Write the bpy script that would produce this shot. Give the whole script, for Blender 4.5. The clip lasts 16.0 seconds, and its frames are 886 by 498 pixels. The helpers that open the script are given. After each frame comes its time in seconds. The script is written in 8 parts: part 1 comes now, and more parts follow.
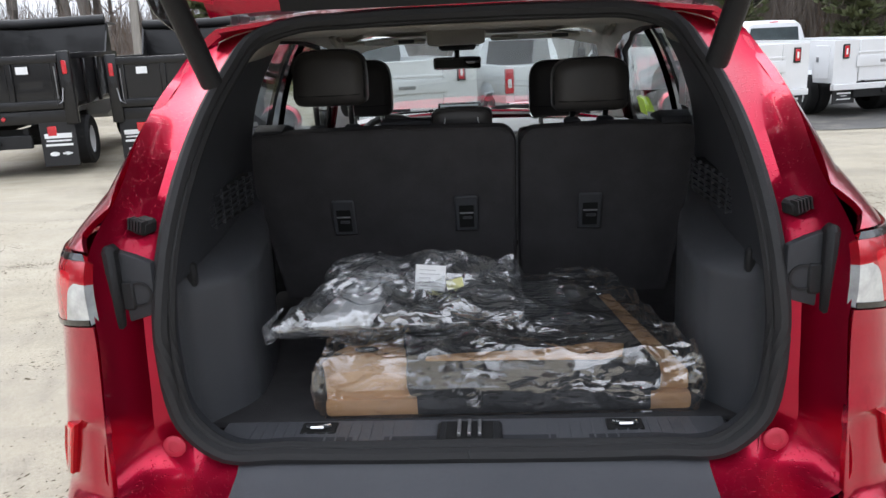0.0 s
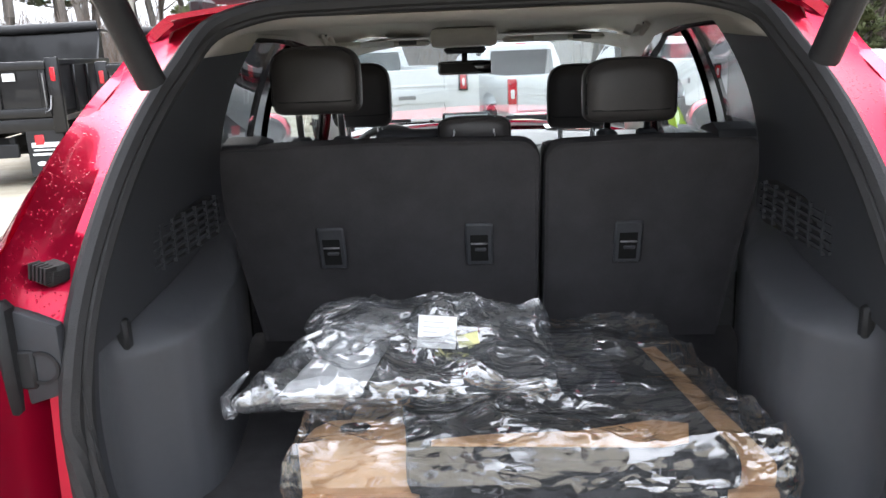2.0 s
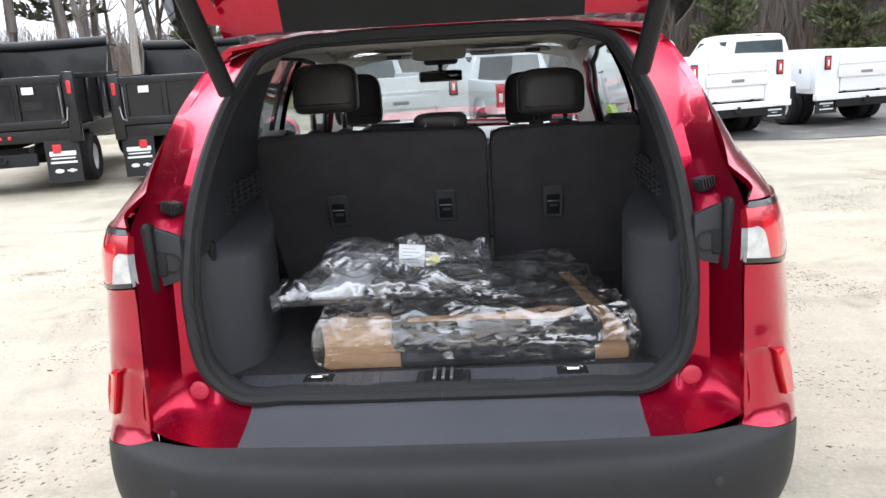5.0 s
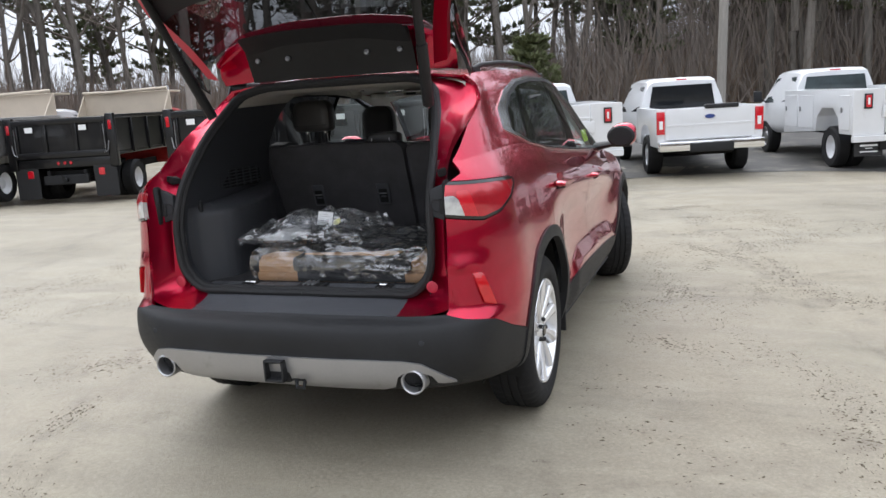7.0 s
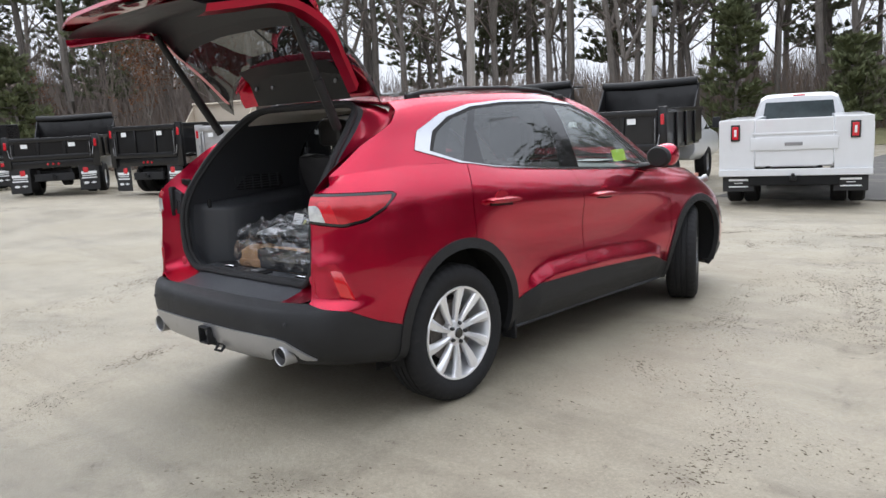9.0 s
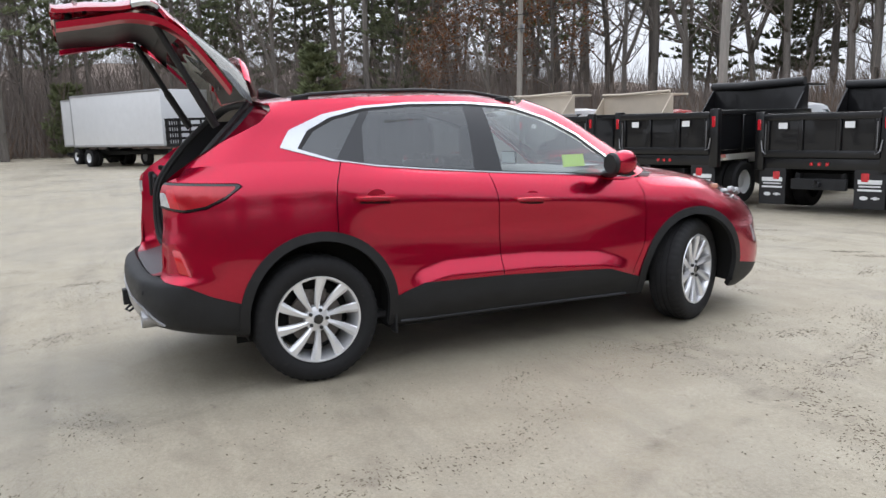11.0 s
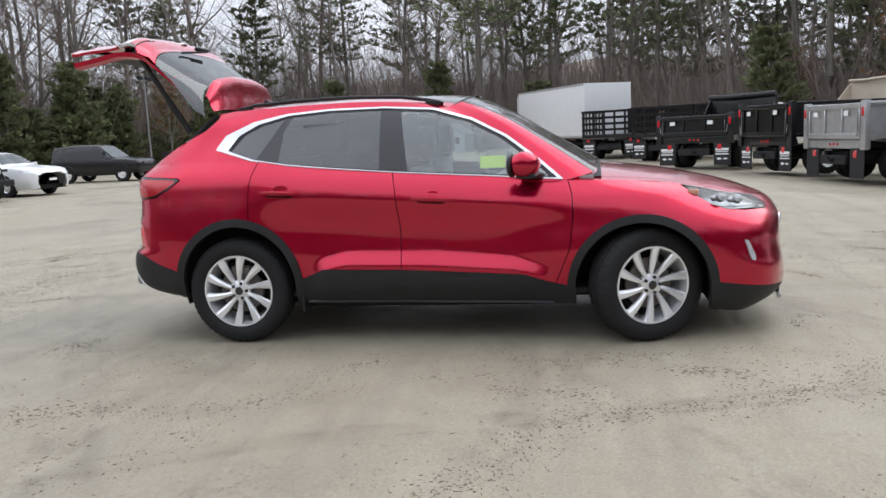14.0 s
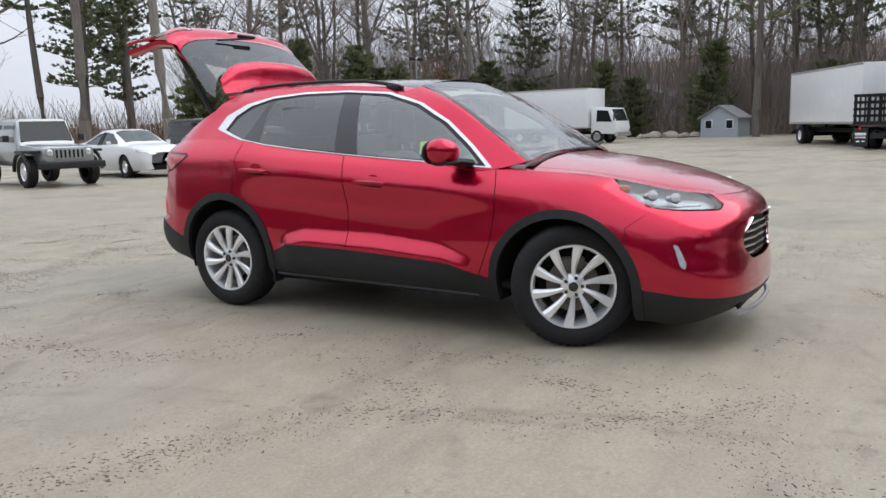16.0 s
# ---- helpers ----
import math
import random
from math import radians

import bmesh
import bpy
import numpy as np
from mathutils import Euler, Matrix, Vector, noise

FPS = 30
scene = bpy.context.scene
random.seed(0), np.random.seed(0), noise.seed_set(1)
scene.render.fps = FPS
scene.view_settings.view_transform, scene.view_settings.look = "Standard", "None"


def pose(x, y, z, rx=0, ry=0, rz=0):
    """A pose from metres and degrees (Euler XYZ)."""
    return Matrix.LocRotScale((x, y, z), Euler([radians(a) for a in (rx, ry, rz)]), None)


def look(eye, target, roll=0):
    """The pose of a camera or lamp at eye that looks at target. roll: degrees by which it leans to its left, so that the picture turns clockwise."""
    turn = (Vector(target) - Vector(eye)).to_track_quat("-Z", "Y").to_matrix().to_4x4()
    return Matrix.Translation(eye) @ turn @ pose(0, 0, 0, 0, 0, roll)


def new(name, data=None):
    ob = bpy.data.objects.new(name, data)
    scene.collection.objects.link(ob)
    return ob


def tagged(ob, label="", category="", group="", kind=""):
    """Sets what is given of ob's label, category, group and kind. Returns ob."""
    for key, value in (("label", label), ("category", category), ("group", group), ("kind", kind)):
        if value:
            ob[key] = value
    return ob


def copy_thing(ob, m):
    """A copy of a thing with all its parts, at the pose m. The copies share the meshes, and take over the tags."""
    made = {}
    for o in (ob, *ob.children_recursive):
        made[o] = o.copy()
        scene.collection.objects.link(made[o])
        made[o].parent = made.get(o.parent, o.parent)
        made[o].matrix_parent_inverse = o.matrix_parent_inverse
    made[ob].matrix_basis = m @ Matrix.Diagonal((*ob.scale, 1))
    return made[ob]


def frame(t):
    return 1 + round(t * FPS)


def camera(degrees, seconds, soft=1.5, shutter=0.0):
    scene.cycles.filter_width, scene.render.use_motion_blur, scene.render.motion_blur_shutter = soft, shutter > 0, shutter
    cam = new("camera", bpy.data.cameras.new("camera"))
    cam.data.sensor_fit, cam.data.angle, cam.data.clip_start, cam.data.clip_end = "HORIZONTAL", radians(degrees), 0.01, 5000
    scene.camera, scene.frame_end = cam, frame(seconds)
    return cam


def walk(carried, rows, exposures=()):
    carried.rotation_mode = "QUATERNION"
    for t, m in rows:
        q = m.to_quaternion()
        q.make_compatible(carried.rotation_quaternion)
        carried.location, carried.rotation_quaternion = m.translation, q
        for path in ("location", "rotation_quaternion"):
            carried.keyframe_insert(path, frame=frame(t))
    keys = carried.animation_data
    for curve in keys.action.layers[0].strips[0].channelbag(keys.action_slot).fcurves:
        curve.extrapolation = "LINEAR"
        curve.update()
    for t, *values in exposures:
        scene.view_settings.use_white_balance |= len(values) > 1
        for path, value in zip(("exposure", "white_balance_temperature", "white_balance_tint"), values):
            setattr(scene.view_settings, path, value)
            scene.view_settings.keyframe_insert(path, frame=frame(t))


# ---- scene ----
cam = camera(58.5, 16.0)
PATH = [
    (0, (0.061, -1.145, 1.539), (-0.065, 0.782, 1.021), -2.6),
    (0.5, (0.055, -1.171, 1.543), (-0.067, 0.761, 1.041), -1.8),
    (1, (0.06, -1.145, 1.545), (-0.071, 0.788, 1.046), -1.8),
    (1.5, (0.062, -1.057, 1.539), (-0.069, 0.876, 1.044), -1.9),
    (2, (0.013, -0.724, 1.5), (-0.109, 1.21, 1.008), -2.2),
    (2.5, (-0.012, -0.243, 1.468), (-0.124, 1.7, 1.007), -2.4),
    (3, (0.013, 0.164, 1.472), (-0.037, 2.114, 1.027), -0.3),
    (3.5, (0.024, 0.057, 1.491), (-0.016, 2.005, 1.04), -1.4),
    (4, (0.003, -0.446, 1.515), (-0.075, 1.502, 1.07), -2.5),
    (4.5, (0.023, -0.98, 1.513), (-0.061, 0.96, 1.032), -2.7),
    (4.7, (0.055, -1.204, 1.533), (-0.036, 0.735, 1.049), -2.9),
    (6.8, (1.481, -2.536, 1.489), (0.864, -0.673, 1.105), -3.8),
    (7, (1.72, -2.572, 1.491), (1.039, -0.73, 1.113), -3.7),
    (7.5, (2.21, -2.511, 1.479), (1.358, -0.738, 1.117), -3.8),
    (8, (2.691, -2.367, 1.493), (1.66, -0.688, 1.149), -3.8),
    (8.5, (3.206, -2.261, 1.497), (2.005, -0.696, 1.166), -3.4),
    (9, (3.626, -1.974, 1.477), (2.267, -0.542, 1.154), -3.1),
    (9.2, (3.818, -1.86, 1.462), (2.403, -0.484, 1.141), -2.9),
    (11.3, (5.319, 0.176, 1.41), (3.474, 0.889, 1.112), -2.1),
    (11.5, (5.431, 0.412, 1.401), (3.556, 1.044, 1.111), -2.4),
    (12, (5.71, 0.988, 1.402), (3.778, 1.42, 1.116), -2.8),
    (12.5, (5.831, 1.58, 1.373), (3.864, 1.805, 1.088), -3.1),
    (13, (5.97, 2.195, 1.363), (3.99, 2.218, 1.079), -3.2),
    (13.5, (5.949, 2.778, 1.355), (3.977, 2.606, 1.07), -3.1),
    (14, (5.912, 3.365, 1.361), (3.965, 3.008, 1.076), -2.8),
    (14.5, (5.842, 3.938, 1.343), (3.936, 3.403, 1.057), -2.3),
    (15, (5.665, 4.48, 1.348), (3.817, 3.774, 1.055), -2.1),
    (15.5, (5.464, 5.032, 1.337), (3.689, 4.161, 1.036), -2.0),
    (16, (5.124, 5.447, 1.308), (3.43, 4.429, 1.001), -1.6),
]
walk(cam, [(t, look(eye, target, roll)) for t, eye, target, roll in PATH],
     [(0, 1.25), (.5, 1.5), (1, 1.65), (1.5, 1.75), (2, 2.2), (2.5, 3.25), (3, 4.3), (3.5, 4.4), (4, 3.55), (4.5, 2.5), (4.7, 2.15), (6.8, .95), (9.2, .9), (11.3, .8), (13, .74), (16, .58)])

# ---- daylight: a grey overcast sky with a weak, very soft sun ----
world = bpy.data.worlds.new("overcast_sky")
scene.world = world
world.use_nodes = True
_n, _l = world.node_tree.nodes, world.node_tree.links
_sky = _n.new("ShaderNodeTexSky")
_sky.sky_type, _sky.sun_disc = "NISHITA", False
_sky.sun_elevation, _sky.sun_rotation = radians(48), radians(150)
_hs = _n.new("ShaderNodeHueSaturation")
_hs.inputs["Saturation"].default_value = 0.12
_l.new(_sky.outputs[0], _hs.inputs["Color"])
_tc = _n.new("ShaderNodeTexCoord")
_nz = _n.new("ShaderNodeTexNoise")
_nz.inputs["Scale"].default_value, _nz.inputs["Detail"].default_value = 2.2, 5
_l.new(_tc.outputs["Generated"], _nz.inputs["Vector"])
_rp = _n.new("ShaderNodeValToRGB")
_rp.color_ramp.elements[0].position, _rp.color_ramp.elements[0].color = 0.3, (7.1, 7.7, 9.0, 1)
_rp.color_ramp.elements[1].position, _rp.color_ramp.elements[1].color = 0.7, (9.2, 9.7, 10.9, 1)
_l.new(_nz.outputs["Fac"], _rp.inputs["Fac"])
_mx = _n.new("ShaderNodeMixRGB")
_mx.inputs["Fac"].default_value = 0.75
_l.new(_hs.outputs[0], _mx.inputs[1])
_l.new(_rp.outputs[0], _mx.inputs[2])
# an overcast sky is brightest overhead
_sz = _n.new("ShaderNodeSeparateXYZ")
_l.new(_tc.outputs["Generated"], _sz.inputs[0])
_mr = _n.new("ShaderNodeMapRange")
_mr.inputs["From Min"].default_value, _mr.inputs["From Max"].default_value = 0.0, 0.9
_mr.inputs["To Min"].default_value, _mr.inputs["To Max"].default_value = 0.58, 1.32
_l.new(_sz.outputs["Z"], _mr.inputs["Value"])
_vm = _n.new("ShaderNodeMixRGB")
_vm.blend_type = "MULTIPLY"
_vm.inputs["Fac"].default_value = 1.0
_l.new(_mx.outputs[0], _vm.inputs[1])
_l.new(_mr.outputs[0], _vm.inputs[2])
_l.new(_vm.outputs[0], _n["Background"].inputs["Color"])
_n["Background"].inputs["Strength"].default_value = 0.105
sun = new("sun", bpy.data.lights.new("sun", "SUN"))
sun.data.energy, sun.data.angle, sun.data.color = 0.9, radians(60), (1.0, 0.985, 0.965)
sun.matrix_basis = look((0, 0, 30), (6, -9, 17))

# ---- tools ----
def ramp(nt, fac, stops):
    r = nt.nodes.new("ShaderNodeValToRGB")
    while len(r.color_ramp.elements) < len(stops):
        r.color_ramp.elements.new(0.5)
    for e, (p, c) in zip(r.color_ramp.elements, stops):
        e.position, e.color = p, (*c, 1)
    nt.links.new(fac, r.inputs["Fac"])
    return r.outputs["Color"]


def noise_of(nt, scale, detail=4.0, rough=0.55, coords="Object", stretch=None):
    tc = nt.nodes.new("ShaderNodeTexCoord")
    src = tc.outputs[coords]
    if stretch:
        mp = nt.nodes.new("ShaderNodeMapping")
        mp.inputs["Scale"].default_value = stretch
        nt.links.new(src, mp.inputs["Vector"])
        src = mp.outputs[0]
    n = nt.nodes.new("ShaderNodeTexNoise")
    n.inputs["Scale"].default_value, n.inputs["Detail"].default_value, n.inputs["Roughness"].default_value = scale, detail, rough
    nt.links.new(src, n.inputs["Vector"])
    return n.outputs["Fac"]


def mixc(nt, fac, a, b, mode="MIX"):
    m = nt.nodes.new("ShaderNodeMixRGB")
    m.blend_type = mode
    for sock, v in ((m.inputs[0], fac), (m.inputs[1], a), (m.inputs[2], b)):
        if isinstance(v, (int, float)):
            sock.default_value = v
        elif isinstance(v, tuple):
            sock.default_value = (*v, 1)
        else:
            nt.links.new(v, sock)
    return m.outputs[0]


def material(name, color, rough=0.5, metal=0.0, var=0.25, scale=6.0, fine=90.0, bump=0.0, bscale=120.0, coat=0.0, spec=0.5, dirt=None,
             dirt_at=(0.5, 0.75), stretch=None, drops=0.0, rvar=0.12, random_obj=0.0, emit=None):
    """A surface with variation at two scales, fine relief, and dirt or water drops where wanted."""
    m = bpy.data.materials.new(name)
    m.use_nodes = True
    nt = m.node_tree
    b = nt.nodes["Principled BSDF"]
    big, small = noise_of(nt, scale, 5, 0.6, stretch=stretch), noise_of(nt, fine, 3, 0.6, stretch=stretch)
    dark = tuple(c * (1 - var) for c in color)
    lite = tuple(min(1, c * (1 + var * 0.6)) for c in color)
    col = mixc(nt, 0.35, ramp(nt, big, [(0.3, dark), (0.7, lite)]), ramp(nt, small, [(0.3, dark), (0.7, lite)]))
    if dirt:
        f = ramp(nt, noise_of(nt, scale * 1.7, 7, 0.65), [(dirt_at[0], (0, 0, 0)), (dirt_at[1], (1, 1, 1))])
        col = mixc(nt, f, col, dirt)
    if random_obj:
        oi = nt.nodes.new("ShaderNodeObjectInfo")
        g = 1 - random_obj
        col = mixc(nt, 1.0, col, ramp(nt, oi.outputs["Random"], [(0, (g, g, g)), (1, (1, 1, 1))]), "MULTIPLY")
    nt.links.new(col, b.inputs["Base Color"])
    rr = nt.nodes.new("ShaderNodeMapRange")
    rr.inputs["To Min"].default_value, rr.inputs["To Max"].default_value = max(0.02, rough - rvar * rough), min(1, rough + rvar * rough)
    nt.links.new(big, rr.inputs["Value"])
    nt.links.new(rr.outputs[0], b.inputs["Roughness"])
    b.inputs["Metallic"].default_value = metal
    b.inputs["Specular IOR Level"].default_value = spec
    b.inputs["Coat Weight"].default_value, b.inputs["Coat Roughness"].default_value = coat, 0.025
    height = None
    if bump:
        bp = nt.nodes.new("ShaderNodeBump")
        bp.inputs["Strength"].default_value, bp.inputs["Distance"].default_value = bump, 0.004
        nt.links.new(noise_of(nt, bscale, 4, 0.6, stretch=stretch), bp.inputs["Height"])
        nt.links.new(bp.outputs[0], b.inputs["Normal"])
        height = bp
    if drops:
        tc = nt.nodes.new("ShaderNodeTexCoord")
        vo = nt.nodes.new("ShaderNodeTexVoronoi")
        vo.inputs["Scale"].default_value = 170
        nt.links.new(tc.outputs["Object"], vo.inputs["Vector"])
        keep_ = ramp(nt, vo.outputs["Color"], [(0.55, (0, 0, 0)), (0.6, (1, 1, 1))])
        cap = ramp(nt, vo.outputs["Distance"], [(0.0, (1, 1, 1)), (0.28, (0.55, 0.55, 0.55)), (0.34, (0, 0, 0))])
        h = mixc(nt, 1.0, keep_, cap, "MULTIPLY")
        up = nt.nodes.new("ShaderNodeNewGeometry")
        sep = nt.nodes.new("ShaderNodeSeparateXYZ")
        nt.links.new(up.outputs["Normal"], sep.inputs[0])
        h = mixc(nt, 1.0, h, ramp(nt, sep.outputs["Z"], [(0.0, (0, 0, 0)), (0.35, (1, 1, 1))]), "MULTIPLY")
        h = mixc(nt, 1.0, h, ramp(nt, noise_of(nt, 5, 3), [(0.38, (0.1, 0.1, 0.1)), (0.6, (1, 1, 1))]), "MULTIPLY")
        bd = nt.nodes.new("ShaderNodeBump")
        bd.inputs["Strength"].default_value, bd.inputs["Distance"].default_value = drops, 0.003
        nt.links.new(h, bd.inputs["Height"])
        if height:
            nt.links.new(height.outputs[0], bd.inputs["Normal"])
        nt.links.new(bd.outputs[0], b.inputs["Normal"])
        nt.links.new(bd.outputs[0], b.inputs["Coat Normal"])
    if emit:
        b.inputs["Emission Color"].default_value, b.inputs["Emission Strength"].default_value = (*emit[:3], 1), emit[3]
    return m


def gloss_by_angle(nt, low, high, normal=None):
    """A share of gloss that rises towards grazing angles."""
    lw = nt.nodes.new("ShaderNodeLayerWeight")
    lw.inputs["Blend"].default_value = 0.5
    if normal is not None:
        nt.links.new(normal, lw.inputs["Normal"])
    pw = nt.nodes.new("ShaderNodeMath")
    pw.operation = "POWER"
    pw.inputs[1].default_value = 5.0
    nt.links.new(lw.outputs["Facing"], pw.inputs[0])
    mr = nt.nodes.new("ShaderNodeMapRange")
    mr.inputs["To Min"].default_value, mr.inputs["To Max"].default_value = low, high
    nt.links.new(pw.outputs[0], mr.inputs["Value"])
    return mr.outputs[0]


def glass(name, tint, rough=0.02, clear=0.85, drops=0.0, gloss=0.05):
    """A pane: clear by the share that it lets through, glossy by its angle."""
    m = bpy.data.materials.new(name)
    m.use_nodes = True
    nt = m.node_tree
    nt.nodes.remove(nt.nodes["Principled BSDF"])
    out = nt.nodes["Material Output"]
    tr, gl, df, mx, m2 = (nt.nodes.new(k) for k in ("ShaderNodeBsdfTransparent", "ShaderNodeBsdfGlossy", "ShaderNodeBsdfDiffuse", "ShaderNodeMixShader", "ShaderNodeMixShader"))
    tr.inputs[0].default_value = (*tint, 1)
    gl.inputs["Roughness"].default_value = rough
    gl.inputs["Color"].default_value = (0.95, 0.97, 0.97, 1)
    df.inputs[0].default_value = (0.35, 0.37, 0.36, 1)
    m2.inputs[0].default_value = 1 - clear
    if drops:
        f = ramp(nt, noise_of(nt, 160, 2, 0.5), [(0.56, (1 - clear,) * 3), (0.66, (drops,) * 3)])
        nt.links.new(f, m2.inputs[0])
    nt.links.new(tr.outputs[0], m2.inputs[1])
    nt.links.new(df.outputs[0], m2.inputs[2])
    nt.links.new(gloss_by_angle(nt, gloss, 0.75), mx.inputs[0])
    nt.links.new(m2.outputs[0], mx.inputs[1])
    nt.links.new(gl.outputs[0], mx.inputs[2])
    nt.links.new(mx.outputs[0], out.inputs["Surface"])
    return m


class Geo:
    """Loose geometry: points and polygons."""

    def __init__(self, V=(), F=()):
        self.V, self.F = [tuple(map(float, v)) for v in V], [tuple(f) for f in F]

    def add(self, V, F):
        n = len(self.V)
        self.V += [tuple(map(float, v)) for v in V]
        self.F += [tuple(i + n for i in f) for f in F]
        return self

    def join(self, g, m=None):
        V = g.V if m is None else [tuple(m @ Vector(v)) for v in g.V]
        return self.add(V, g.F)

    def moved(self, m):
        return Geo([tuple(m @ Vector(v)) for v in self.V], self.F)

    def mirrored(self):
        return Geo([(-x, y, z) for x, y, z in self.V], [f[::-1] for f in self.F])

    def both(self):
        return Geo(self.V, self.F).join(self.mirrored())

    def box(self, x0, x1, y0, y1, z0, z1, bevel=0.0, m=None):
        bm = bmesh.new()
        bmesh.ops.create_cube(bm, size=1)
        bm.transform(Matrix.Translation(((x0 + x1) / 2, (y0 + y1) / 2, (z0 + z1) / 2)) @ Matrix.Diagonal((abs(x1 - x0), abs(y1 - y0), abs(z1 - z0), 1)))
        if bevel:
            bmesh.ops.bevel(bm, geom=bm.edges[:], offset=min(bevel, 0.49 * min(abs(x1 - x0), abs(y1 - y0), abs(z1 - z0))), segments=2 if bevel > 0.012 else 1, profile=0.6, affect="EDGES", clamp_overlap=True)
        return self.bm(bm, m)

    def bm(self, bm, m=None):
        bm.verts.index_update()
        g = Geo([tuple(v.co) for v in bm.verts], [[v.index for v in f.verts] for f in bm.faces])
        bm.free()
        return self.join(g, m)

    def lathe(self, prof, n=32, m=None, closed=False, caps=True):
        """prof: (radius, height) pairs round the z axis."""
        V, F, k = [], [], len(prof)
        for i in range(n):
            c, s = math.cos(2 * math.pi * i / n), math.sin(2 * math.pi * i / n)
            V += [(r * c, r * s, h) for r, h in prof]
        for i in range(n):
            a, b = i * k, (i + 1) % n * k
            for j in range(k if closed else k - 1):
                j2 = (j + 1) % k
                F.append((a + j, b + j, b + j2, a + j2))
        if not closed and caps:
            for j, flip in ((0, True), (k - 1, False)):
                if prof[j][0] > 1e-6:
                    ring = [i * k + j for i in range(n)]
                    F.append(tuple(ring[::-1] if flip else ring))
        return self.join(Geo(V, F), m)

    def tube(self, pts, r, n=8, caps=True, r_end=None):
        pts = [Vector(p) for p in pts]
        rings, up = [], Vector((0, 0, 1))
        for i, p in enumerate(pts):
            d = (pts[min(i + 1, len(pts) - 1)] - pts[max(i - 1, 0)]).normalized()
            a = d.cross(up)
            if a.length < 1e-3:
                a = d.cross(Vector((0, 1, 0)))
            a.normalize()
            b = d.cross(a)
            rr = r if r_end is None else r + (r_end - r) * i / (len(pts) - 1)
            rings.append([tuple(p + rr * (math.cos(t) * a + math.sin(t) * b)) for t in [2 * math.pi * q / n for q in range(n)]])
        V = [v for ring in rings for v in ring]
        F = [(i * n + q, i * n + (q + 1) % n, (i + 1) * n + (q + 1) % n, (i + 1) * n + q) for i in range(len(pts) - 1) for q in range(n)]
        if caps:
            F += [tuple(range(n))[::-1], tuple((len(pts) - 1) * n + q for q in range(n))]
        return self.add(V, F)

    def prism(self, poly, a0, a1, axis="x", bevel=0.0, m=None):
        """A polygon (in the two other axes, in xyz order) drawn out along an axis."""
        bm = bmesh.new()
        put = {"x": lambda p, a: (a, p[0], p[1]), "y": lambda p, a: (p[0], a, p[1]), "z": lambda p, a: (p[0], p[1], a)}[axis]
        lo = [bm.verts.new(put(p, a0)) for p in poly]
        hi = [bm.verts.new(put(p, a1)) for p in poly]
        n = len(poly)
        bm.faces.new(lo)
        bm.faces.new(hi)
        for i in range(n):
            bm.faces.new((lo[i], lo[(i + 1) % n], hi[(i + 1) % n], hi[i]))
        bmesh.ops.recalc_face_normals(bm, faces=bm.faces[:])
        if bevel:
            bmesh.ops.bevel(bm, geom=bm.edges[:], offset=bevel, segments=2, profile=0.6, affect="EDGES", clamp_overlap=True)
        return self.bm(bm, m)

    def loft(self, loops, closed=True, caps=False):
        """Skins rows of points, all of one length."""
        n, base = len(loops[0]), []
        V = [p for loop in loops for p in loop]
        F = []
        for i in range(len(loops) - 1):
            for j in range(n if closed else n - 1):
                j2 = (j + 1) % n
                F.append((i * n + j, i * n + j2, (i + 1) * n + j2, (i + 1) * n + j))
        if caps:
            F += [tuple(range(n))[::-1], tuple((len(loops) - 1) * n + j for j in range(n))]
        return self.add(V, F)


def thing(name, label, category, m=None, group="", kind=""):
    ob = new(name)
    ob.empty_display_size = 0.2
    if m is not None:
        ob.matrix_basis = m
    return tagged(ob, label, category, group, kind)


def mesh_of(name, geo, mat, smooth=True, angle=38):
    me = bpy.data.meshes.new(name)
    me.from_pydata(geo.V, [], geo.F)
    me.validate()
    if smooth:
        me.polygons.foreach_set("use_smooth", [True] * len(me.polygons))
        me.set_sharp_from_angle(angle=radians(angle))
    for one in mat if isinstance(mat, (list, tuple)) else [mat]:
        me.materials.append(one)
    me.update()
    return me


def part(name, geo, mat, parent=None, label="", smooth=True, angle=38, m=None):
    """Links geometry as one mesh under a thing or a part."""
    ob = new(name, geo if isinstance(geo, bpy.types.Mesh) else mesh_of(name, geo, mat, smooth, angle))
    if m is not None:
        ob.matrix_basis = m
    ob.parent = parent
    if label:
        ob["label"] = label
    return ob


def lettering(name, text, size, mat, parent, m, depth=0.001, wide=1.0):
    cu = bpy.data.curves.new(name, "FONT")
    cu.body, cu.size, cu.extrude, cu.align_x, cu.align_y = text, size, depth, "CENTER", "CENTER"
    tmp = new("tmp", cu)
    bpy.context.view_layer.update()
    me = bpy.data.meshes.new_from_object(tmp.evaluated_get(bpy.context.evaluated_depsgraph_get()))
    bpy.data.objects.remove(tmp)
    me.materials.clear()
    me.materials.append(mat)
    me.transform(Matrix.Diagonal((wide, 1, 1, 1)))
    ob = new(name, me)
    ob.matrix_basis, ob.parent = m, parent
    return ob


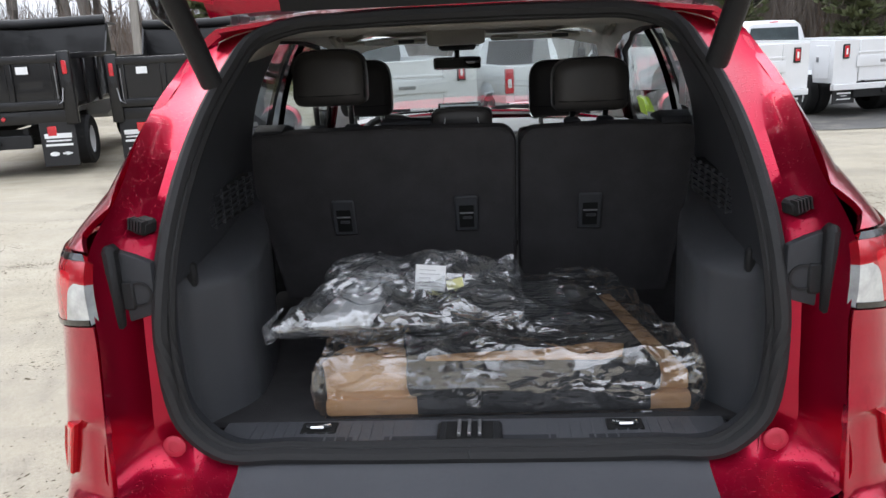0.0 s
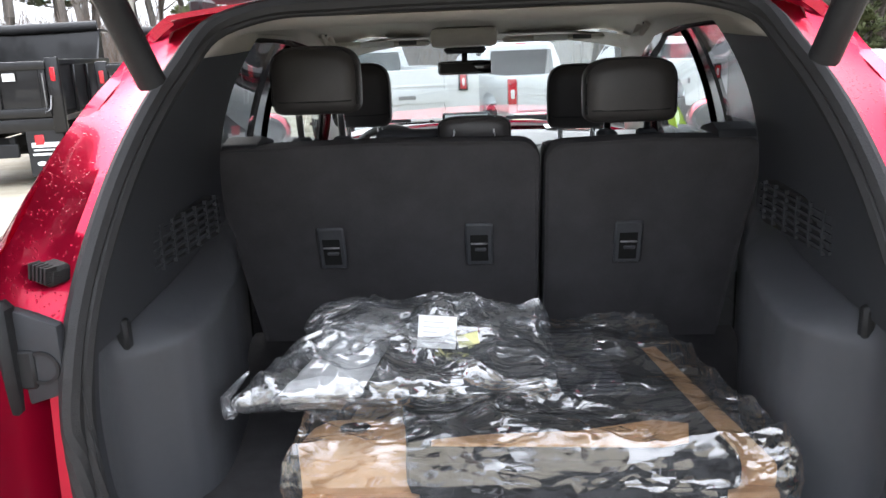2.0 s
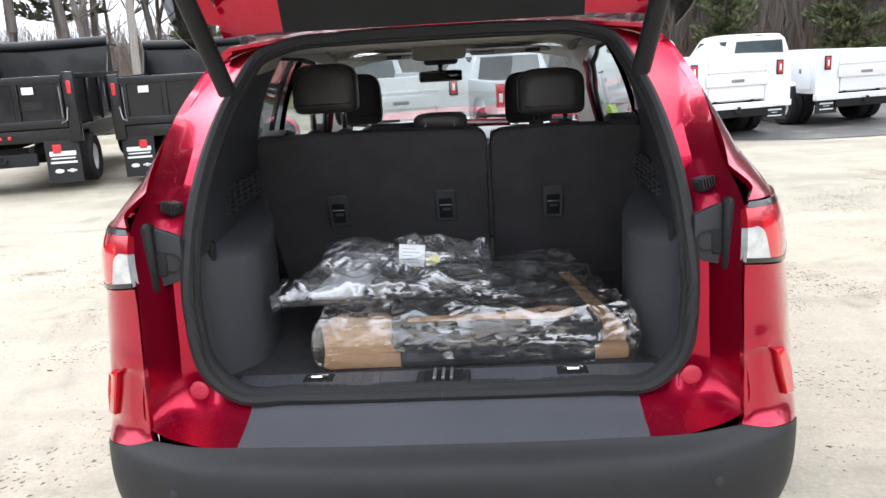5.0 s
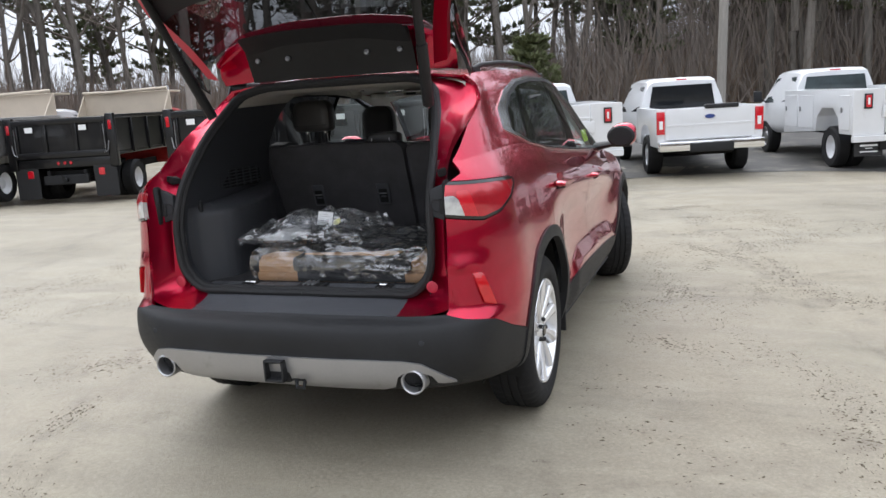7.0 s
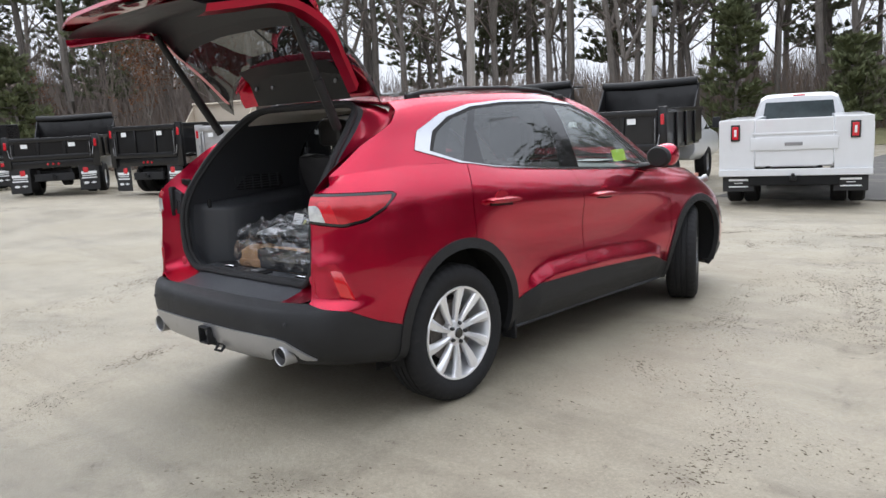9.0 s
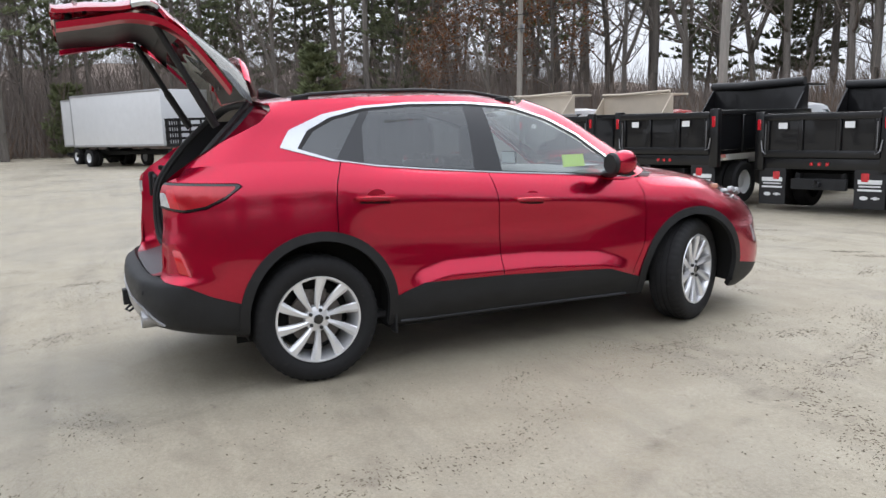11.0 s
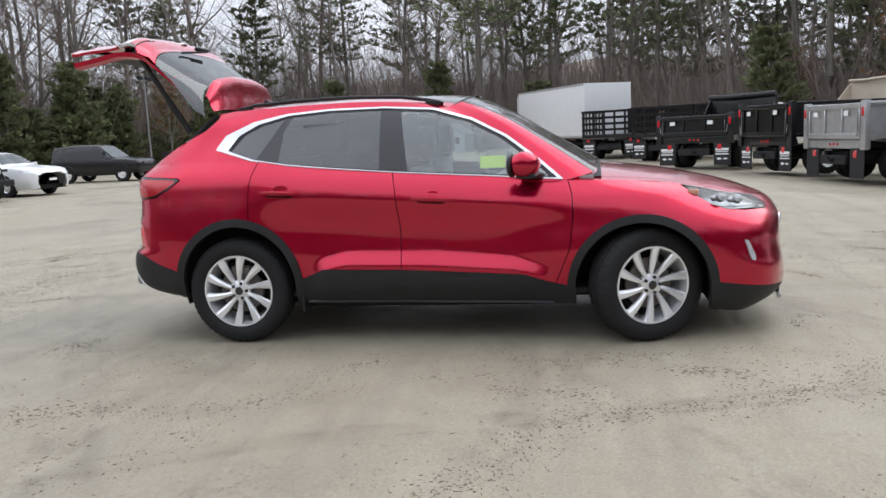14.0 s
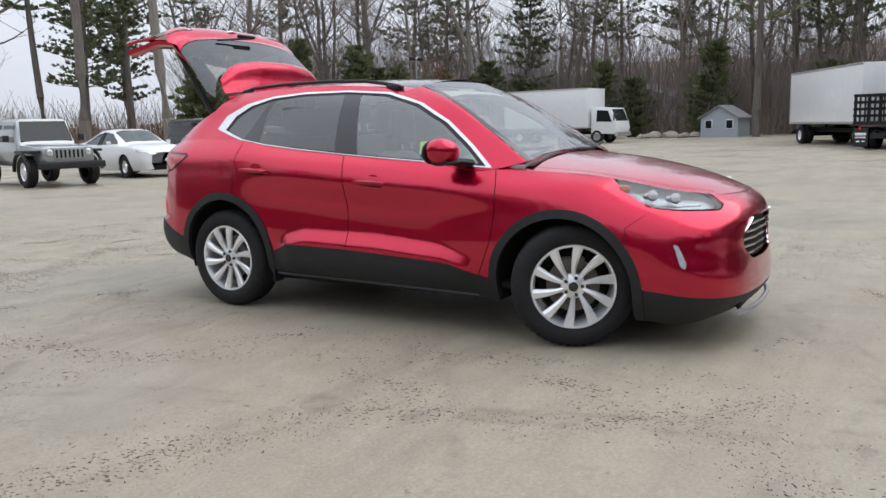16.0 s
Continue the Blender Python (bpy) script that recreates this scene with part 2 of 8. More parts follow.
# ---- surfaces drawn through a net of points, and cut along lines ----
def hermite(P, t, ts):
    """Points of a smooth curve through rows P (n, ..., 3) at the parameters t, at ts."""
    P, t = np.asarray(P, float), np.asarray(t, float)
    d = np.empty_like(P)
    h = np.diff(t)
    sl = (P[1:] - P[:-1]) / h.reshape((-1,) + (1,) * (P.ndim - 1))
    w = (h[:-1] / (h[:-1] + h[1:])).reshape((-1,) + (1,) * (P.ndim - 1))
    d[1:-1] = (1 - w) * sl[:-1] + w * sl[1:]
    d[0], d[-1] = 1.5 * sl[0] - 0.5 * d[1], 1.5 * sl[-1] - 0.5 * d[-2]
    k = np.clip(np.searchsorted(t, ts, "right") - 1, 0, len(h) - 1)
    shape = (-1,) + (1,) * (P.ndim - 1)
    u, hh = ((ts - t[k]) / h[k]).reshape(shape), h[k].reshape(shape)
    return ((2 * u**3 - 3 * u**2 + 1) * P[k] + (u**3 - 2 * u**2 + u) * hh * d[k] + (3 * u**2 - 2 * u**3) * P[k + 1] + (u**3 - u**2) * hh * d[k + 1])


def net(rows, step_u, step_v, mirror_start=False, mirror_end=False):
    """A fine grid through a net: rows[level][column] = (x, y, z). The ends on the middle plane meet their mirror image squarely."""
    P = np.asarray(rows, float)
    flip = np.array([-1, 1, 1])
    lead, tail = 0, 0
    if mirror_start:
        P, lead = np.concatenate([P[:, 1:2] * flip, P], 1), 1
    if mirror_end:
        P, tail = np.concatenate([P, P[:, -2:-1] * flip], 1), 1
    cu = np.concatenate([[0], np.cumsum(np.linalg.norm(np.diff(P, axis=1), axis=2).mean(0))])
    lo, hi = cu[lead], cu[len(cu) - 1 - tail]
    us = np.linspace(lo, hi, max(3, int(round((hi - lo) / step_u)) + 1))
    Q = hermite(P.transpose(1, 0, 2), cu, us).transpose(1, 0, 2)
    cv = np.concatenate([[0], np.cumsum(np.linalg.norm(np.diff(P, axis=0), axis=2).mean(1))])
    vs = np.linspace(0, cv[-1], max(3, int(round(cv[-1] / step_v)) + 1))
    return hermite(Q, cv, vs)


def sheet(grid):
    r, c = grid.shape[:2]
    idx = np.arange(r * c).reshape(r, c)
    F = np.stack([idx[:-1, :-1], idx[:-1, 1:], idx[1:, 1:], idx[1:, :-1]], -1).reshape(-1, 4)
    return grid.reshape(-1, 3).copy(), [tuple(f) for f in F.tolist()]


def kept(sh, vals):
    """The part of a sheet where vals <= 0, cut cleanly along vals = 0."""
    V, F = sh
    vals = np.asarray(vals, float)
    ins = (vals <= 0).tolist()
    new_pts, made, F2 = [], {}, []
    n0 = len(V)
    for f in F:
        c = sum(ins[i] for i in f)
        if c == len(f):
            F2.append(f)
        elif c:
            out = []
            for a, b in zip(f, f[1:] + f[:1]):
                if ins[a]:
                    out.append(a)
                if ins[a] != ins[b]:
                    key = (a, b) if a < b else (b, a)
                    if key not in made:
                        w = vals[a] / (vals[a] - vals[b])
                        made[key] = n0 + len(new_pts)
                        new_pts.append(V[a] + w * (V[b] - V[a]))
                    out.append(made[key])
            if len(out) > 2:
                F2.append(tuple(out))
    allV = np.concatenate([V, np.array(new_pts)]) if new_pts else V
    used = sorted({i for f in F2 for i in f})
    at = dict(zip(used, range(len(used))))
    return allV[used] if used else np.zeros((0, 3)), [tuple(at[i] for i in f) for f in F2]


def split(sh, fn, gap=0.0):
    v = fn(sh[0])
    return kept(sh, v + gap), kept(sh, gap - v)


def in_poly(poly, P):
    """Signed distance of points (n, 2) to a closed outline, below nought inside."""
    Q = np.asarray(poly, float)
    d = np.full(len(P), 1e9)
    inside = np.zeros(len(P), bool)
    for a, b in zip(Q, np.roll(Q, -1, 0)):
        e = b - a
        w = P - a
        t = np.clip((w @ e) / (e @ e), 0, 1)
        d = np.minimum(d, np.linalg.norm(w - t[:, None] * e, axis=1))
        cross = (a[1] > P[:, 1]) != (b[1] > P[:, 1])
        with np.errstate(divide="ignore", invalid="ignore"):
            xs = a[0] + (P[:, 1] - a[1]) * e[0] / (e[1] if e[1] else 1e-12)
        inside ^= cross & (P[:, 0] < xs)
    return np.where(inside, -d, d)


def normals(sh):
    V, F = sh
    N = np.zeros_like(V)
    for f in F:
        p = V[list(f)]
        n = np.cross(p[1] - p[0], p[-1] - p[0]) if len(f) < 4 else np.cross(p[2] - p[0], p[3] - p[1])
        N[list(f)] += n
    return N / np.maximum(np.linalg.norm(N, axis=1, keepdims=True), 1e-12)


def panel(sh, depth=0.012, lift=0.0, N=None):
    """A sheet with its rim turned inwards by depth, lifted along its normals."""
    V, F = sh
    if not F:
        return Geo()
    N = normals(sh) if N is None else N
    V = V + lift * N
    count = {}
    for f in F:
        for a, b in zip(f, f[1:] + f[:1]):
            count[(a, b)] = count.get((a, b), 0) + 1
    rim = [(a, b) for (a, b) in count if (b, a) not in count]
    g = Geo(V.tolist(), F)
    n, at = len(V), {}
    extra, faces = [], []
    for a, b in rim:
        for i in (a, b):
            if i not in at:
                at[i] = n + len(extra)
                extra.append(V[i])
                extra.append(V[i] - depth * N[i])
        faces.append((at[b], at[a], at[a] + 1, at[b] + 1))
    g.V += [tuple(map(float, v)) for v in extra]
    g.F += faces
    return g

# ---- materials ----
RED = material("wet_red_car_paint", (0.50, 0.0012, 0.034), rough=0.25, metal=0.88, var=0.05, scale=3, fine=900, coat=1.0, spec=0.2, drops=0.3)
RED_IN = material("red_jamb_paint", (0.48, 0.0015, 0.034), rough=0.30, metal=0.80, var=0.08, scale=5, fine=400, coat=0.45, drops=0.6)
BLACK_PLASTIC = material("grained_black_plastic", (0.019, 0.0195, 0.021), rough=0.5, var=0.3, scale=9, bump=0.35, bscale=900, spec=0.32)
DARK_TRIM = material("dark_grey_trim", (0.027, 0.029, 0.034), rough=0.6, var=0.2, scale=5, bump=0.25, bscale=1400)
GREY_TRIM = material("charcoal_cargo_trim", (0.066, 0.069, 0.076), rough=0.38, var=0.14, scale=4, bump=0.25, bscale=1500)
# the cargo trim grey, lightened to hold the sky sheen on sill and step
SILL_PLASTIC = material("skylit_sill_plastic", (0.082, 0.085, 0.094), rough=0.4, var=0.14, scale=4, bump=0.25, bscale=1500)
CARPET = material("charcoal_carpet", (0.055, 0.054, 0.057), rough=0.95, var=0.35, scale=14, fine=420, bump=0.9, bscale=700, spec=0.2)
SEAT_CLOTH = material("charcoal_seatback_felt", (0.08, 0.078, 0.082), rough=0.95, var=0.3, scale=9, fine=380, bump=0.8, bscale=800, spec=0.2)
LEATHER = material("black_leather", (0.050, 0.047, 0.046), rough=0.42, var=0.18, scale=12, fine=260, bump=0.12, bscale=1100)
HEADLINER = material("oatmeal_headliner", (0.64, 0.61, 0.56), rough=0.95, var=0.08, scale=6, fine=500, bump=0.4, bscale=900, spec=0.2)
PALE_DASH = material("grey_dashboard", (0.32, 0.32, 0.33), rough=0.6, var=0.2, scale=5, bump=0.2, bscale=900)
RUBBER = material("black_rubber", (0.018, 0.018, 0.019), rough=0.7, var=0.3, scale=10, bump=0.4, bscale=300)
TYRE = material("dusty_tyre_rubber", (0.016, 0.016, 0.017), rough=0.75, var=0.3, scale=7, bump=0.4, bscale=260, spec=0.3, dirt=(0.06, 0.056, 0.05), dirt_at=(0.6, 0.9))
ALLOY = material("machined_alloy", (0.90, 0.91, 0.93), rough=0.22, metal=0.6, var=0.06, scale=8, fine=500)
STEEL = material("dull_steel", (0.36, 0.36, 0.37), rough=0.42, metal=0.9, var=0.3, scale=9)
RUST = material("rusty_steel", (0.17, 0.15, 0.135), rough=0.8, metal=0.3, var=0.5, scale=14, bump=0.4)
CHROME = material("chrome", (0.86, 0.87, 0.88), rough=0.07, metal=1.0, var=0.03)
TRIM_CHROME = material("satin_window_chrome", (0.60, 0.61, 0.63), rough=0.2, metal=1.0, var=0.05)
SATIN = material("satin_silver_trim", (0.46, 0.46, 0.47), rough=0.36, metal=0.75, var=0.08, scale=5, dirt=(0.25, 0.24, 0.22), dirt_at=(0.6, 0.95))
GLOSS_BLACK = material("gloss_black", (0.008, 0.008, 0.009), rough=0.08, var=0.2, coat=0.6, drops=0.25)
# near black; thin plates of it stand in for shaded pockets and holes
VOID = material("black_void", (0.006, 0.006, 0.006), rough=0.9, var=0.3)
LAMP_RED = material("red_lamp_lens", (0.62, 0.012, 0.025), rough=0.1, var=0.25, scale=20, coat=1.0, drops=0.3)
LAMP_ROSE = material("rose_lamp_lens", (0.52, 0.012, 0.026), rough=0.12, metal=0.3, var=0.2, scale=18, coat=1.0, drops=0.3)
LAMP_CLEAR = material("clear_lamp_lens", (0.72, 0.74, 0.76), rough=0.16, metal=0.45, var=0.35, scale=24, fine=60, coat=1.0, drops=0.3)
HEAD_CLEAR = glass("headlamp_cover", (0.93, 0.95, 0.96), 0.03, 0.96)
REFLECTOR = material("red_reflector", (0.55, 0.008, 0.014), rough=0.12, var=0.15, scale=30, coat=1.0)
AMBER = material("amber_reflector", (0.60, 0.30, 0.20), rough=0.2, var=0.1, coat=1.0)
GLASS_DARK = glass("privacy_glass", (0.16, 0.165, 0.17), 0.015, 0.97, gloss=0.12)
# its grey scattering share stands in for the pale sky reflection
GLASS_CLEAR = glass("green_tint_glass", (0.80, 0.88, 0.86), 0.015, 0.90, gloss=0.15)
GLASS_WET = glass("wet_windscreen", (0.64, 0.70, 0.69), 0.03, 0.93, drops=0.4, gloss=0.2)
STICKER = material("lime_sticker", (0.56, 0.80, 0.06), rough=0.6, var=0.06)
PAPER = material("white_paper", (0.82, 0.83, 0.83), rough=0.8, var=0.06, scale=20)
PINK_PLUG = material("pink_rubber_plug", (0.50, 0.03, 0.06), rough=0.4, var=0.1)
BADGE = material("badge_metal", (0.75, 0.76, 0.77), rough=0.18, metal=0.85, var=0.05)
BLUE_OVAL = material("blue_badge", (0.02, 0.05, 0.22), rough=0.2, var=0.1, coat=0.8)
CARDBOARD = material("brown_cardboard", (0.58, 0.33, 0.16), rough=0.85, var=0.2, scale=9, fine=160, bump=0.3, bscale=200, stretch=(1, 6, 6))
WHITE_PAINT = material("white_truck_paint", (0.72, 0.73, 0.74), rough=0.3, var=0.06, scale=2.5, coat=0.6, dirt=(0.5, 0.48, 0.44), dirt_at=(0.62, 0.95))
BLACK_PAINT = material("black_truck_paint", (0.008, 0.008, 0.009), rough=0.3, var=0.3, scale=4, coat=0.4, spec=0.3, dirt=(0.03, 0.028, 0.026), dirt_at=(0.6, 0.95))
SILVER_PAINT = material("silver_car_paint", (0.36, 0.37, 0.38), rough=0.3, metal=0.6, var=0.08, coat=0.8)
BARE_ALU = material("bare_aluminium", (0.52, 0.52, 0.53), rough=0.42, metal=0.8, var=0.2, scale=5)
TAN_STEEL = material("tan_painted_steel", (0.55, 0.47, 0.37), rough=0.6, var=0.12, scale=3)
WORN_RED = material("red_cab_paint", (0.40, 0.02, 0.02), rough=0.35, var=0.1, coat=0.5)
CAR_GLASS = material("dark_car_glass", (0.014, 0.016, 0.018), rough=0.05, var=0.2, spec=0.4)
PALE_GLASS = material("pale_cab_glass", (0.06, 0.075, 0.078), rough=0.06, var=0.4, scale=3, spec=0.4)
TARP = material("black_tarp", (0.02, 0.02, 0.021), rough=0.6, var=0.3, scale=5, bump=0.6, bscale=20)
WOOD_POLE = material("weathered_pole_wood", (0.30, 0.28, 0.25), rough=0.9, var=0.3, scale=3, fine=60, stretch=(8, 8, 0.7), bump=0.5)


def film_material(name, haze_lo, haze_hi, scale, relief, sheen):
    """Crinkled clear wrapping: clear, a little milky, with creases that catch the light."""
    m = bpy.data.materials.new(name)
    m.use_nodes = True
    nt = m.node_tree
    nt.nodes.remove(nt.nodes["Principled BSDF"])
    tr, df, gl, m1, m2 = (nt.nodes.new(k) for k in ("ShaderNodeBsdfTransparent", "ShaderNodeBsdfDiffuse", "ShaderNodeBsdfGlossy", "ShaderNodeMixShader", "ShaderNodeMixShader"))
    tr.inputs[0].default_value = (0.93, 0.94, 0.95, 1)
    df.inputs[0].default_value = (0.80, 0.82, 0.84, 1)
    gl.inputs["Roughness"].default_value = 0.05
    # small flat facets, each tilted its own way, drawn out along the folds; calm areas between
    geo_n = nt.nodes.new("ShaderNodeNewGeometry")
    normal = geo_n.outputs["Normal"]
    calm = ramp(nt, noise_of(nt, 6, 2, 0.5), [(0.42, (0.25, 0.25, 0.25)), (0.58, (1, 1, 1))])
    for k, (sc, rot, st, tilt) in enumerate(((scale, 20, (0.5, 3.5, 2), relief), (scale * 1.7, -32, (0.4, 4.0, 2), relief), (scale * 2.6, 68, (0.5, 4.0, 2), relief * .8))):
        tc, mp, vo, wob = (nt.nodes.new(n_) for n_ in ("ShaderNodeTexCoord", "ShaderNodeMapping", "ShaderNodeTexVoronoi", "ShaderNodeTexNoise"))
        mp.inputs["Rotation"].default_value, mp.inputs["Scale"].default_value, mp.inputs["Location"].default_value = (0, 0, radians(rot)), st, (k * 3.7, k * 1.9, 0)
        wob.inputs["Scale"].default_value = 7
        nt.links.new(tc.outputs["Object"], wob.inputs["Vector"])
        push, off, add_ = (nt.nodes.new("ShaderNodeVectorMath") for _ in range(3))
        push.operation, push.inputs[1].default_value = "MULTIPLY_ADD", (.09,) * 3
        nt.links.new(wob.outputs["Color"], push.inputs[0])
        nt.links.new(tc.outputs["Object"], push.inputs[2])
        nt.links.new(push.outputs[0], mp.inputs["Vector"])
        vo.inputs["Scale"].default_value = sc
        nt.links.new(mp.outputs[0], vo.inputs["Vector"])
        off.operation, off.inputs[1].default_value, off.inputs[2].default_value = "MULTIPLY_ADD", (2 * tilt,) * 3, (-tilt,) * 3
        nt.links.new(vo.outputs["Color"], off.inputs[0])
        shaped = mixc(nt, 1.0, off.outputs[0], calm, "MULTIPLY")
        add_.operation = "ADD"
        nt.links.new(normal, add_.inputs[0])
        nt.links.new(shaped, add_.inputs[1])
        normal = add_.outputs[0]
    unit = nt.nodes.new("ShaderNodeVectorMath")
    unit.operation = "NORMALIZE"
    nt.links.new(normal, unit.inputs[0])
    nt.links.new(unit.outputs[0], gl.inputs["Normal"])
    nt.links.new(ramp(nt, noise_of(nt, 9, 5, 0.65, stretch=(1, 2, 1.5)), [(0.40, (haze_lo,) * 3), (0.66, (haze_hi,) * 3)]), m1.inputs[0])
    nt.links.new(gloss_by_angle(nt, sheen, 1.0, unit.outputs[0]), m2.inputs[0])
    for a_, b_ in ((tr.outputs[0], m1.inputs[1]), (df.outputs[0], m1.inputs[2]), (m1.outputs[0], m2.inputs[1]), (gl.outputs[0], m2.inputs[2]), (m2.outputs[0], nt.nodes["Material Output"].inputs["Surface"])):
        nt.links.new(a_, b_)
    return m


FILM = film_material("clear_plastic_film", 0.012, 0.05, 15, 0.42, 0.22)
BAG_FILM = film_material("milky_plastic_bag", 0.04, 0.12, 15, 0.42, 0.26)

# ==== the red SUV: rear bumper towards -y, nose towards +y, right flank towards +x ====
suv = thing("red_suv", "metallic red five-door SUV, wet with rain, tailgate raised", "car")

# Rings round the right half from the rear middle to the nose, bottom to belt: one list of (x, y, z) a level.
LOWER = [
    [(0, 0.40, .32), (.35, .40, .32), (.60, .42, .317), (.73, .50, .312), (.80, .62, .305), (.85, .82, .29), (.86, 1.1, .28), (.86, 1.5, .275), (.862, 2.15, .27), (.862, 2.8, .262), (.86, 3.2, .255), (.85, 3.75, .24), (.82, 4.10, .20), (.70, 4.31, .16), (.48, 4.40, .15), (.25, 4.43, .15), (0, 4.44, .15)],
    [(0, 0.10, .39), (.35, .11, .39), (.60, .15, .39), (.79, .27, .395), (.875, .46, .39), (.90, .80, .385), (.905, 1.1, .38), (.90, 1.5, .38), (.90, 2.15, .375), (.90, 2.8, .365), (.905, 3.2, .36), (.905, 3.75, .34), (.875, 4.12, .31), (.755, 4.40, .27), (.52, 4.545, .26), (.26, 4.60, .26), (0, 4.61, .26)],
    [(0, 0.062, .50), (.35, .07, .50), (.62, .105, .50), (.81, .22, .50), (.89, .43, .50), (.925, .80, .50), (.935, 1.1, .50), (.916, 1.5, .495), (.914, 2.15, .49), (.914, 2.8, .475), (.93, 3.2, .47), (.94, 3.75, .46), (.89, 4.14, .41), (.77, 4.42, .36), (.53, 4.575, .335), (.26, 4.63, .33), (0, 4.64, .33)],
    [(0, 0.07, .625), (.35, .08, .625), (.63, .12, .625), (.82, .235, .625), (.90, .43, .62), (.935, .80, .62), (.945, 1.1, .62), (.918, 1.5, .60), (.912, 2.15, .59), (.912, 2.8, .575), (.94, 3.2, .58), (.945, 3.75, .57), (.90, 4.14, .53), (.775, 4.42, .48), (.535, 4.57, .45), (.265, 4.62, .44), (0, 4.63, .44)],
    [(0, 0.135, .665), (.35, .14, .665), (.62, .165, .665), (.812, .26, .665), (.902, .45, .68), (.933, .80, .69), (.943, 1.1, .69), (.912, 1.5, .68), (.904, 2.15, .67), (.905, 2.8, .655), (.935, 3.2, .65), (.944, 3.75, .645), (.90, 4.14, .61), (.765, 4.405, .57), (.525, 4.555, .545), (.26, 4.605, .54), (0, 4.615, .54)],
    [(0, 0.145, .83), (.35, .15, .83), (.61, .18, .83), (.80, .275, .83), (.893, .46, .83), (.922, .80, .83), (.935, 1.1, .83), (.906, 1.5, .82), (.902, 2.15, .80), (.902, 2.8, .78), (.92, 3.2, .77), (.932, 3.75, .77), (.885, 4.12, .73), (.75, 4.395, .68), (.51, 4.55, .655), (.25, 4.60, .65), (0, 4.61, .65)],
    [(0, 0.165, .99), (.35, .17, .99), (.61, .20, .99), (.788, .285, .99), (.873, .46, 1.00), (.90, .80, 1.01), (.915, 1.1, 1.01), (.927, 1.5, 1.00), (.929, 2.15, .96), (.925, 2.8, .92), (.912, 3.2, .895), (.905, 3.75, .88), (.84, 4.08, .835), (.71, 4.36, .775), (.485, 4.535, .75), (.24, 4.60, .75), (0, 4.612, .75)],
    [(0, 0.155, 1.14), (.35, .165, 1.14), (.61, .20, 1.14), (.775, .29, 1.14), (.85, .47, 1.135), (.875, .80, 1.135), (.892, 1.1, 1.13), (.898, 1.5, 1.11), (.90, 2.15, 1.06), (.895, 2.8, 1.005), (.885, 3.2, .97), (.86, 3.75, .955), (.775, 4.03, .915), (.65, 4.31, .85), (.45, 4.49, .82), (.22, 4.565, .82), (0, 4.58, .82)],
    [(0, 0.255, 1.235), (.35, .265, 1.235), (.59, .30, 1.235), (.70, .36, 1.24), (.765, .50, 1.25), (.80, .80, 1.26), (.825, 1.15, 1.245), (.842, 1.5, 1.19), (.85, 2.15, 1.132), (.847, 2.8, 1.077), (.832, 3.24, 1.042), (.77, 3.72, 1.015), (.70, 4.00, .975), (.58, 4.25, .915), (.40, 4.43, .875), (.20, 4.505, .87), (0, 4.52, .87)],
]
UPPER = [
    LOWER[-1][:11] + [(.72, 3.42, 1.085), (.50, 3.43, 1.12), (.25, 3.455, 1.135), (0, 3.465, 1.14)],
    [(0, .41, 1.385), (.34, .42, 1.385), (.55, .455, 1.385), (.65, .50, 1.385), (.71, .62, 1.39), (.735, .85, 1.39), (.757, 1.17, 1.39), (.772, 1.5, 1.375), (.785, 2.1, 1.36), (.768, 2.66, 1.31), (.757, 2.98, 1.24), (.66, 3.10, 1.295), (.46, 3.12, 1.315), (.23, 3.14, 1.325), (0, 3.15, 1.33)],
    [(0, .57, 1.525), (.32, .58, 1.525), (.50, .61, 1.525), (.60, .66, 1.525), (.655, .76, 1.525), (.675, .95, 1.53), (.690, 1.22, 1.54), (.698, 1.52, 1.545), (.70, 2.0, 1.54), (.685, 2.44, 1.505), (.680, 2.68, 1.44), (.605, 2.76, 1.495), (.42, 2.79, 1.515), (.21, 2.81, 1.525), (0, 2.82, 1.528)],
    [(0, .66, 1.585), (.30, .665, 1.585), (.46, .69, 1.585), (.545, .74, 1.583), (.60, .83, 1.58), (.625, 1.0, 1.592), (.64, 1.25, 1.602), (.645, 1.52, 1.608), (.645, 1.95, 1.606), (.625, 2.30, 1.578), (.605, 2.48, 1.545), (.535, 2.56, 1.58), (.38, 2.60, 1.605), (.19, 2.615, 1.615), (0, 2.62, 1.62)],
]
low_grid = net(LOWER, 0.02, 0.014, True, True)
up_grid = net(UPPER, 0.018, 0.013, True, True)


def rise(v):
    v = np.clip(v, 0, 1)
    return v * v * (3 - 2 * v)


def nose_out(y):
    return y + .045 * float(rise((y - 4.18) / .36))


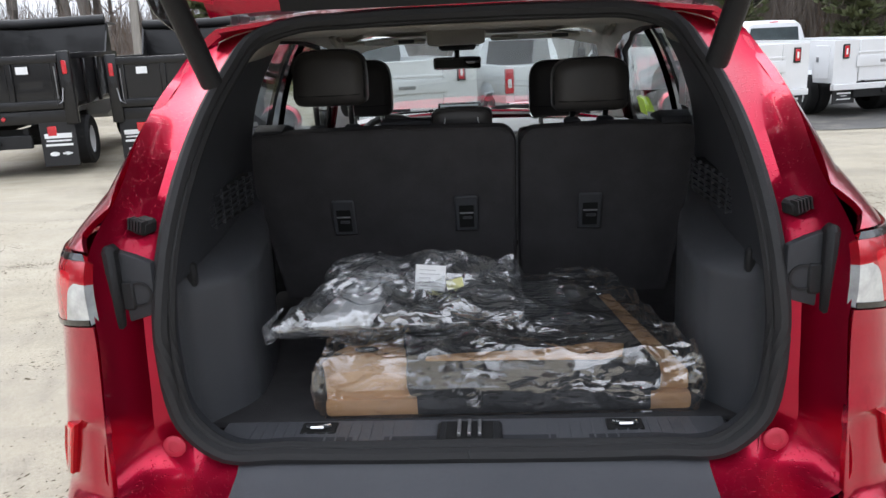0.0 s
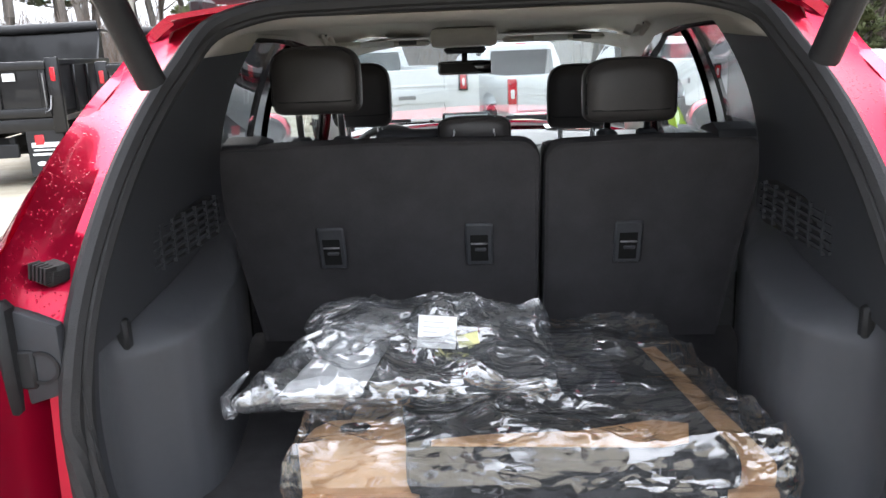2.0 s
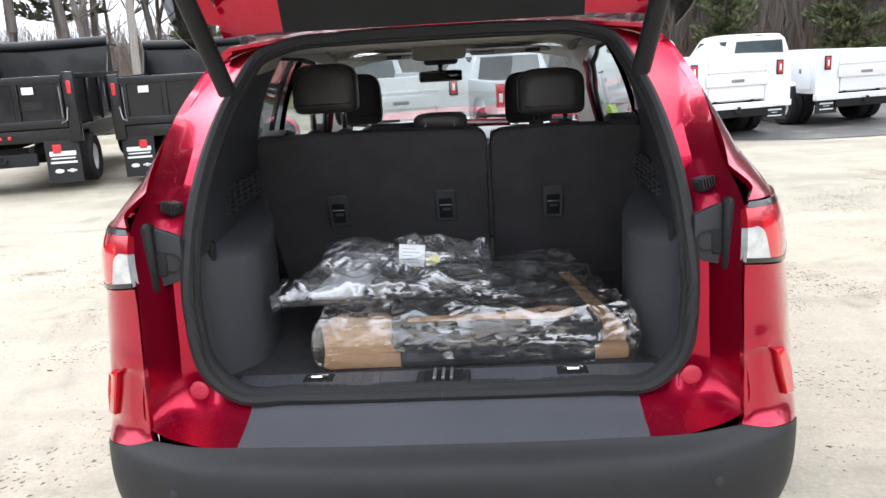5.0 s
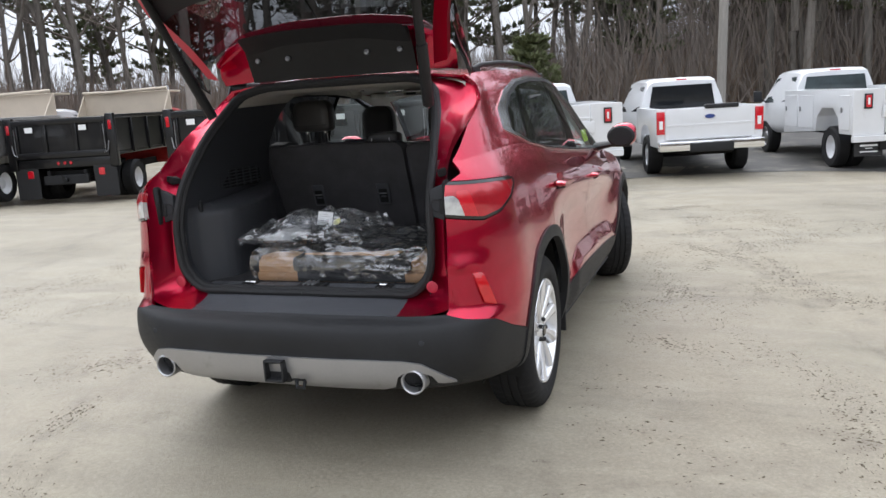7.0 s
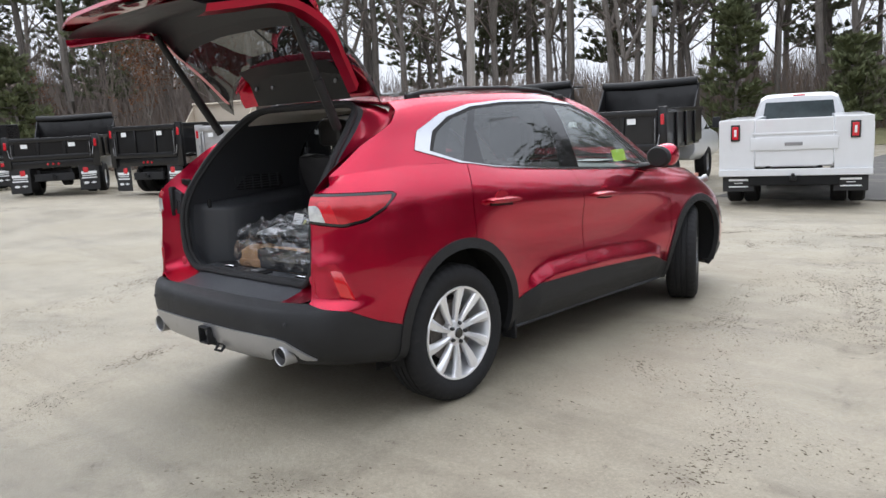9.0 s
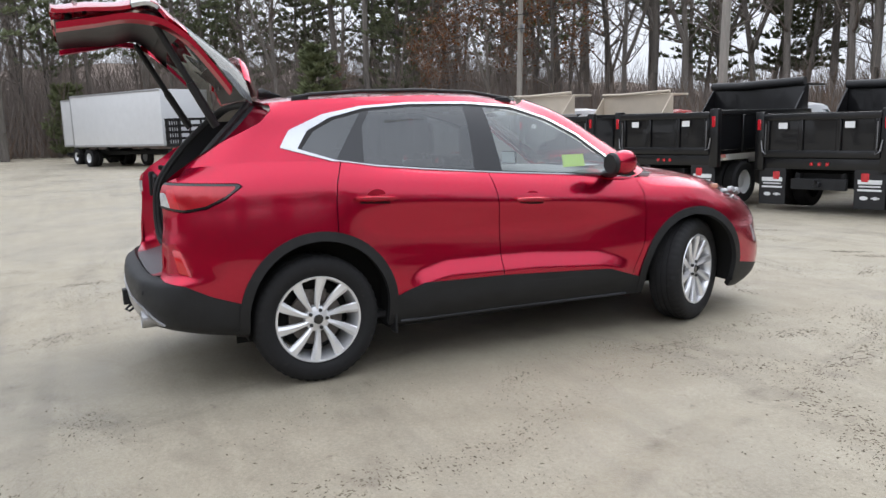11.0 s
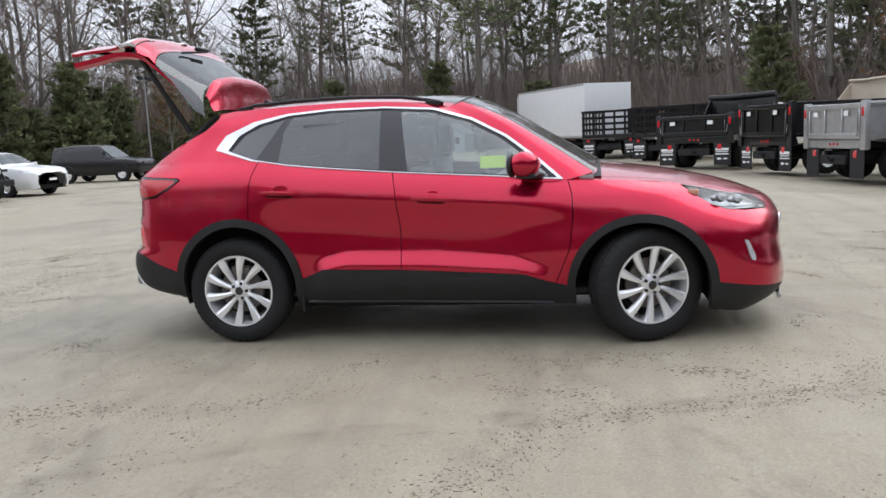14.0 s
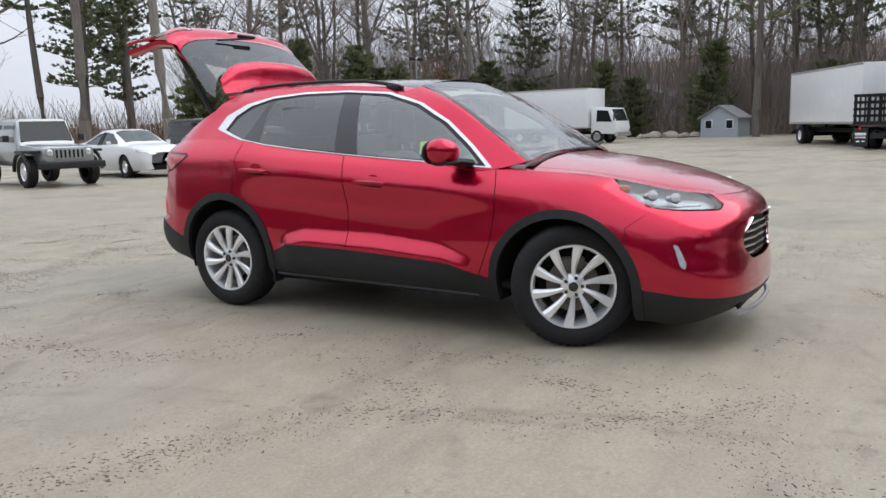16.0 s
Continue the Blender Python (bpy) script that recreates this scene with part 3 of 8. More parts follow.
def press(grid):
    """Pressed shapes of the skin: the lower doors flare out to the sill below a sharp line, and a pocket steps into each rear bumper corner."""
    x, y, z = grid[..., 0], grid[..., 1], grid[..., 2]
    top_line = np.interp(y, [1.5, 1.62, 1.8, 2.4, 2.9, 3.2], [.50, .585, .625, .615, .575, .49])
    along_door = rise((y - 1.50) / .16) * rise((3.24 - y) / .22)
    flare = np.clip((top_line - z) / .085, 0, 1)
    grid[..., 0] += .034 * along_door * flare * rise((z - .25) / .16) * (x > .5)
    grid[..., 1] += .045 * rise((y - 4.18) / .36)
    corner = x + np.maximum(0, y - .2)
    at_tail = (x > .55) & (y < .6)
    ledge = np.minimum((.905 - z) / .06, (z - .655) / .05)
    grid[..., 1] -= .008 * rise(ledge) * rise((corner - .735) / .03) * rise((1.02 - corner) / .14) * at_tail
    pocket = np.minimum(np.minimum((.836 - z) / .010, (z - .655) / .025), (.885 + (.825 - z) * .80 - corner) / .055)
    grid[..., 1] += .014 * rise(pocket) * rise((corner - .725) / .02) * at_tail
    return grid


low_grid = press(low_grid)
LOW, UP = sheet(low_grid), sheet(up_grid)

# The lines along which the skin is cut, seen from the side (y, z).
WIN_OUT = [(.865, 1.33), (.93, 1.425), (1.13, 1.508), (1.37, 1.552), (1.68, 1.570), (2.06, 1.566), (2.39, 1.540), (2.65, 1.46), (2.87, 1.343), (3.08, 1.182), (3.235, 1.045), (2.80, 1.082), (2.40, 1.112), (2.13, 1.133), (1.68, 1.175), (1.40, 1.205), (1.15, 1.243)]
WIN_IN = [(.985, 1.318), (1.07, 1.417), (1.20, 1.478), (1.40, 1.524), (1.68, 1.543), (2.06, 1.541), (2.37, 1.515), (2.62, 1.438), (2.84, 1.320), (3.04, 1.168), (3.15, 1.068), (2.80, 1.096), (2.40, 1.126), (2.13, 1.147), (1.68, 1.189), (1.40, 1.219), (1.17, 1.255)]


def arch(P, cy, cz, r):
    y, z = P[:, 1] - cy, P[:, 2] - cz
    return np.where(z > 0, np.hypot(y, z), np.abs(y)) - r


def line_z(P, pts, a=1, b=2):
    """Height above a line drawn through points (a, b)."""
    q = np.array(pts)
    return P[:, b] - np.interp(P[:, a], q[:, 0], q[:, 1])


def line_y(P, pts):
    """How far ahead of an upright line through points (y, z), given from low to high."""
    q = np.array(pts)
    return P[:, 1] - np.interp(P[:, 2], q[:, 1], q[:, 0])


def around(P):
    """Distance round the rear corner, about x on the tail and x + y on the flank."""
    return P[:, 0] + np.maximum(0, P[:, 1] - 0.2)


RA, FA = (1.02, 0.408), (3.705, 0.352)
LAMP = [(.44, 1.185), (.49, 1.115), (.57, 1.055), (.70, 1.040), (.95, 1.012), (1.10, 1.028), (1.22, 1.075), (1.30, 1.135), (1.27, 1.152), (.95, 1.165), (.75, 1.172)]
HEADLAMP = [(3.955, .985), (4.03, .925), (4.13, .862), (4.22, .823), (4.34, .806), (4.47, .80), (4.475, .825), (4.42, .868), (4.34, .915), (4.24, .945), (4.10, .972)]
HEADLAMP = [(nose_out(y), z) for y, z in HEADLAMP]
SHUT_X = 0.70


def tail_cut(P):
    """Below nought on the tailgate."""
    side = in_poly([(-.5, .667), (.42, .667), (.42, 1.0), (.30, 1.17), (.36, 1.245), (.56, 1.372), (.78, 1.475), (.85, 1.54), (.86, 1.70), (-.5, 1.70)], P[:, 1:3])
    wide = P[:, 0] - np.interp(P[:, 2], [.6, 1.16, 1.25, 1.8], [SHUT_X, SHUT_X, .80, .9])
    return np.maximum(side, wide)


GAP = 0.0028
# -- lower skin
gate_low, body_low = split(LOW, tail_cut, GAP)
body_low = kept(body_low, 0.0 - np.maximum(-9.0, arch(body_low[0], *RA, .455)))
body_low = kept(body_low, 0.0 - arch(body_low[0], *FA, .463))
arch_rear = kept(kept(LOW, arch(LOW[0], *RA, .459)), -arch(kept(LOW, arch(LOW[0], *RA, .459))[0], *RA, .405))
arch_front = kept(LOW, arch(LOW[0], *FA, .467))
arch_front = kept(arch_front, -arch(arch_front[0], *FA, .415))
ROCK = [(1.2, .40), (1.494, .453), (1.64, .513), (2.17, .503), (2.97, .460), (3.166, .396), (3.4, .33)]
REAR_BLACK = [(0.0, .70), (.165, .70), (.205, .645), (.30, .625), (.42, .565), (.62, .495), (.9, .42)]
FRONT_BLACK = [(3.9, .40), (4.17, .378), (4.40, .34), (4.60, .315), (4.8, .31)]


def black_low(P):
    y = P[:, 1]
    return np.where(y < 1.02, line_z(P, REAR_BLACK), np.where(y < 3.7, line_z(P, ROCK), line_z(P, FRONT_BLACK)))


black, red = split(body_low, black_low, 0.001)
rear_bumper = kept(black, black[0][:, 1] - 1.02)
rocker = kept(kept(black, 1.02 - black[0][:, 1]), kept(black, 1.02 - black[0][:, 1])[0][:, 1] - 3.7)
front_lip = kept(black, 3.7 - black[0][:, 1])
# lamps, reflectors, then doors and wings
lamp_q, red = split(red, lambda P: np.maximum(in_poly(LAMP, np.stack([around(P), P[:, 2]], 1)), P[:, 1] - 1), GAP)
headl, red = split(red, lambda P: np.maximum(in_poly(HEADLAMP, P[:, 1:3]), .42 - P[:, 0]), GAP)
GRILLE = [(-.1, .735), (.30, .735), (.43, .63), (.40, .565), (.30, .50), (-.1, .485)]
grille, red = split(red, lambda P: np.maximum(in_poly(GRILLE, P[:, [0, 2]]), 4 - P[:, 1]), GAP)
FOG = [(nose_out(y), z) for y, z in ((4.31, .635), (4.328, .64), (4.372, .53), (4.368, .495), (4.350, .50))]
fog, red = split(red, lambda P: np.maximum(in_poly(FOG, P[:, 1:3]), .5 - P[:, 0]), 0.001)
fdoor_front = [(3.10, .25), (3.17, .40), (3.262, .62), (3.285, .80), (3.282, .95), (3.262, 1.03), (3.235, 1.05)]
mid_gap = [(2.172, .25), (2.17, .78), (2.15, 1.0), (2.125, 1.14)]
front_wing, red = split(red, lambda P: -line_y(P, fdoor_front), GAP)
front_door, red = split(red, lambda P: -line_y(P, mid_gap), GAP)
# the rear edge of the rear door turns under the wheel arch
RDOOR = [(2.172, .2), (2.172, 1.3), (1.205, 1.27), (1.15, 1.13), (1.135, 1.03), (1.128, .80), (1.46, .40), (1.46, .2)]
rear_door, quarter = split(red, lambda P: in_poly(RDOOR, P[:, 1:3]), GAP)
bumper_front, front_wing = split(front_wing, lambda P: np.maximum(-line_y(P, [(4.10, .2), (4.08, .72), (4.20, .81), (4.48, .815), (4.62, .90)]), P[:, 2] - np.interp(P[:, 0], [0, .45, .60, 1], [.872, .868, .85, .83])), 0.0016)
# -- upper skin
gate_up, cabin = split(UP, tail_cut, GAP)
screen, cabin = split(cabin, lambda P: np.maximum(P[:, 0] - np.interp(P[:, 2], [1.0, 1.09, 1.30, 1.50, 1.60, 1.7], [.74, .725, .655, .59, .525, .5]), 2.45 - P[:, 1]), 0.0015)
chrome_out, cabin = split(cabin, lambda P: np.maximum(in_poly(WIN_OUT, P[:, 1:3]), .5 - P[:, 0]), 0.0005)
# the chrome runs broad at the rear tip and thin elsewhere, with a black rubber edge inside it
WIN_MID = [(a[0] + (b[0] - a[0]) * k, a[1] + (b[1] - a[1]) * k) for a, b, k in zip(WIN_OUT, WIN_IN, [.80, .74, .62, .5] + [.5] * 10 + [.5, .6, .74])]
inside_chrome, chrome = split(chrome_out, lambda P: in_poly(WIN_MID, P[:, 1:3]), 0.0)
daylight, win_rubber = split(inside_chrome, lambda P: in_poly(WIN_IN, P[:, 1:3]), 0.0)
f_light, rest = split(daylight, lambda P: -line_y(P, [(2.235, 1.0), (2.225, 1.15), (2.165, 1.6)]), 0.0)
bpillar, rest = split(rest, lambda P: -line_y(P, [(2.035, 1.0), (2.035, 1.6)]), 0.0)
r_light, rest = split(rest, lambda P: np.maximum(-line_y(P, [(1.325, 1.1), (1.335, 1.25), (1.36, 1.44), (1.43, 1.54), (1.5, 1.6)]), -9.0), 0.0)
cpillar, q_light = split(rest, lambda P: -line_y(P, [(1.165, 1.2), (1.17, 1.25), (1.37, 1.53), (1.40, 1.6)]), 0.0)


def flank(name, sh, mat, label="", depth=0.012, lift=0.0, parent=None, smooth=True):
    """The same panel on both flanks."""
    g = panel(sh, depth, lift)
    a = part(name, g, mat, parent or suv, label)
    b = part(name, g.mirrored(), mat, parent or suv, label)
    return a, b


def whole(name, sh, mat, label="", depth=0.012, lift=0.0, parent=None):
    return part(name, panel(sh, depth, lift).both(), mat, parent or suv, label)


quarters = flank("quarter_panel", quarter, RED)
fronts = flank("front_door", front_door, RED)
rears = flank("rear_door", rear_door, RED)
flank("front_wing", front_wing, RED)
flank("cabin_frame", cabin, RED, "red roof side, pillars and sill above the windows", depth=0.02)
whole("front_bumper", bumper_front, RED)
whole("rear_bumper", rear_bumper, BLACK_PLASTIC, "grained black rear bumper", lift=0.002, depth=0.03)
whole("front_lip", front_lip, BLACK_PLASTIC, "black lower front lip", depth=0.03)
for sh in (arch_rear, arch_front):
    flank("wheel_arch_trim", sh, BLACK_PLASTIC, "black wheel arch trim", lift=0.009, depth=0.035)
flank("rocker_trim", rocker, BLACK_PLASTIC, "black sill trim", lift=0.006, depth=0.03)
flank("window_trim", chrome, TRIM_CHROME, "chrome window surround", lift=0.005, depth=0.012)
flank("window_rubber", win_rubber, RUBBER, "black rubber window edge", lift=0.001, depth=0.010)
for doors, pane, gl in ((fronts, f_light, GLASS_CLEAR), (rears, r_light, GLASS_DARK), (quarters, q_light, GLASS_DARK)):
    for d, g in zip(doors, (Geo(pane[0].tolist(), pane[1]), Geo(pane[0].tolist(), pane[1]).mirrored())):
        ob = part("window_pane", g, gl, d)
flank("b_pillar_cover", bpillar, GLOSS_BLACK, "gloss black pillar cover")
flank("c_pillar_cover", cpillar, GLOSS_BLACK, "gloss black pillar cover")
part("windscreen", Geo(screen[0].tolist(), screen[1]).both(), GLASS_WET, suv, "rain-specked windscreen")
for ob in suv.children_recursive:
    if ob.name.startswith(("window_pane", "windscreen")):
        ob.visible_shadow = False

# black edge round the windscreen
edge = kept(screen, np.interp(screen[0][:, 2], [1.0, 1.09, 1.30, 1.50, 1.60, 1.7], [.74, .725, .655, .59, .525, .5]) - screen[0][:, 0] - 0.035)
for g_ in (Geo((edge[0] + 0.001).tolist(), edge[1]), Geo((edge[0] + 0.001).tolist(), edge[1]).mirrored()):
    part("windscreen_edge", g_, GLOSS_BLACK, suv)

# -- bonnet, from its rear edge at the scuttle to the nose
hood_rows = []
for f_ in (1.0, 0.86, 0.6, 0.3, 0.0):
    row = []
    for (xe, ye, ze), (yc, zc) in zip([(.822, 3.30, 1.04), (.79, 3.60, 1.024), (.755, 3.80, 1.008), (.70, 4.00, .975), (.58, 4.25, .915), (.40, 4.43, .875)],
                                      [(3.40, 1.128), (3.62, 1.098), (3.85, 1.066), (4.08, 1.022), (4.33, .955), (4.515, .872)]):
        row.append((xe * f_, nose_out(ye + (yc - ye) * (1 - f_ * f_)), zc + (ze - zc) * f_ ** 2.6))
    hood_rows.append(row)
hood_sh = sheet(net(hood_rows, 0.03, 0.02))
hood_in, hood_side = split(hood_sh, lambda P: P[:, 0] - np.interp(P[:, 1], [3.3, 3.45, 3.75, 4.0, 4.25, 4.43], [.74, .735, .70, .655, .545, .38]), GAP)
part("bonnet", panel(hood_in, 0.012).both(), RED, suv)
flank("wing_top", hood_side, RED, depth=0.004)
scut = Geo().add(*[[(x, y, z) for y, dz in ((3.30, .0), (3.47, .012)) for x, z in zip((-.76, -.4, 0, .4, .76), (1.045 + dz, 1.10 + dz, 1.115 + dz, 1.10 + dz, 1.045 + dz))], [(i, i + 1, i + 6, i + 5) for i in range(4)]])
part("scuttle", scut, BLACK_PLASTIC, suv, "black scuttle panel under the wipers")
for sx in (1, -1):
    w = part("front_wiper", Geo().tube([(sx * .50 + .10, 3.36, 1.10), (sx * .50 - .1, 3.37, 1.125), (sx * .50 - .36, 3.33, 1.152)], .009, 6).box(sx * .50 - .40, sx * .50 + .12, 3.315, 3.328, 1.14, 1.156), BLACK_PLASTIC, suv)

# -- roof: red edges, dark glass middle, black rails, fin aerial
roof_rows = []
for f_ in (1.0, 0.75, 0.5, 0.25, 0.0):
    row = []
    for (xe, ye, ze), zc in zip([(.60, .83, 1.58), (.625, 1.0, 1.592), (.64, 1.25, 1.602), (.645, 1.52, 1.608), (.645, 1.95, 1.606), (.625, 2.30, 1.578), (.605, 2.48, 1.545)], [1.612, 1.632, 1.648, 1.658, 1.66, 1.648, 1.632]):
        yc = {.83: .80, 2.48: 2.615, 2.30: 2.37}.get(ye, ye)
        row.append((xe * f_, ye + (yc - ye) * (1 - f_ ** 2), zc + (ze - zc) * f_ ** 2.4))
    roof_rows.append(row)
roof_sh = sheet(net(roof_rows, 0.03, 0.03))
roof_glass, roof_red = split(roof_sh, lambda P: in_poly([(.0 - .2, 1.0), (.46, 1.0), (.525, 1.06), (.535, 2.3), (.53, 2.47), (.50, 2.70), (-.2, 2.70)], P[:, :2]), 0.002)
part("roof", panel(roof_red, 0.01).both(), RED, suv)
# the front part of the glass roof stays open to the cabin as its blind is drawn back
part("glass_roof", panel(roof_glass, 0.008).both(), GLOSS_BLACK, suv, "black panoramic glass roof with water drops")
for sx in (1, -1):
    pts = [(sx * .60, 1.0, 1.606), (sx * .607, 1.10, 1.626), (sx * .612, 1.4, 1.641), (sx * .612, 1.8, 1.644), (sx * .603, 2.15, 1.628), (sx * .59, 2.36, 1.595), (sx * .583, 2.44, 1.572)]
    r = Geo().tube(pts, .012, 8)
    for y, z in ((1.04, 1.602), (2.37, 1.578)):
        r.box(sx * .60 - .014, sx * .60 + .014, y - .05, y + .05, z - .02, z + .018, .006)
    part("roof_rail", r, BLACK_PLASTIC, suv, "black roof rail")
part("aerial_fin", Geo().prism([(.92, 1.615), (1.10, 1.63), (1.06, 1.655), (.955, 1.695), (.93, 1.69)], -.014, .014, "x", .006), GLOSS_BLACK, suv, "black fin aerial")

# -- rear jamb: the painted channel between the skin and the rubber seal of the tailgate opening
def skin_at(sh, ax, aim, ok):
    """The point of a skin that shows at two of its coordinates."""
    P = sh[0][ok(sh[0])]
    return tuple(float(v) for v in P[np.argmin(((P[:, ax] - np.array(aim)) ** 2).sum(1))])


tail_side = lambda P: (P[:, 1] < .9) & (P[:, 0] > .3)
OUTER = [(0, .145, .652), (.35, .15, .652), (.58, .17, .655)]
OUTER += [skin_at(LOW, [0, 2], (SHUT_X, z), tail_side) for z in (.70, .85, 1.0, 1.15)]
OUTER += [skin_at(UP, [1, 2], yz, tail_side) for yz in ((.375, 1.255), (.56, 1.372), (.78, 1.475), (.85, 1.54))]
OUTER += [(.545, .845, 1.585), (.35, .825, 1.60), (0, .81, 1.607)]
OPEN = [(0, .335, .715), (.38, .335, .715), (.51, .325, .725), (.575, .32, .79), (.597, .32, .92), (.594, .335, 1.06), (.575, .475, 1.28), (.52, .66, 1.47), (.475, .74, 1.545), (.40, .775, 1.572), (.25, .79, 1.58), (0, .795, 1.582)]


def along(pts, n):
    p = np.array(pts, float)
    t = np.concatenate([[0], np.cumsum(np.linalg.norm(np.diff(p, axis=0), axis=1))])
    return hermite(p, t, np.linspace(0, t[-1], n))


A, B = along(OUTER, 90), along(OPEN, 90)
inset = A * 0.93 + B * 0.07 + np.array([0, .022, 0])
shelf = A * 0.55 + B * 0.45 + np.array([0, .062, 0])
lipo = A * 0.12 + B * 0.88 + np.array([0, .03, 0])
jam = np.stack([A + np.array([0, .004, 0]), inset, A * .8 + B * .2 + np.array([0, .045, 0]), shelf, lipo, B + np.array([0, -.005, 0]), B + np.array([0, .05, 0])])
lip_in = sheet(jam[4:])
part("opening_lip", Geo(lip_in[0].tolist(), [f[::-1] for f in lip_in[1]]).both(), DARK_TRIM, suv, "dark opening lip under the seal")
jb, jr = split(sheet(jam[:5]), lambda P: np.maximum(P[:, 2] - .745, P[:, 0] - .485), 0.0)
# the top of the jamb is cut out and made black in the middle
jc, jr = split(jr, lambda P: np.maximum(1.53 - P[:, 2], P[:, 0] - .36), 0.0)
part("roof_channel", Geo(jc[0].tolist(), [f[::-1] for f in jc[1]]).both(), BLACK_PLASTIC, suv, "black middle stretch of the roof channel")
for g_ in (Geo(jr[0].tolist(), [f[::-1] for f in jr[1]]), Geo(jr[0].tolist(), [f[::-1] for f in jr[1]]).mirrored()):
    part("tailgate_jamb", g_, RED_IN, suv, "red painted tailgate jamb with water drops")
part("loading_step", Geo(jb[0].tolist(), [f[::-1] for f in jb[1]]).both(), SILL_PLASTIC, suv, "dark grey plastic loading step on the bumper")
full = [tuple(p) for p in B] + [(-x, y, z) for x, y, z in B[::-1][1:-1]]
for k_, (off, rr) in enumerate(((-.010, .0165), (.006, .014))):
    ring = [Vector(p) + Vector((0, off, 0)) for p in full]
    cen = sum(ring, Vector()) / len(ring)
    ring = [p + (p - cen).normalized() * (.012 * (1 - k_)) for p in ring]
    part("door_seal", Geo().tube([tuple(p) for p in ring + ring[:1]], rr, 8, caps=False), RUBBER, suv, "black rubber tailgate seal")
for sx in (1, -1):
    part("jamb_plug", Geo().lathe([(0, 0), (.024, 0), (.024, .003), (.018, .006), (.011, .006), (.011, .004), (0, .004)], 20, pose(sx * .605, .292, .748, 90)), PINK_PLUG, suv, "round pink body plug")
    lbk = part("lamp_bracket", Geo().prism([(sx * .612, 1.03), (sx * .694, 1.005), (sx * .697, 1.06), (sx * .69, 1.165), (sx * .645, 1.150), (sx * .610, 1.135)], .312, .335, "y", .006), DARK_TRIM, suv, "dark grey plate between lamp and seal")
    part("lamp_housing", Geo().box(sx * .672, sx * .700, .285, .33, 1.0, 1.175, .01), BLACK_PLASTIC, lbk)
    part("bracket_plug", Geo().lathe([(.026, 0), (.026, .005), (.021, .005), (.021, .001)], 22, pose(sx * .640, .314, 1.072, 90), caps=False), BLACK_PLASTIC, lbk)
    part("bracket_tab", Geo().box(sx * .650, sx * .685, .306, .318, 1.04, 1.10, .004), BLACK_PLASTIC, lbk)
    bs = Geo().box(-.03, .03, -.02, .05, -.025, .025, .01)
    for i in range(5):
        bs.box(-.026 + i * .012, -.020 + i * .012, -.032, .0, -.01, .03)
    part("bump_stop", bs.moved(pose(sx * .648, .375, 1.195, 0, sx * -12, sx * 18) @ Matrix.Scale(.62, 4)), RUBBER, suv, "ribbed black bump stop")
    st = Geo().tube([(sx * .535, .57, 1.462), (sx * .615, .27, 2.02)], .019, 10).tube([(sx * .535, .57, 1.462), (sx * .572, .44, 1.70)], .024, 10)
    part("tailgate_strut", st, BLACK_PLASTIC, suv, "black powered tailgate strut")

# -- tailgate, built shut and then swung up about its hinge
GATE = Matrix.Translation((0, .82, 1.60)) @ Matrix.Rotation(radians(-80), 4, "X") @ Matrix.Translation((0, -.82, -1.60))
g_lamp, g_low = split(gate_low, lambda P: in_poly(LAMP, np.stack([around(P), P[:, 2]], 1)), GAP)
g_skirt, g_up = split(gate_up, lambda P: P[:, 2] - np.interp(P[:, 0], [0, .35, .60, .8], [1.258, 1.258, 1.268, 1.30]), GAP)
g_glass, g_spoil = split(g_up, lambda P: P[:, 2] - 1.535, GAP)
gate_skin = panel(g_low, .02).both().join(panel(g_skirt, .02).both())
gate = part("tailgate", gate_skin.moved(GATE), RED, suv, "raised red tailgate with dark rear window")
# inner shell of the gate
inn = kept(gate_low, gate_low[0][:, 0] - .66)
inner = Geo((inn[0] + np.array([0, .075, 0])).tolist(), [f[::-1] for f in inn[1]]).both()
inn2 = kept(gate_up, gate_up[0][:, 2] - 1.30)
inner.join(Geo((inn2[0] * np.array([.97, 1, 1]) + np.array([0, .06, 0])).tolist(), [f[::-1] for f in inn2[1]]).both())
part("inner_trim", inner.moved(GATE), DARK_TRIM, gate, "dark inner trim panel")
inn3 = kept(gate_up, np.maximum(1.50 - gate_up[0][:, 2], gate_up[0][:, 0] - .42))
head_in = Geo((inn3[0] * np.array([.985, 1, 1]) + np.array([0, .03, -.035])).tolist(), [f[::-1] for f in inn3[1]]).both()
head_in.add([(x, y, z) for y, z in ((.60, 1.50), (.66, 1.525), (.80, 1.553)) for x in np.linspace(-.42, .42, 9)], [(i + 9 * k, i + 1 + 9 * k, i + 10 + 9 * k, i + 9 + 9 * k) for k in range(2) for i in range(8)])
gh = part("gate_header", head_in.moved(GATE), BLACK_PLASTIC, gate, "black header panel inside the gate")
for x_ in (-.36, -.20, .20, .36):
    part("header_bolt", Geo().lathe([(0, 0), (.012, 0), (.012, .008), (0, .010)], 12, pose(x_, .70, 1.528, 160)).moved(GATE), STEEL, gh)
rim_o = along([(.70, .262, .672), (.70, .265, .85), (.70, .272, 1.05), (.69, .315, 1.17), (.715, .40, 1.26), (.66, .565, 1.372), (.615, .72, 1.455)], 40)
rimg = Geo().loft([rim_o.tolist(), (rim_o + np.array([-.015, .03, -.006])).tolist(), (rim_o + np.array([-.075, .042, -.012])).tolist()], closed=False)
for g_ in (rimg, rimg.mirrored()):
    part("gate_return", g_.moved(GATE), RED_IN, gate, "red folded gate edge")
gl = part("rear_window", panel(g_glass, .006).both().moved(GATE), GLASS_DARK, gate, "dark wet rear window")
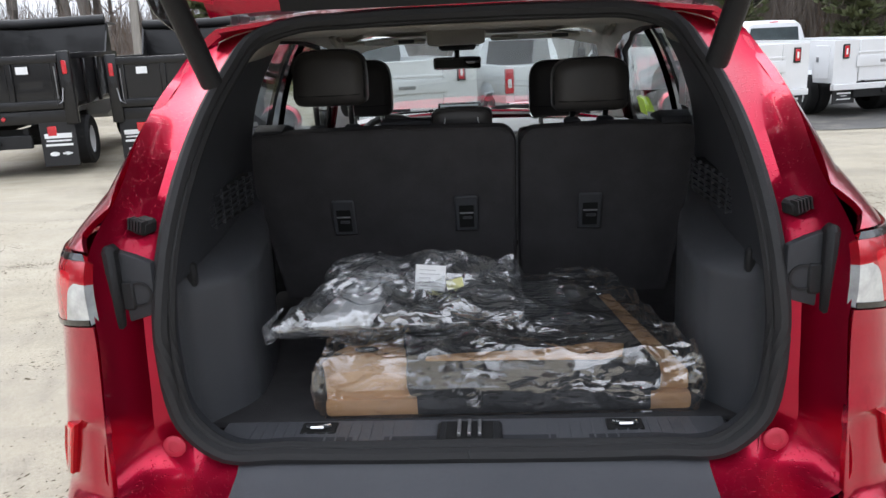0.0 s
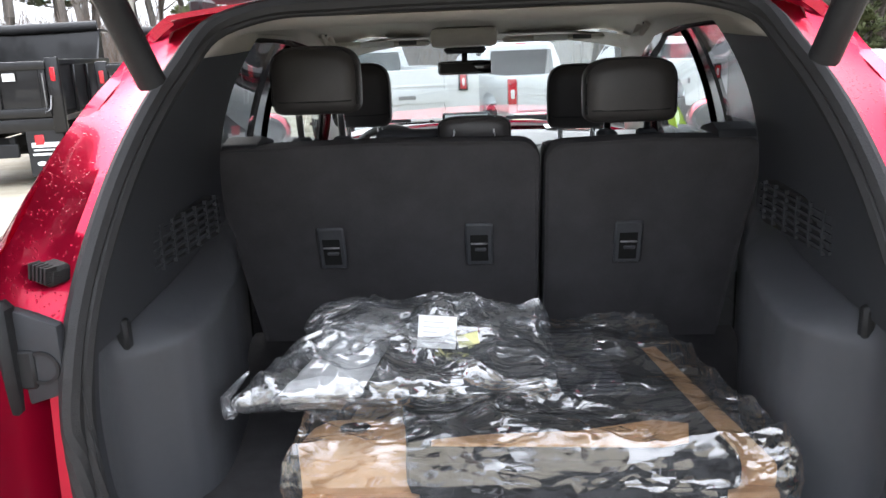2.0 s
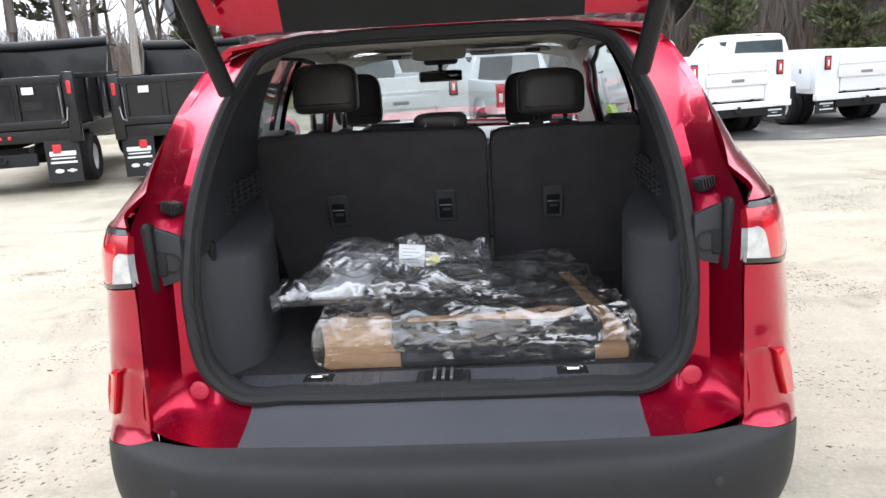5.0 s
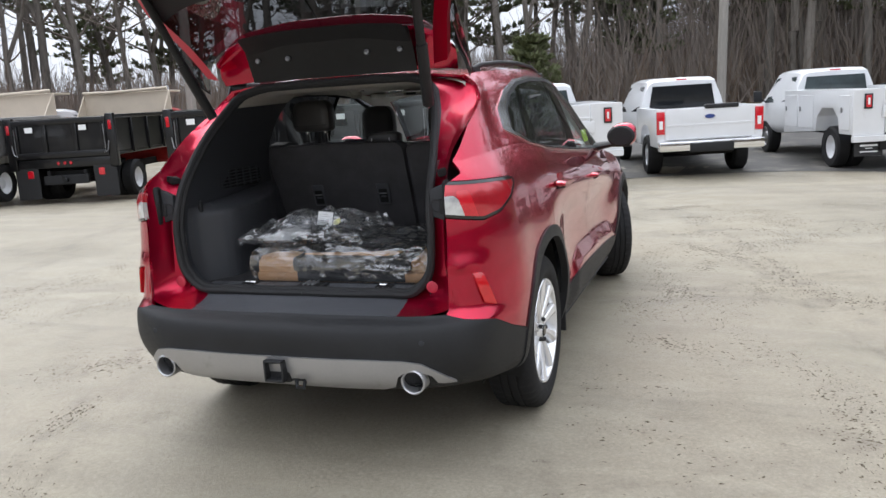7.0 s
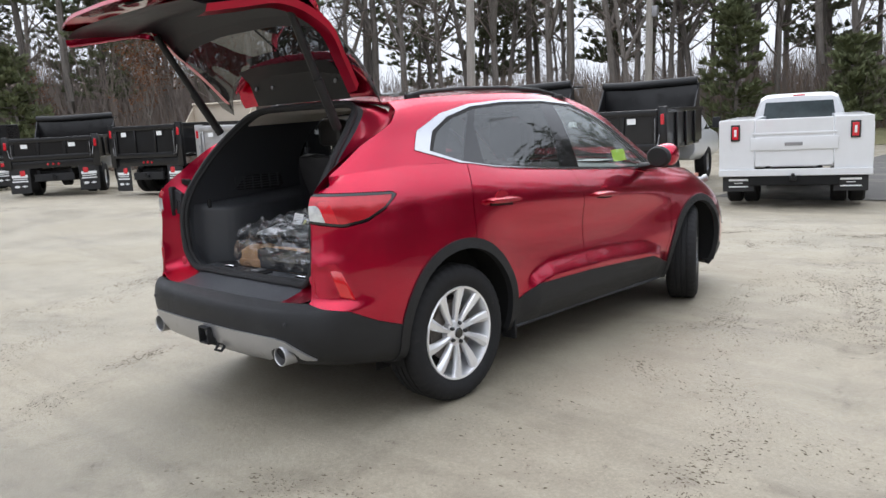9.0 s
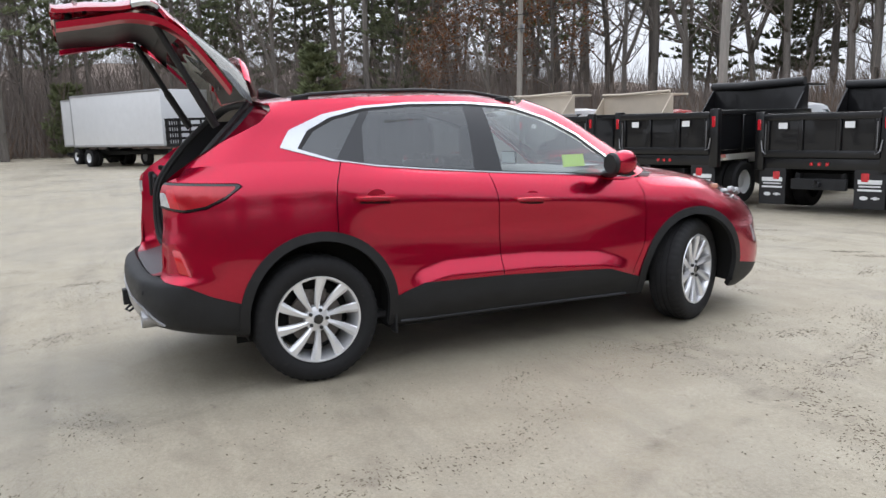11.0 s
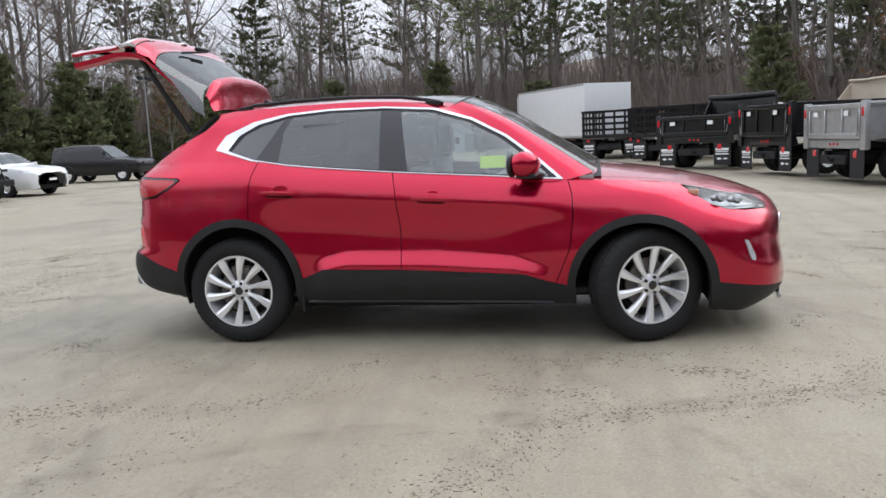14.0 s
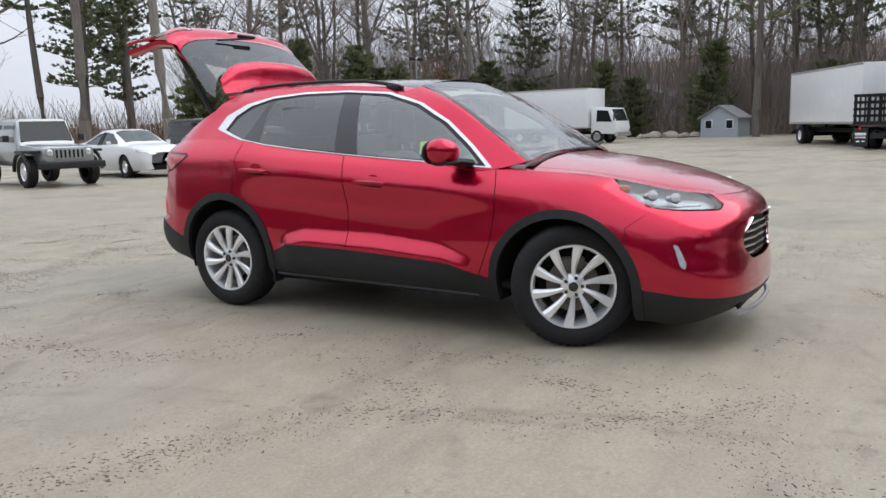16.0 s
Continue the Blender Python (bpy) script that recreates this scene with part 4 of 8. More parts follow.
sp_rows = [[(0, .80, 1.617), (.30, .80, 1.612), (.50, .805, 1.598), (.60, .81, 1.578)], [(0, .70, 1.610), (.30, .70, 1.606), (.50, .73, 1.592), (.605, .77, 1.565)], [(0, .545, 1.592), (.30, .56, 1.588), (.48, .60, 1.574), (.60, .70, 1.548)], [(0, .535, 1.578), (.30, .55, 1.575), (.48, .592, 1.562), (.598, .695, 1.538)], [(0, .60, 1.555), (.30, .61, 1.553), (.48, .645, 1.545), (.59, .72, 1.53)]]
spo = sheet(net(sp_rows, .03, .02))
part("spoiler", Geo(spo[0].tolist(), spo[1]).both().moved(GATE), RED, gate, "red roof spoiler")
part("brake_lamp", Geo().box(-.19, .19, .585, .60, 1.553, 1.568, .003).moved(GATE), LAMP_RED, gate)
part("rear_wiper", Geo().box(-.14, .06, .235, .262, 1.285, 1.325, .01).tube([(-.10, .26, 1.31), (.30, .30, 1.30)], .009, 6).moved(GATE), BLACK_PLASTIC, gate, "black rear wiper")
for g2 in (panel(g_lamp, .02, .004), panel(g_lamp, .02, .004).mirrored()):
    lp = part("gate_lamp", g2.moved(GATE), LAMP_CLEAR, gate, "clear and red lamp on the gate")
redstrip = kept(g_lamp, in_poly([(.46, 1.18), (.80, 1.165), (.80, 1.13), (.52, 1.145)], np.stack([around(g_lamp[0]), g_lamp[0][:, 2]], 1)))
for g_ in (panel(redstrip, .003, .0065), panel(redstrip, .003, .0065).mirrored()):
    part("lamp_red_band", g_.moved(GATE), LAMP_ROSE, gate)
# licence plate recess, frame and writing, handle, badges
fr_ = Geo()
for b_ in ((-.165, .165, .975, .995), (-.165, .165, .835, .862), (-.165, -.15, .835, .995), (.15, .165, .835, .995)):
    fr_.box(b_[0], b_[1], .132, .15, b_[2], b_[3], .004)
pf = part("plate_frame", fr_.moved(GATE), BLACK_PLASTIC, gate, "black licence plate frame")
lettering("frame_writing", "We Sell More, So You Save More", .021, PAPER, pf, GATE @ pose(0, .1305, .848, 90), .0006, 1.05)
part("frame_bar", Geo().box(-.085, .085, .130, .133, .979, .990).moved(GATE), PAPER, pf)
part("gate_handle", Geo().box(-.11, .11, .150, .17, .735, .775, .01).moved(GATE), VOID, gate, "dark hand recess")
hb = along([(-.135, .138, .725), (.135, .138, .725), (.125, .14, .77), (.09, .142, .79), (-.09, .142, .79), (-.125, .14, .77), (-.135, .138, .725)], 40)
part("handle_surround", Geo().tube(hb.tolist(), .0025, 6, caps=False).moved(GATE), VOID, gate)
part("camera_box", Geo().box(-.07, .07, .14, .165, 1.025, 1.055, .008).moved(GATE), GLOSS_BLACK, gate, "small black camera housing")
for i in range(6):
    part("badge_letter", Geo().box(-.235 + i * .087, -.198 + i * .087, .150, .158, 1.078, 1.092, .002).moved(GATE), BADGE, gate)
ov = Geo().lathe([(0, 0), (.5, 0), (.5, .1), (.46, .14), (0, .14)], 28)
part("oval_badge", ov.moved(GATE @ pose(0, .19, 1.175, 112) @ Matrix.Diagonal((.125, .05, .06, 1))), BADGE, gate, "oval chrome badge")
part("oval_badge_face", ov.moved(GATE @ pose(0, .1865, 1.1765, 112) @ Matrix.Diagonal((.108, .04, .06, 1))), BLUE_OVAL, gate)
for i in range(8):
    part("badge_letter", Geo().box(-.62 + i * .024, -.602 + i * .024, .155, .172, .775, .79, .002).moved(GATE), BADGE, gate)
lettering("drive_badge", "AWD", .036, BADGE, gate, GATE @ pose(.54, .158, .785, 90, 0, 6), .004, 1.5)
part("dealer_badge", Geo().box(-.635, -.56, .152, .165, .70, .718, .002).box(-.60, -.545, .152, .164, .685, .697, .002).moved(GATE), BADGE, gate)

# -- lamps on the body
lamp_r, lamp_w = split(lamp_q, lambda P: -np.maximum(around(P) - .83 + .5 * (P[:, 2] - 1.05), P[:, 2] - 1.118), 0.0)
lamp_bar, lamp_r = split(lamp_r, lambda P: np.maximum(np.maximum(around(P) - .91 + .5 * (P[:, 2] - 1.05), .83 - around(P) - .5 * (P[:, 2] - 1.05)), P[:, 2] - 1.135), 0.0)
for flip_ in (False, True):
    g_r, g_w, g_b = (panel(q_, .02, .004).mirrored() if flip_ else panel(q_, .02, .004) for q_ in (lamp_r, lamp_w, lamp_bar))
    tl = part("tail_lamp", g_r, LAMP_ROSE, suv, "red and clear tail lamp with black edge")
    part("clear_lens", g_w, LAMP_CLEAR, tl)
    part("red_bar", g_b, LAMP_RED, tl)
lamp_edge = kept(lamp_q, -(.014 + in_poly(LAMP, np.stack([around(lamp_q[0]), lamp_q[0][:, 2]], 1))))
flank("lamp_edge", lamp_edge, GLOSS_BLACK, lift=.0055, depth=.003)
rf = [(.789, .256, .816), (.808, .270, .817), (.824, .290, .809), (.845, .308, .745), (.862, .330, .676), (.842, .302, .684), (.824, .278, .694), (.805, .264, .760)]
rfg = Geo().loft([[(x - .012, y + .03, z) for x, y, z in rf], rf, [(x * .90 + .825 * .10 + .003, y * .90 + .288 * .10 - .004, z * .90 + .75 * .10) for x, y, z in rf]], caps=True)
for g_ in (rfg, rfg.mirrored()):
    part("rear_reflector", g_, REFLECTOR, suv, "red bumper reflector")
for sx, g3 in ((1, panel(headl, .03, .003)), (-1, panel(headl, .03, .003).mirrored())):
    hd = part("headlamp", Geo(g3.V, g3.F), HEAD_CLEAR, suv, "clear headlamp with chrome modules and amber corner")
    bowl = Geo([(sx * max(.3, abs(x) - .055), y - .05, z - .004) for x, y, z in (headl[0].tolist())], headl[1] if sx > 0 else [f[::-1] for f in headl[1]])
    part("lamp_bowl", bowl, material("lamp_bowl", (.30, .32, .34), .3, .6, .3, 30) if sx > 0 else bpy.data.materials["lamp_bowl"], hd)
    for (y, z, x, sz) in ((4.16, .89, .73, .024), (4.27, .872, .672, .024)):
        part("lamp_module", Geo().box(x - .03, x + .03, y - sz, y + sz, z - sz * .8, z + sz * .6, .012).lathe([(.0, .0), (.03, 0), (.026, .03), (0, .035)], 16, pose(x + .02, y + .03, z, 0, 70, 20)).moved(Matrix.Diagonal((sx, 1, 1, 1))), SATIN, hd)
    part("amber_corner", Geo().box(.752, .768, 4.00, 4.065, .915, .95, .006).moved(Matrix.Diagonal((sx, 1, 1, 1))), AMBER, hd)
    part("drl_strip", Geo().tube([(sx * .72, 4.17, .835), (sx * .66, 4.30, .825), (sx * .57, 4.41, .828)], .008, 6), PAPER, hd)
gr = part("grille", Geo((grille[0] - np.array([0, .03, 0])).tolist(), grille[1]).both(), VOID, suv, "black mesh grille with chrome bars")
for z in (.535, .578, .62, .662, .704):
    xs = np.linspace(0, np.interp(z, [.50, .565, .63, .735], [.29, .39, .42, .29]), 8)
    P_ = [(float(x), float(np.interp(x, [0, .25, .5], [4.657, 4.647, 4.60])), z) for x in xs]
    part("grille_bar", Geo().tube([(-x, y, zz) for x, y, zz in P_[::-1]][:-1] + P_, .009, 6), CHROME, gr)
ge = along([(.30, 4.645, .735), (.36, 4.63, .69), (.43, 4.605, .63), (.40, 4.62, .565), (.30, 4.645, .50)], 20).tolist()
for g_ in (Geo().tube(ge, .008, 6), Geo().tube(ge, .008, 6).mirrored()):
    part("grille_surround", g_, CHROME, gr)
flank("fog_lamp", fog, LAMP_CLEAR, "slim white fog lamp", lift=.006)
part("nose_badge", ov.moved(pose(0, 4.62, .80, 65, 0, 180) @ Matrix.Diagonal((.145, .058, .06, 1))), BADGE, suv, "oval chrome nose badge")
part("lower_grille", Geo().box(-.45, .45, 4.59, 4.62, .22, .30, .01), VOID, suv)
part("skid_bar", Geo().tube([(-.5, 4.605, .205), (-.25, 4.655, .195), (0, 4.665, .193), (.25, 4.655, .195), (.5, 4.605, .205)], .014, 8), SATIN, suv, "silver lower bar")

# -- rear bumper furniture
SKID = [(-.72, .402), (-.67, .45), (-.61, .495), (-.54, .508), (.54, .508), (.61, .495), (.67, .45), (.72, .402), (.655, .402), (.645, .44), (.60, .463), (.55, .463), (.515, .44), (.50, .40), (.44, .378), (-.44, .378), (-.50, .40), (-.515, .44), (-.55, .463), (-.60, .463), (-.645, .44), (-.655, .402)]
rbs = sheet(low_grid)
bb = kept(rbs, rbs[0][:, 1] - .5)
skid = kept(bb, in_poly(SKID, bb[0][:, [0, 2]]))
part("skid_trim", panel(skid, .02, .012).both(), SATIN, suv, "brushed silver lower bumper trim")
for sx in (1, -1):
    ex = part("exhaust_tip", Geo().lathe([(.050, .10), (.050, 0), (.045, -.004), (.041, 0), (.041, .09)], 28, caps=False, m=pose(sx * .578, .088, .420, -90)), SATIN, suv, "bright steel exhaust tip")
    part("exhaust_bore", Geo().lathe([(.024, .0), (.024, .02), (.020, .02)], 20, caps=False, m=pose(sx * .578, .12, .420, -90)), STEEL, ex)
    part("muffler", Geo().lathe([(0, 0), (.045, 0), (.045, .35), (0, .35)], 16, pose(sx * .578, .2, .418, -90)), VOID, ex)
hitch = part("tow_hitch", Geo().box(-.055, .055, .06, .085, .395, .505, .004), BLACK_PLASTIC, suv, "black square tow hitch receiver")
for b_ in ((-.045, .045, .025, .14, .485, .495), (-.045, .045, .025, .14, .405, .415), (-.045, -.035, .025, .14, .405, .495), (.035, .045, .025, .14, .405, .495)):
    part("receiver_side", Geo().box(*b_, .003), BLACK_PLASTIC, hitch)
part("socket_plate", Geo().box(.055, .12, .07, .085, .40, .48, .004), BLACK_PLASTIC, hitch)
part("chain_hook", Geo().tube([(.085, .06, .41), (.10, .03, .39), (.12, .05, .38), (.11, .08, .40)], .008, 6), BLACK_PLASTIC, hitch)
part("hitch_beam", Geo().tube([(-.45, .2, .40), (.45, .2, .40)], .035, 10), VOID, suv)
for x, y in ((-.62, .10), (-.2, .062), (.2, .062), (.62, .10)):
    part("parking_sensor", Geo().lathe([(0, 0), (.011, 0), (.011, .004), (0, .006)], 14, pose(x, y, .575, 90)), DARK_TRIM, suv)

# -- door handles, mirrors
for sx in (1, -1):
    for y0, z0, d in ((1.235, 1.036, rears), (2.262, .963, fronts)):
        h = Geo().loft([[(sx * (.922 + .046 * e), y0 + .25 * t, z0 - .012 * t + dz * hh) for dz, e in ((-1, 0), (-1, .7), (-.4, 1), (.5, 1), (1, .6), (1, 0))] for t, hh in ((0, .006), (.06, .013), (.3, .017), (.5, .018), (.75, .016), (.94, .012), (1, .005))], closed=True, caps=True)
        part("door_handle", h if sx < 0 else Geo(h.V, [f[::-1] for f in h.F]), RED, d[0 if sx > 0 else 1])
        # black tube stands in for the shadow under the handle
        part("handle_shade", Geo().tube([(sx * .921, y0 + .035, z0 - .022), (sx * .924, y0 + .125, z0 - .028), (sx * .922, y0 + .21, z0 - .034)], .009, 6), VOID, d[0 if sx > 0 else 1])
        part("handle_cup", Geo().lathe([(0, 0), (.045, 0), (.05, .004)], 20, pose(sx * .914, y0 + .135, z0 - .005, 0, sx * 90) @ Matrix.Diagonal((1, 1.25, 1, 1))), RED_IN, d[0 if sx > 0 else 1])
    loops = []
    for t, hw in ((0, .30), (.12, .72), (.35, .97), (.6, 1.0), (.82, .9), (.96, .62), (1.0, .3)):
        loops.append([(sx * (.93 + .19 * t), 3.02 + math.cos(a) * .092 * hw - .03 * t, 1.148 + .015 * t + math.sin(a) * .082 * hw) for a in [2 * math.pi * q / 20 for q in range(20)]])
    mh = part("door_mirror", Geo().loft(loops, caps=True), RED, suv, "red door mirror with black base")
    part("mirror_base", Geo().loft([[(sx * .82, 3.05 + .07 * math.cos(a), 1.075 + .03 * math.sin(a)) for a in [2 * math.pi * q / 12 for q in range(12)]], [(sx * .95, 3.02 + .07 * math.cos(a), 1.095 + .022 * math.sin(a)) for a in [2 * math.pi * q / 12 for q in range(12)]], [(sx * 1.08, 3.01 + .06 * math.cos(a), 1.088 + .015 * math.sin(a)) for a in [2 * math.pi * q / 12 for q in range(12)]]], caps=True), BLACK_PLASTIC, mh)
    part("mirror_bezel", Geo().lathe([(.46, -.02), (.54, .0), (.54, .06), (.46, .12)], 28, pose(sx * 1.025, 2.932, 1.152, 90, 0, sx * -8) @ Matrix.Diagonal((.175, .132, .2, 1)), caps=True), BLACK_PLASTIC, mh)
    part("mirror_glass", Geo().lathe([(0, 0), (.5, 0), (.5, .02), (0, .02)], 24, pose(sx * 1.025, 2.928, 1.152, 90, 0, sx * -8) @ Matrix.Diagonal((.165, .118, .2, 1))), material("mirror_glass", (.8, .82, .83), .03, 1.0, .02) if sx > 0 else bpy.data.materials["mirror_glass"], mh)

# -- wheels
def wheel_geo():
    tyre = Geo().lathe([(.245, .02), (.262, .004), (.30, -.004), (.335, .004), (.352, .02), (.360, .04), (.363, .062), (.357, .064), (.357, .072), (.364, .074), (.365, .10), (.358, .102), (.358, .112), (.365, .114), (.364, .14), (.357, .142), (.357, .150), (.363, .152), (.360, .18), (.352, .20), (.335, .215), (.30, .222), (.262, .215), (.245, .20)], 192, closed=True)
    # shoulder blocks: every other step round the tyre stands proud
    k_ = 24
    tyre.V = [(x * f, y * f, z) for i, (x, y, z) in enumerate(tyre.V) for f in [1 + (.013 if (i // k_) // 2 % 2 and math.hypot(x, y) > .35 and (z < .055 or z > .16) else 0)]]
    rim = Geo().lathe([(.243, .02), (.250, .012), (.246, .006), (.236, .008), (.228, .03), (.222, .06), (.218, .18), (.24, .20), (.243, .20)], 56, caps=False)
    spokes = []
    for i in range(10):
        a0 = 2 * math.pi * i / 10
        sweep = .13
        loops = []
        for r, w, z, dp in ((.045, .014, .034, .03), (.075, .0135, .029, .028), (.11, .0165, .024, .026), (.16, .0225, .017, .026), (.205, .0275, .012, .024), (.240, .031, .010, .02)):
            a = a0 + sweep * (r - .045) / .19
            c, s = math.cos(a), math.sin(a)
            loops.append([(r * c - q * s, r * s + q * c, zz) for q, zz in ((-w, z + dp), (-w, z + .007), (-w * .8, z + .001), (w * .25, z - .003), (w * .85, z + .004), (w, z + .010), (w, z + dp))])
        spokes.append(Geo().loft(loops, caps=True))
    hub = Geo().lathe([(0, .020), (.028, .020), (.030, .024), (.056, .030), (.072, .036), (.076, .07), (0, .07)], 32)
    cap = Geo().lathe([(0, .012), (.024, .013), (.028, .018), (.028, .024), (0, .024)], 24)
    nut = Geo().lathe([(0, .006), (.009, .008), (.011, .014), (.011, .03), (0, .03)], 6)
    disc = Geo().lathe([(.06, .075), (.155, .075), (.155, .098), (.06, .098)], 40, closed=True).box(.08, .165, -.07, .07, .065, .115, .01)
    back = Geo().lathe([(0, .15), (.2, .15), (.205, .155), (0, .16)], 32)
    return tyre, rim, spokes, hub, cap, nut, disc, back


W = wheel_geo()
WM = [mesh_of("tyre", W[0], TYRE), mesh_of("rim", W[1], ALLOY), [mesh_of("spoke", s_, ALLOY, angle=25) for s_ in W[2]], mesh_of("hub", W[3], ALLOY), mesh_of("centre_cap", W[4], GLOSS_BLACK), mesh_of("wheel_nut", W[5], RUBBER), mesh_of("brake_disc", W[6], RUST), mesh_of("wheel_back", W[7], VOID)]


def wheel(m, parent):
    w = part("wheel", WM[0], None, parent, "alloy wheel with ten spokes and a dusty tyre", m=m)
    w.name = "wheel"
    part("rim", WM[1], None, w)
    for s_ in WM[2]:
        part("spoke", s_, None, w)
    part("hub", WM[3], None, w)
    part("centre_cap", WM[4], None, w)
    for i in range(5):
        a = 2 * math.pi * i / 5 + .3
        part("wheel_nut", WM[5], None, w, m=pose(.052 * math.cos(a), .052 * math.sin(a), .006))
    part("brake_disc", WM[6], None, w)
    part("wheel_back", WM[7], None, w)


STEER = 24
for sx in (1, -1):
    wheel(pose(sx * .905, 1.0, .364, 0, -90 * sx, 0) if sx > 0 else pose(-.905, 1.0, .364, 0, 90, 0), suv)
    king = pose(sx * .74, 3.71, .364, 0, 0, STEER)
    wheel(king @ pose(sx * .165, 0, 0, 0, -90 * sx, 0), suv)
    # wheel housings and underbody
    for cy, cz, r, xi in ((1.02, .42, .43, .70), (3.705, .365, .44, .55)):
        lin = []
        for x in (xi, .87):
            lin.append([(sx * x, cy + r * math.cos(a), max(.24, cz + r * math.sin(a))) for a in np.linspace(-.35, math.pi + .35, 26)])
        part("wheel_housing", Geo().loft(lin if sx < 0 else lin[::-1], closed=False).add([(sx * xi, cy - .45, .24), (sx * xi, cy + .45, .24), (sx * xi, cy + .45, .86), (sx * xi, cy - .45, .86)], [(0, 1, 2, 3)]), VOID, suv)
    part("mud_flap", Geo().box(sx * .80, sx * .90, 1.46, 1.475, .22, .42, .004), BLACK_PLASTIC, suv)
for sx in (1, -1):
    part("sill_strip", Geo().tube([(sx * .914, 1.54, .435), (sx * .943, 1.75, .452), (sx * .943, 2.2, .447), (sx * .943, 2.8, .432), (sx * .922, 3.08, .418)], .007, 6), BLACK_PLASTIC, suv)
    part("sill_edge", Geo().tube([(sx * .875, 1.50, .285), (sx * .875, 2.2, .28), (sx * .875, 3.15, .262)], .010, 6), DARK_TRIM, suv, "grey lower sill edge")
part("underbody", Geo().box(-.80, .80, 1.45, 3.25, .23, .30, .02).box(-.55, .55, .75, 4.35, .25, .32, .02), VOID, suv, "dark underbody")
part("rear_subframe", Geo().tube([(-.6, 1.0, .33), (.6, 1.0, .33)], .04, 8).box(-.3, .3, .8, 1.2, .25, .36, .03).tube([(-.5, .75, .30), (.5, .75, .30)], .03, 8), RUST, suv)

# ---- cabin of the SUV ----
def inner_skin(sh, d, keep_fn=None):
    N = normals(sh)
    q = (sh[0] - d * N, sh[1])
    if keep_fn is not None:
        q = kept(q, keep_fn(q[0]))
    return Geo(q[0].tolist(), [f[::-1] for f in q[1]])


ins = kept(LOW, -tail_cut(LOW[0]))
ins = kept(ins, .62 - ins[0][:, 1])
ins = kept(ins, .43 - np.maximum(arch(ins[0], *RA, 0), 0))
ins = kept(ins, .44 - np.maximum(arch(ins[0], *FA, 0), 0))
inl = inner_skin(ins, .028, lambda P: np.maximum(.28 - P[:, 2], P[:, 1] - 3.9))
part("door_lining", inl.both(), DARK_TRIM, suv, "dark inner door lining")
shoulder = kept(cabin, .95 - cabin[0][:, 1])
shoulder = kept(shoulder, .3 - shoulder[0][:, 0])
part("pillar_lining", inner_skin(shoulder, .034).both(), HEADLINER, suv, "pale pillar lining")
# headliner with the open sunshade hole
hl_rows = [[(x * f_, y, z - .045 - (.02 if f_ > .9 else 0)) for x, y, z in ((.60, .83, 1.612), (.625, 1.0, 1.628), (.64, 1.25, 1.64), (.645, 1.52, 1.646), (.645, 1.95, 1.646), (.60, 2.30, 1.63), (.56, 2.56, 1.59))] for f_ in (1.0, .9, .6, .3, 0)]
hl = sheet(net(hl_rows, .04, .04))
hole, hl = split(hl, lambda P: in_poly([(-.1, 1.56), (.24, 1.56), (.27, 1.62), (.27, 2.18), (-.1, 2.2)], P[:, :2]), 0.0)
part("headliner", Geo(hl[0].tolist(), [f[::-1] for f in hl[1]]).both(), HEADLINER, suv, "oatmeal cloth headliner")
# lining of the roof rail above the windows, and of the windscreen header
rail_h = along([(.60, .84, 1.548), (.625, 1.0, 1.563), (.64, 1.25, 1.575), (.645, 1.52, 1.581), (.645, 1.95, 1.581), (.60, 2.30, 1.566), (.55, 2.58, 1.522), (.55, 2.66, 1.505)], 40)
rail_w = along([(.655, .90, 1.44), (.66, 1.13, 1.512), (.652, 1.37, 1.545), (.645, 1.68, 1.556), (.642, 2.06, 1.552), (.632, 2.39, 1.525), (.638, 2.62, 1.455), (.645, 2.70, 1.42)], 40)
rail_m = (rail_h + rail_w) / 2 + np.array([.004, 0, .004])
for g_ in (Geo().loft([rail_h.tolist(), rail_m.tolist(), rail_w.tolist()], closed=False), Geo().loft([rail_h.tolist(), rail_m.tolist(), rail_w.tolist()], closed=False).mirrored()):
    part("roof_rail_lining", g_, HEADLINER, suv, "pale lining above the side windows")
hx0 = [(x, 2.50 + .04 * (1 - (x / .6) ** 2), 1.556 - .04 * (abs(x) / .6) ** 3) for x in np.linspace(-.60, .60, 25)]
hx1 = [(x, 2.66 + .02 * (1 - (x / .6) ** 2), 1.548 - .055 * (abs(x) / .6) ** 3) for x in np.linspace(-.60, .60, 25)]
hx2 = [(x, 2.72 + .02 * (1 - (x / .6) ** 2), 1.525 - .06 * (abs(x) / .6) ** 3) for x in np.linspace(-.60, .60, 25)]
part("windscreen_header", Geo().loft([hx0, hx1, hx2], closed=False), HEADLINER, suv, "pale header above the windscreen")
part("sunroof_frame", Geo().box(-.34, .34, 1.48, 2.28, 1.612, 1.622), VOID, suv, "dark sunroof opening")
# rear header of the headliner, from the seal to the ceiling
PILLAR_TOP = (.506, .697, 1.497)
hd0, hd1 = along([PILLAR_TOP] + OPEN[8:], 30), along([(.60, 1.36, 1.512), (.592, 1.22, 1.538), (.52, 1.10, 1.549), (.30, 1.04, 1.553), (0, 1.03, 1.555)], 30)
part("header_lining", Geo().loft([hd0.tolist(), (hd0 * .6 + hd1 * .4 + np.array([0, 0, -.004])).tolist(), hd1.tolist(), (hd1 + np.array([0, .10, .04])).tolist()], closed=False).both(), HEADLINER, suv, "pale rear header lining")
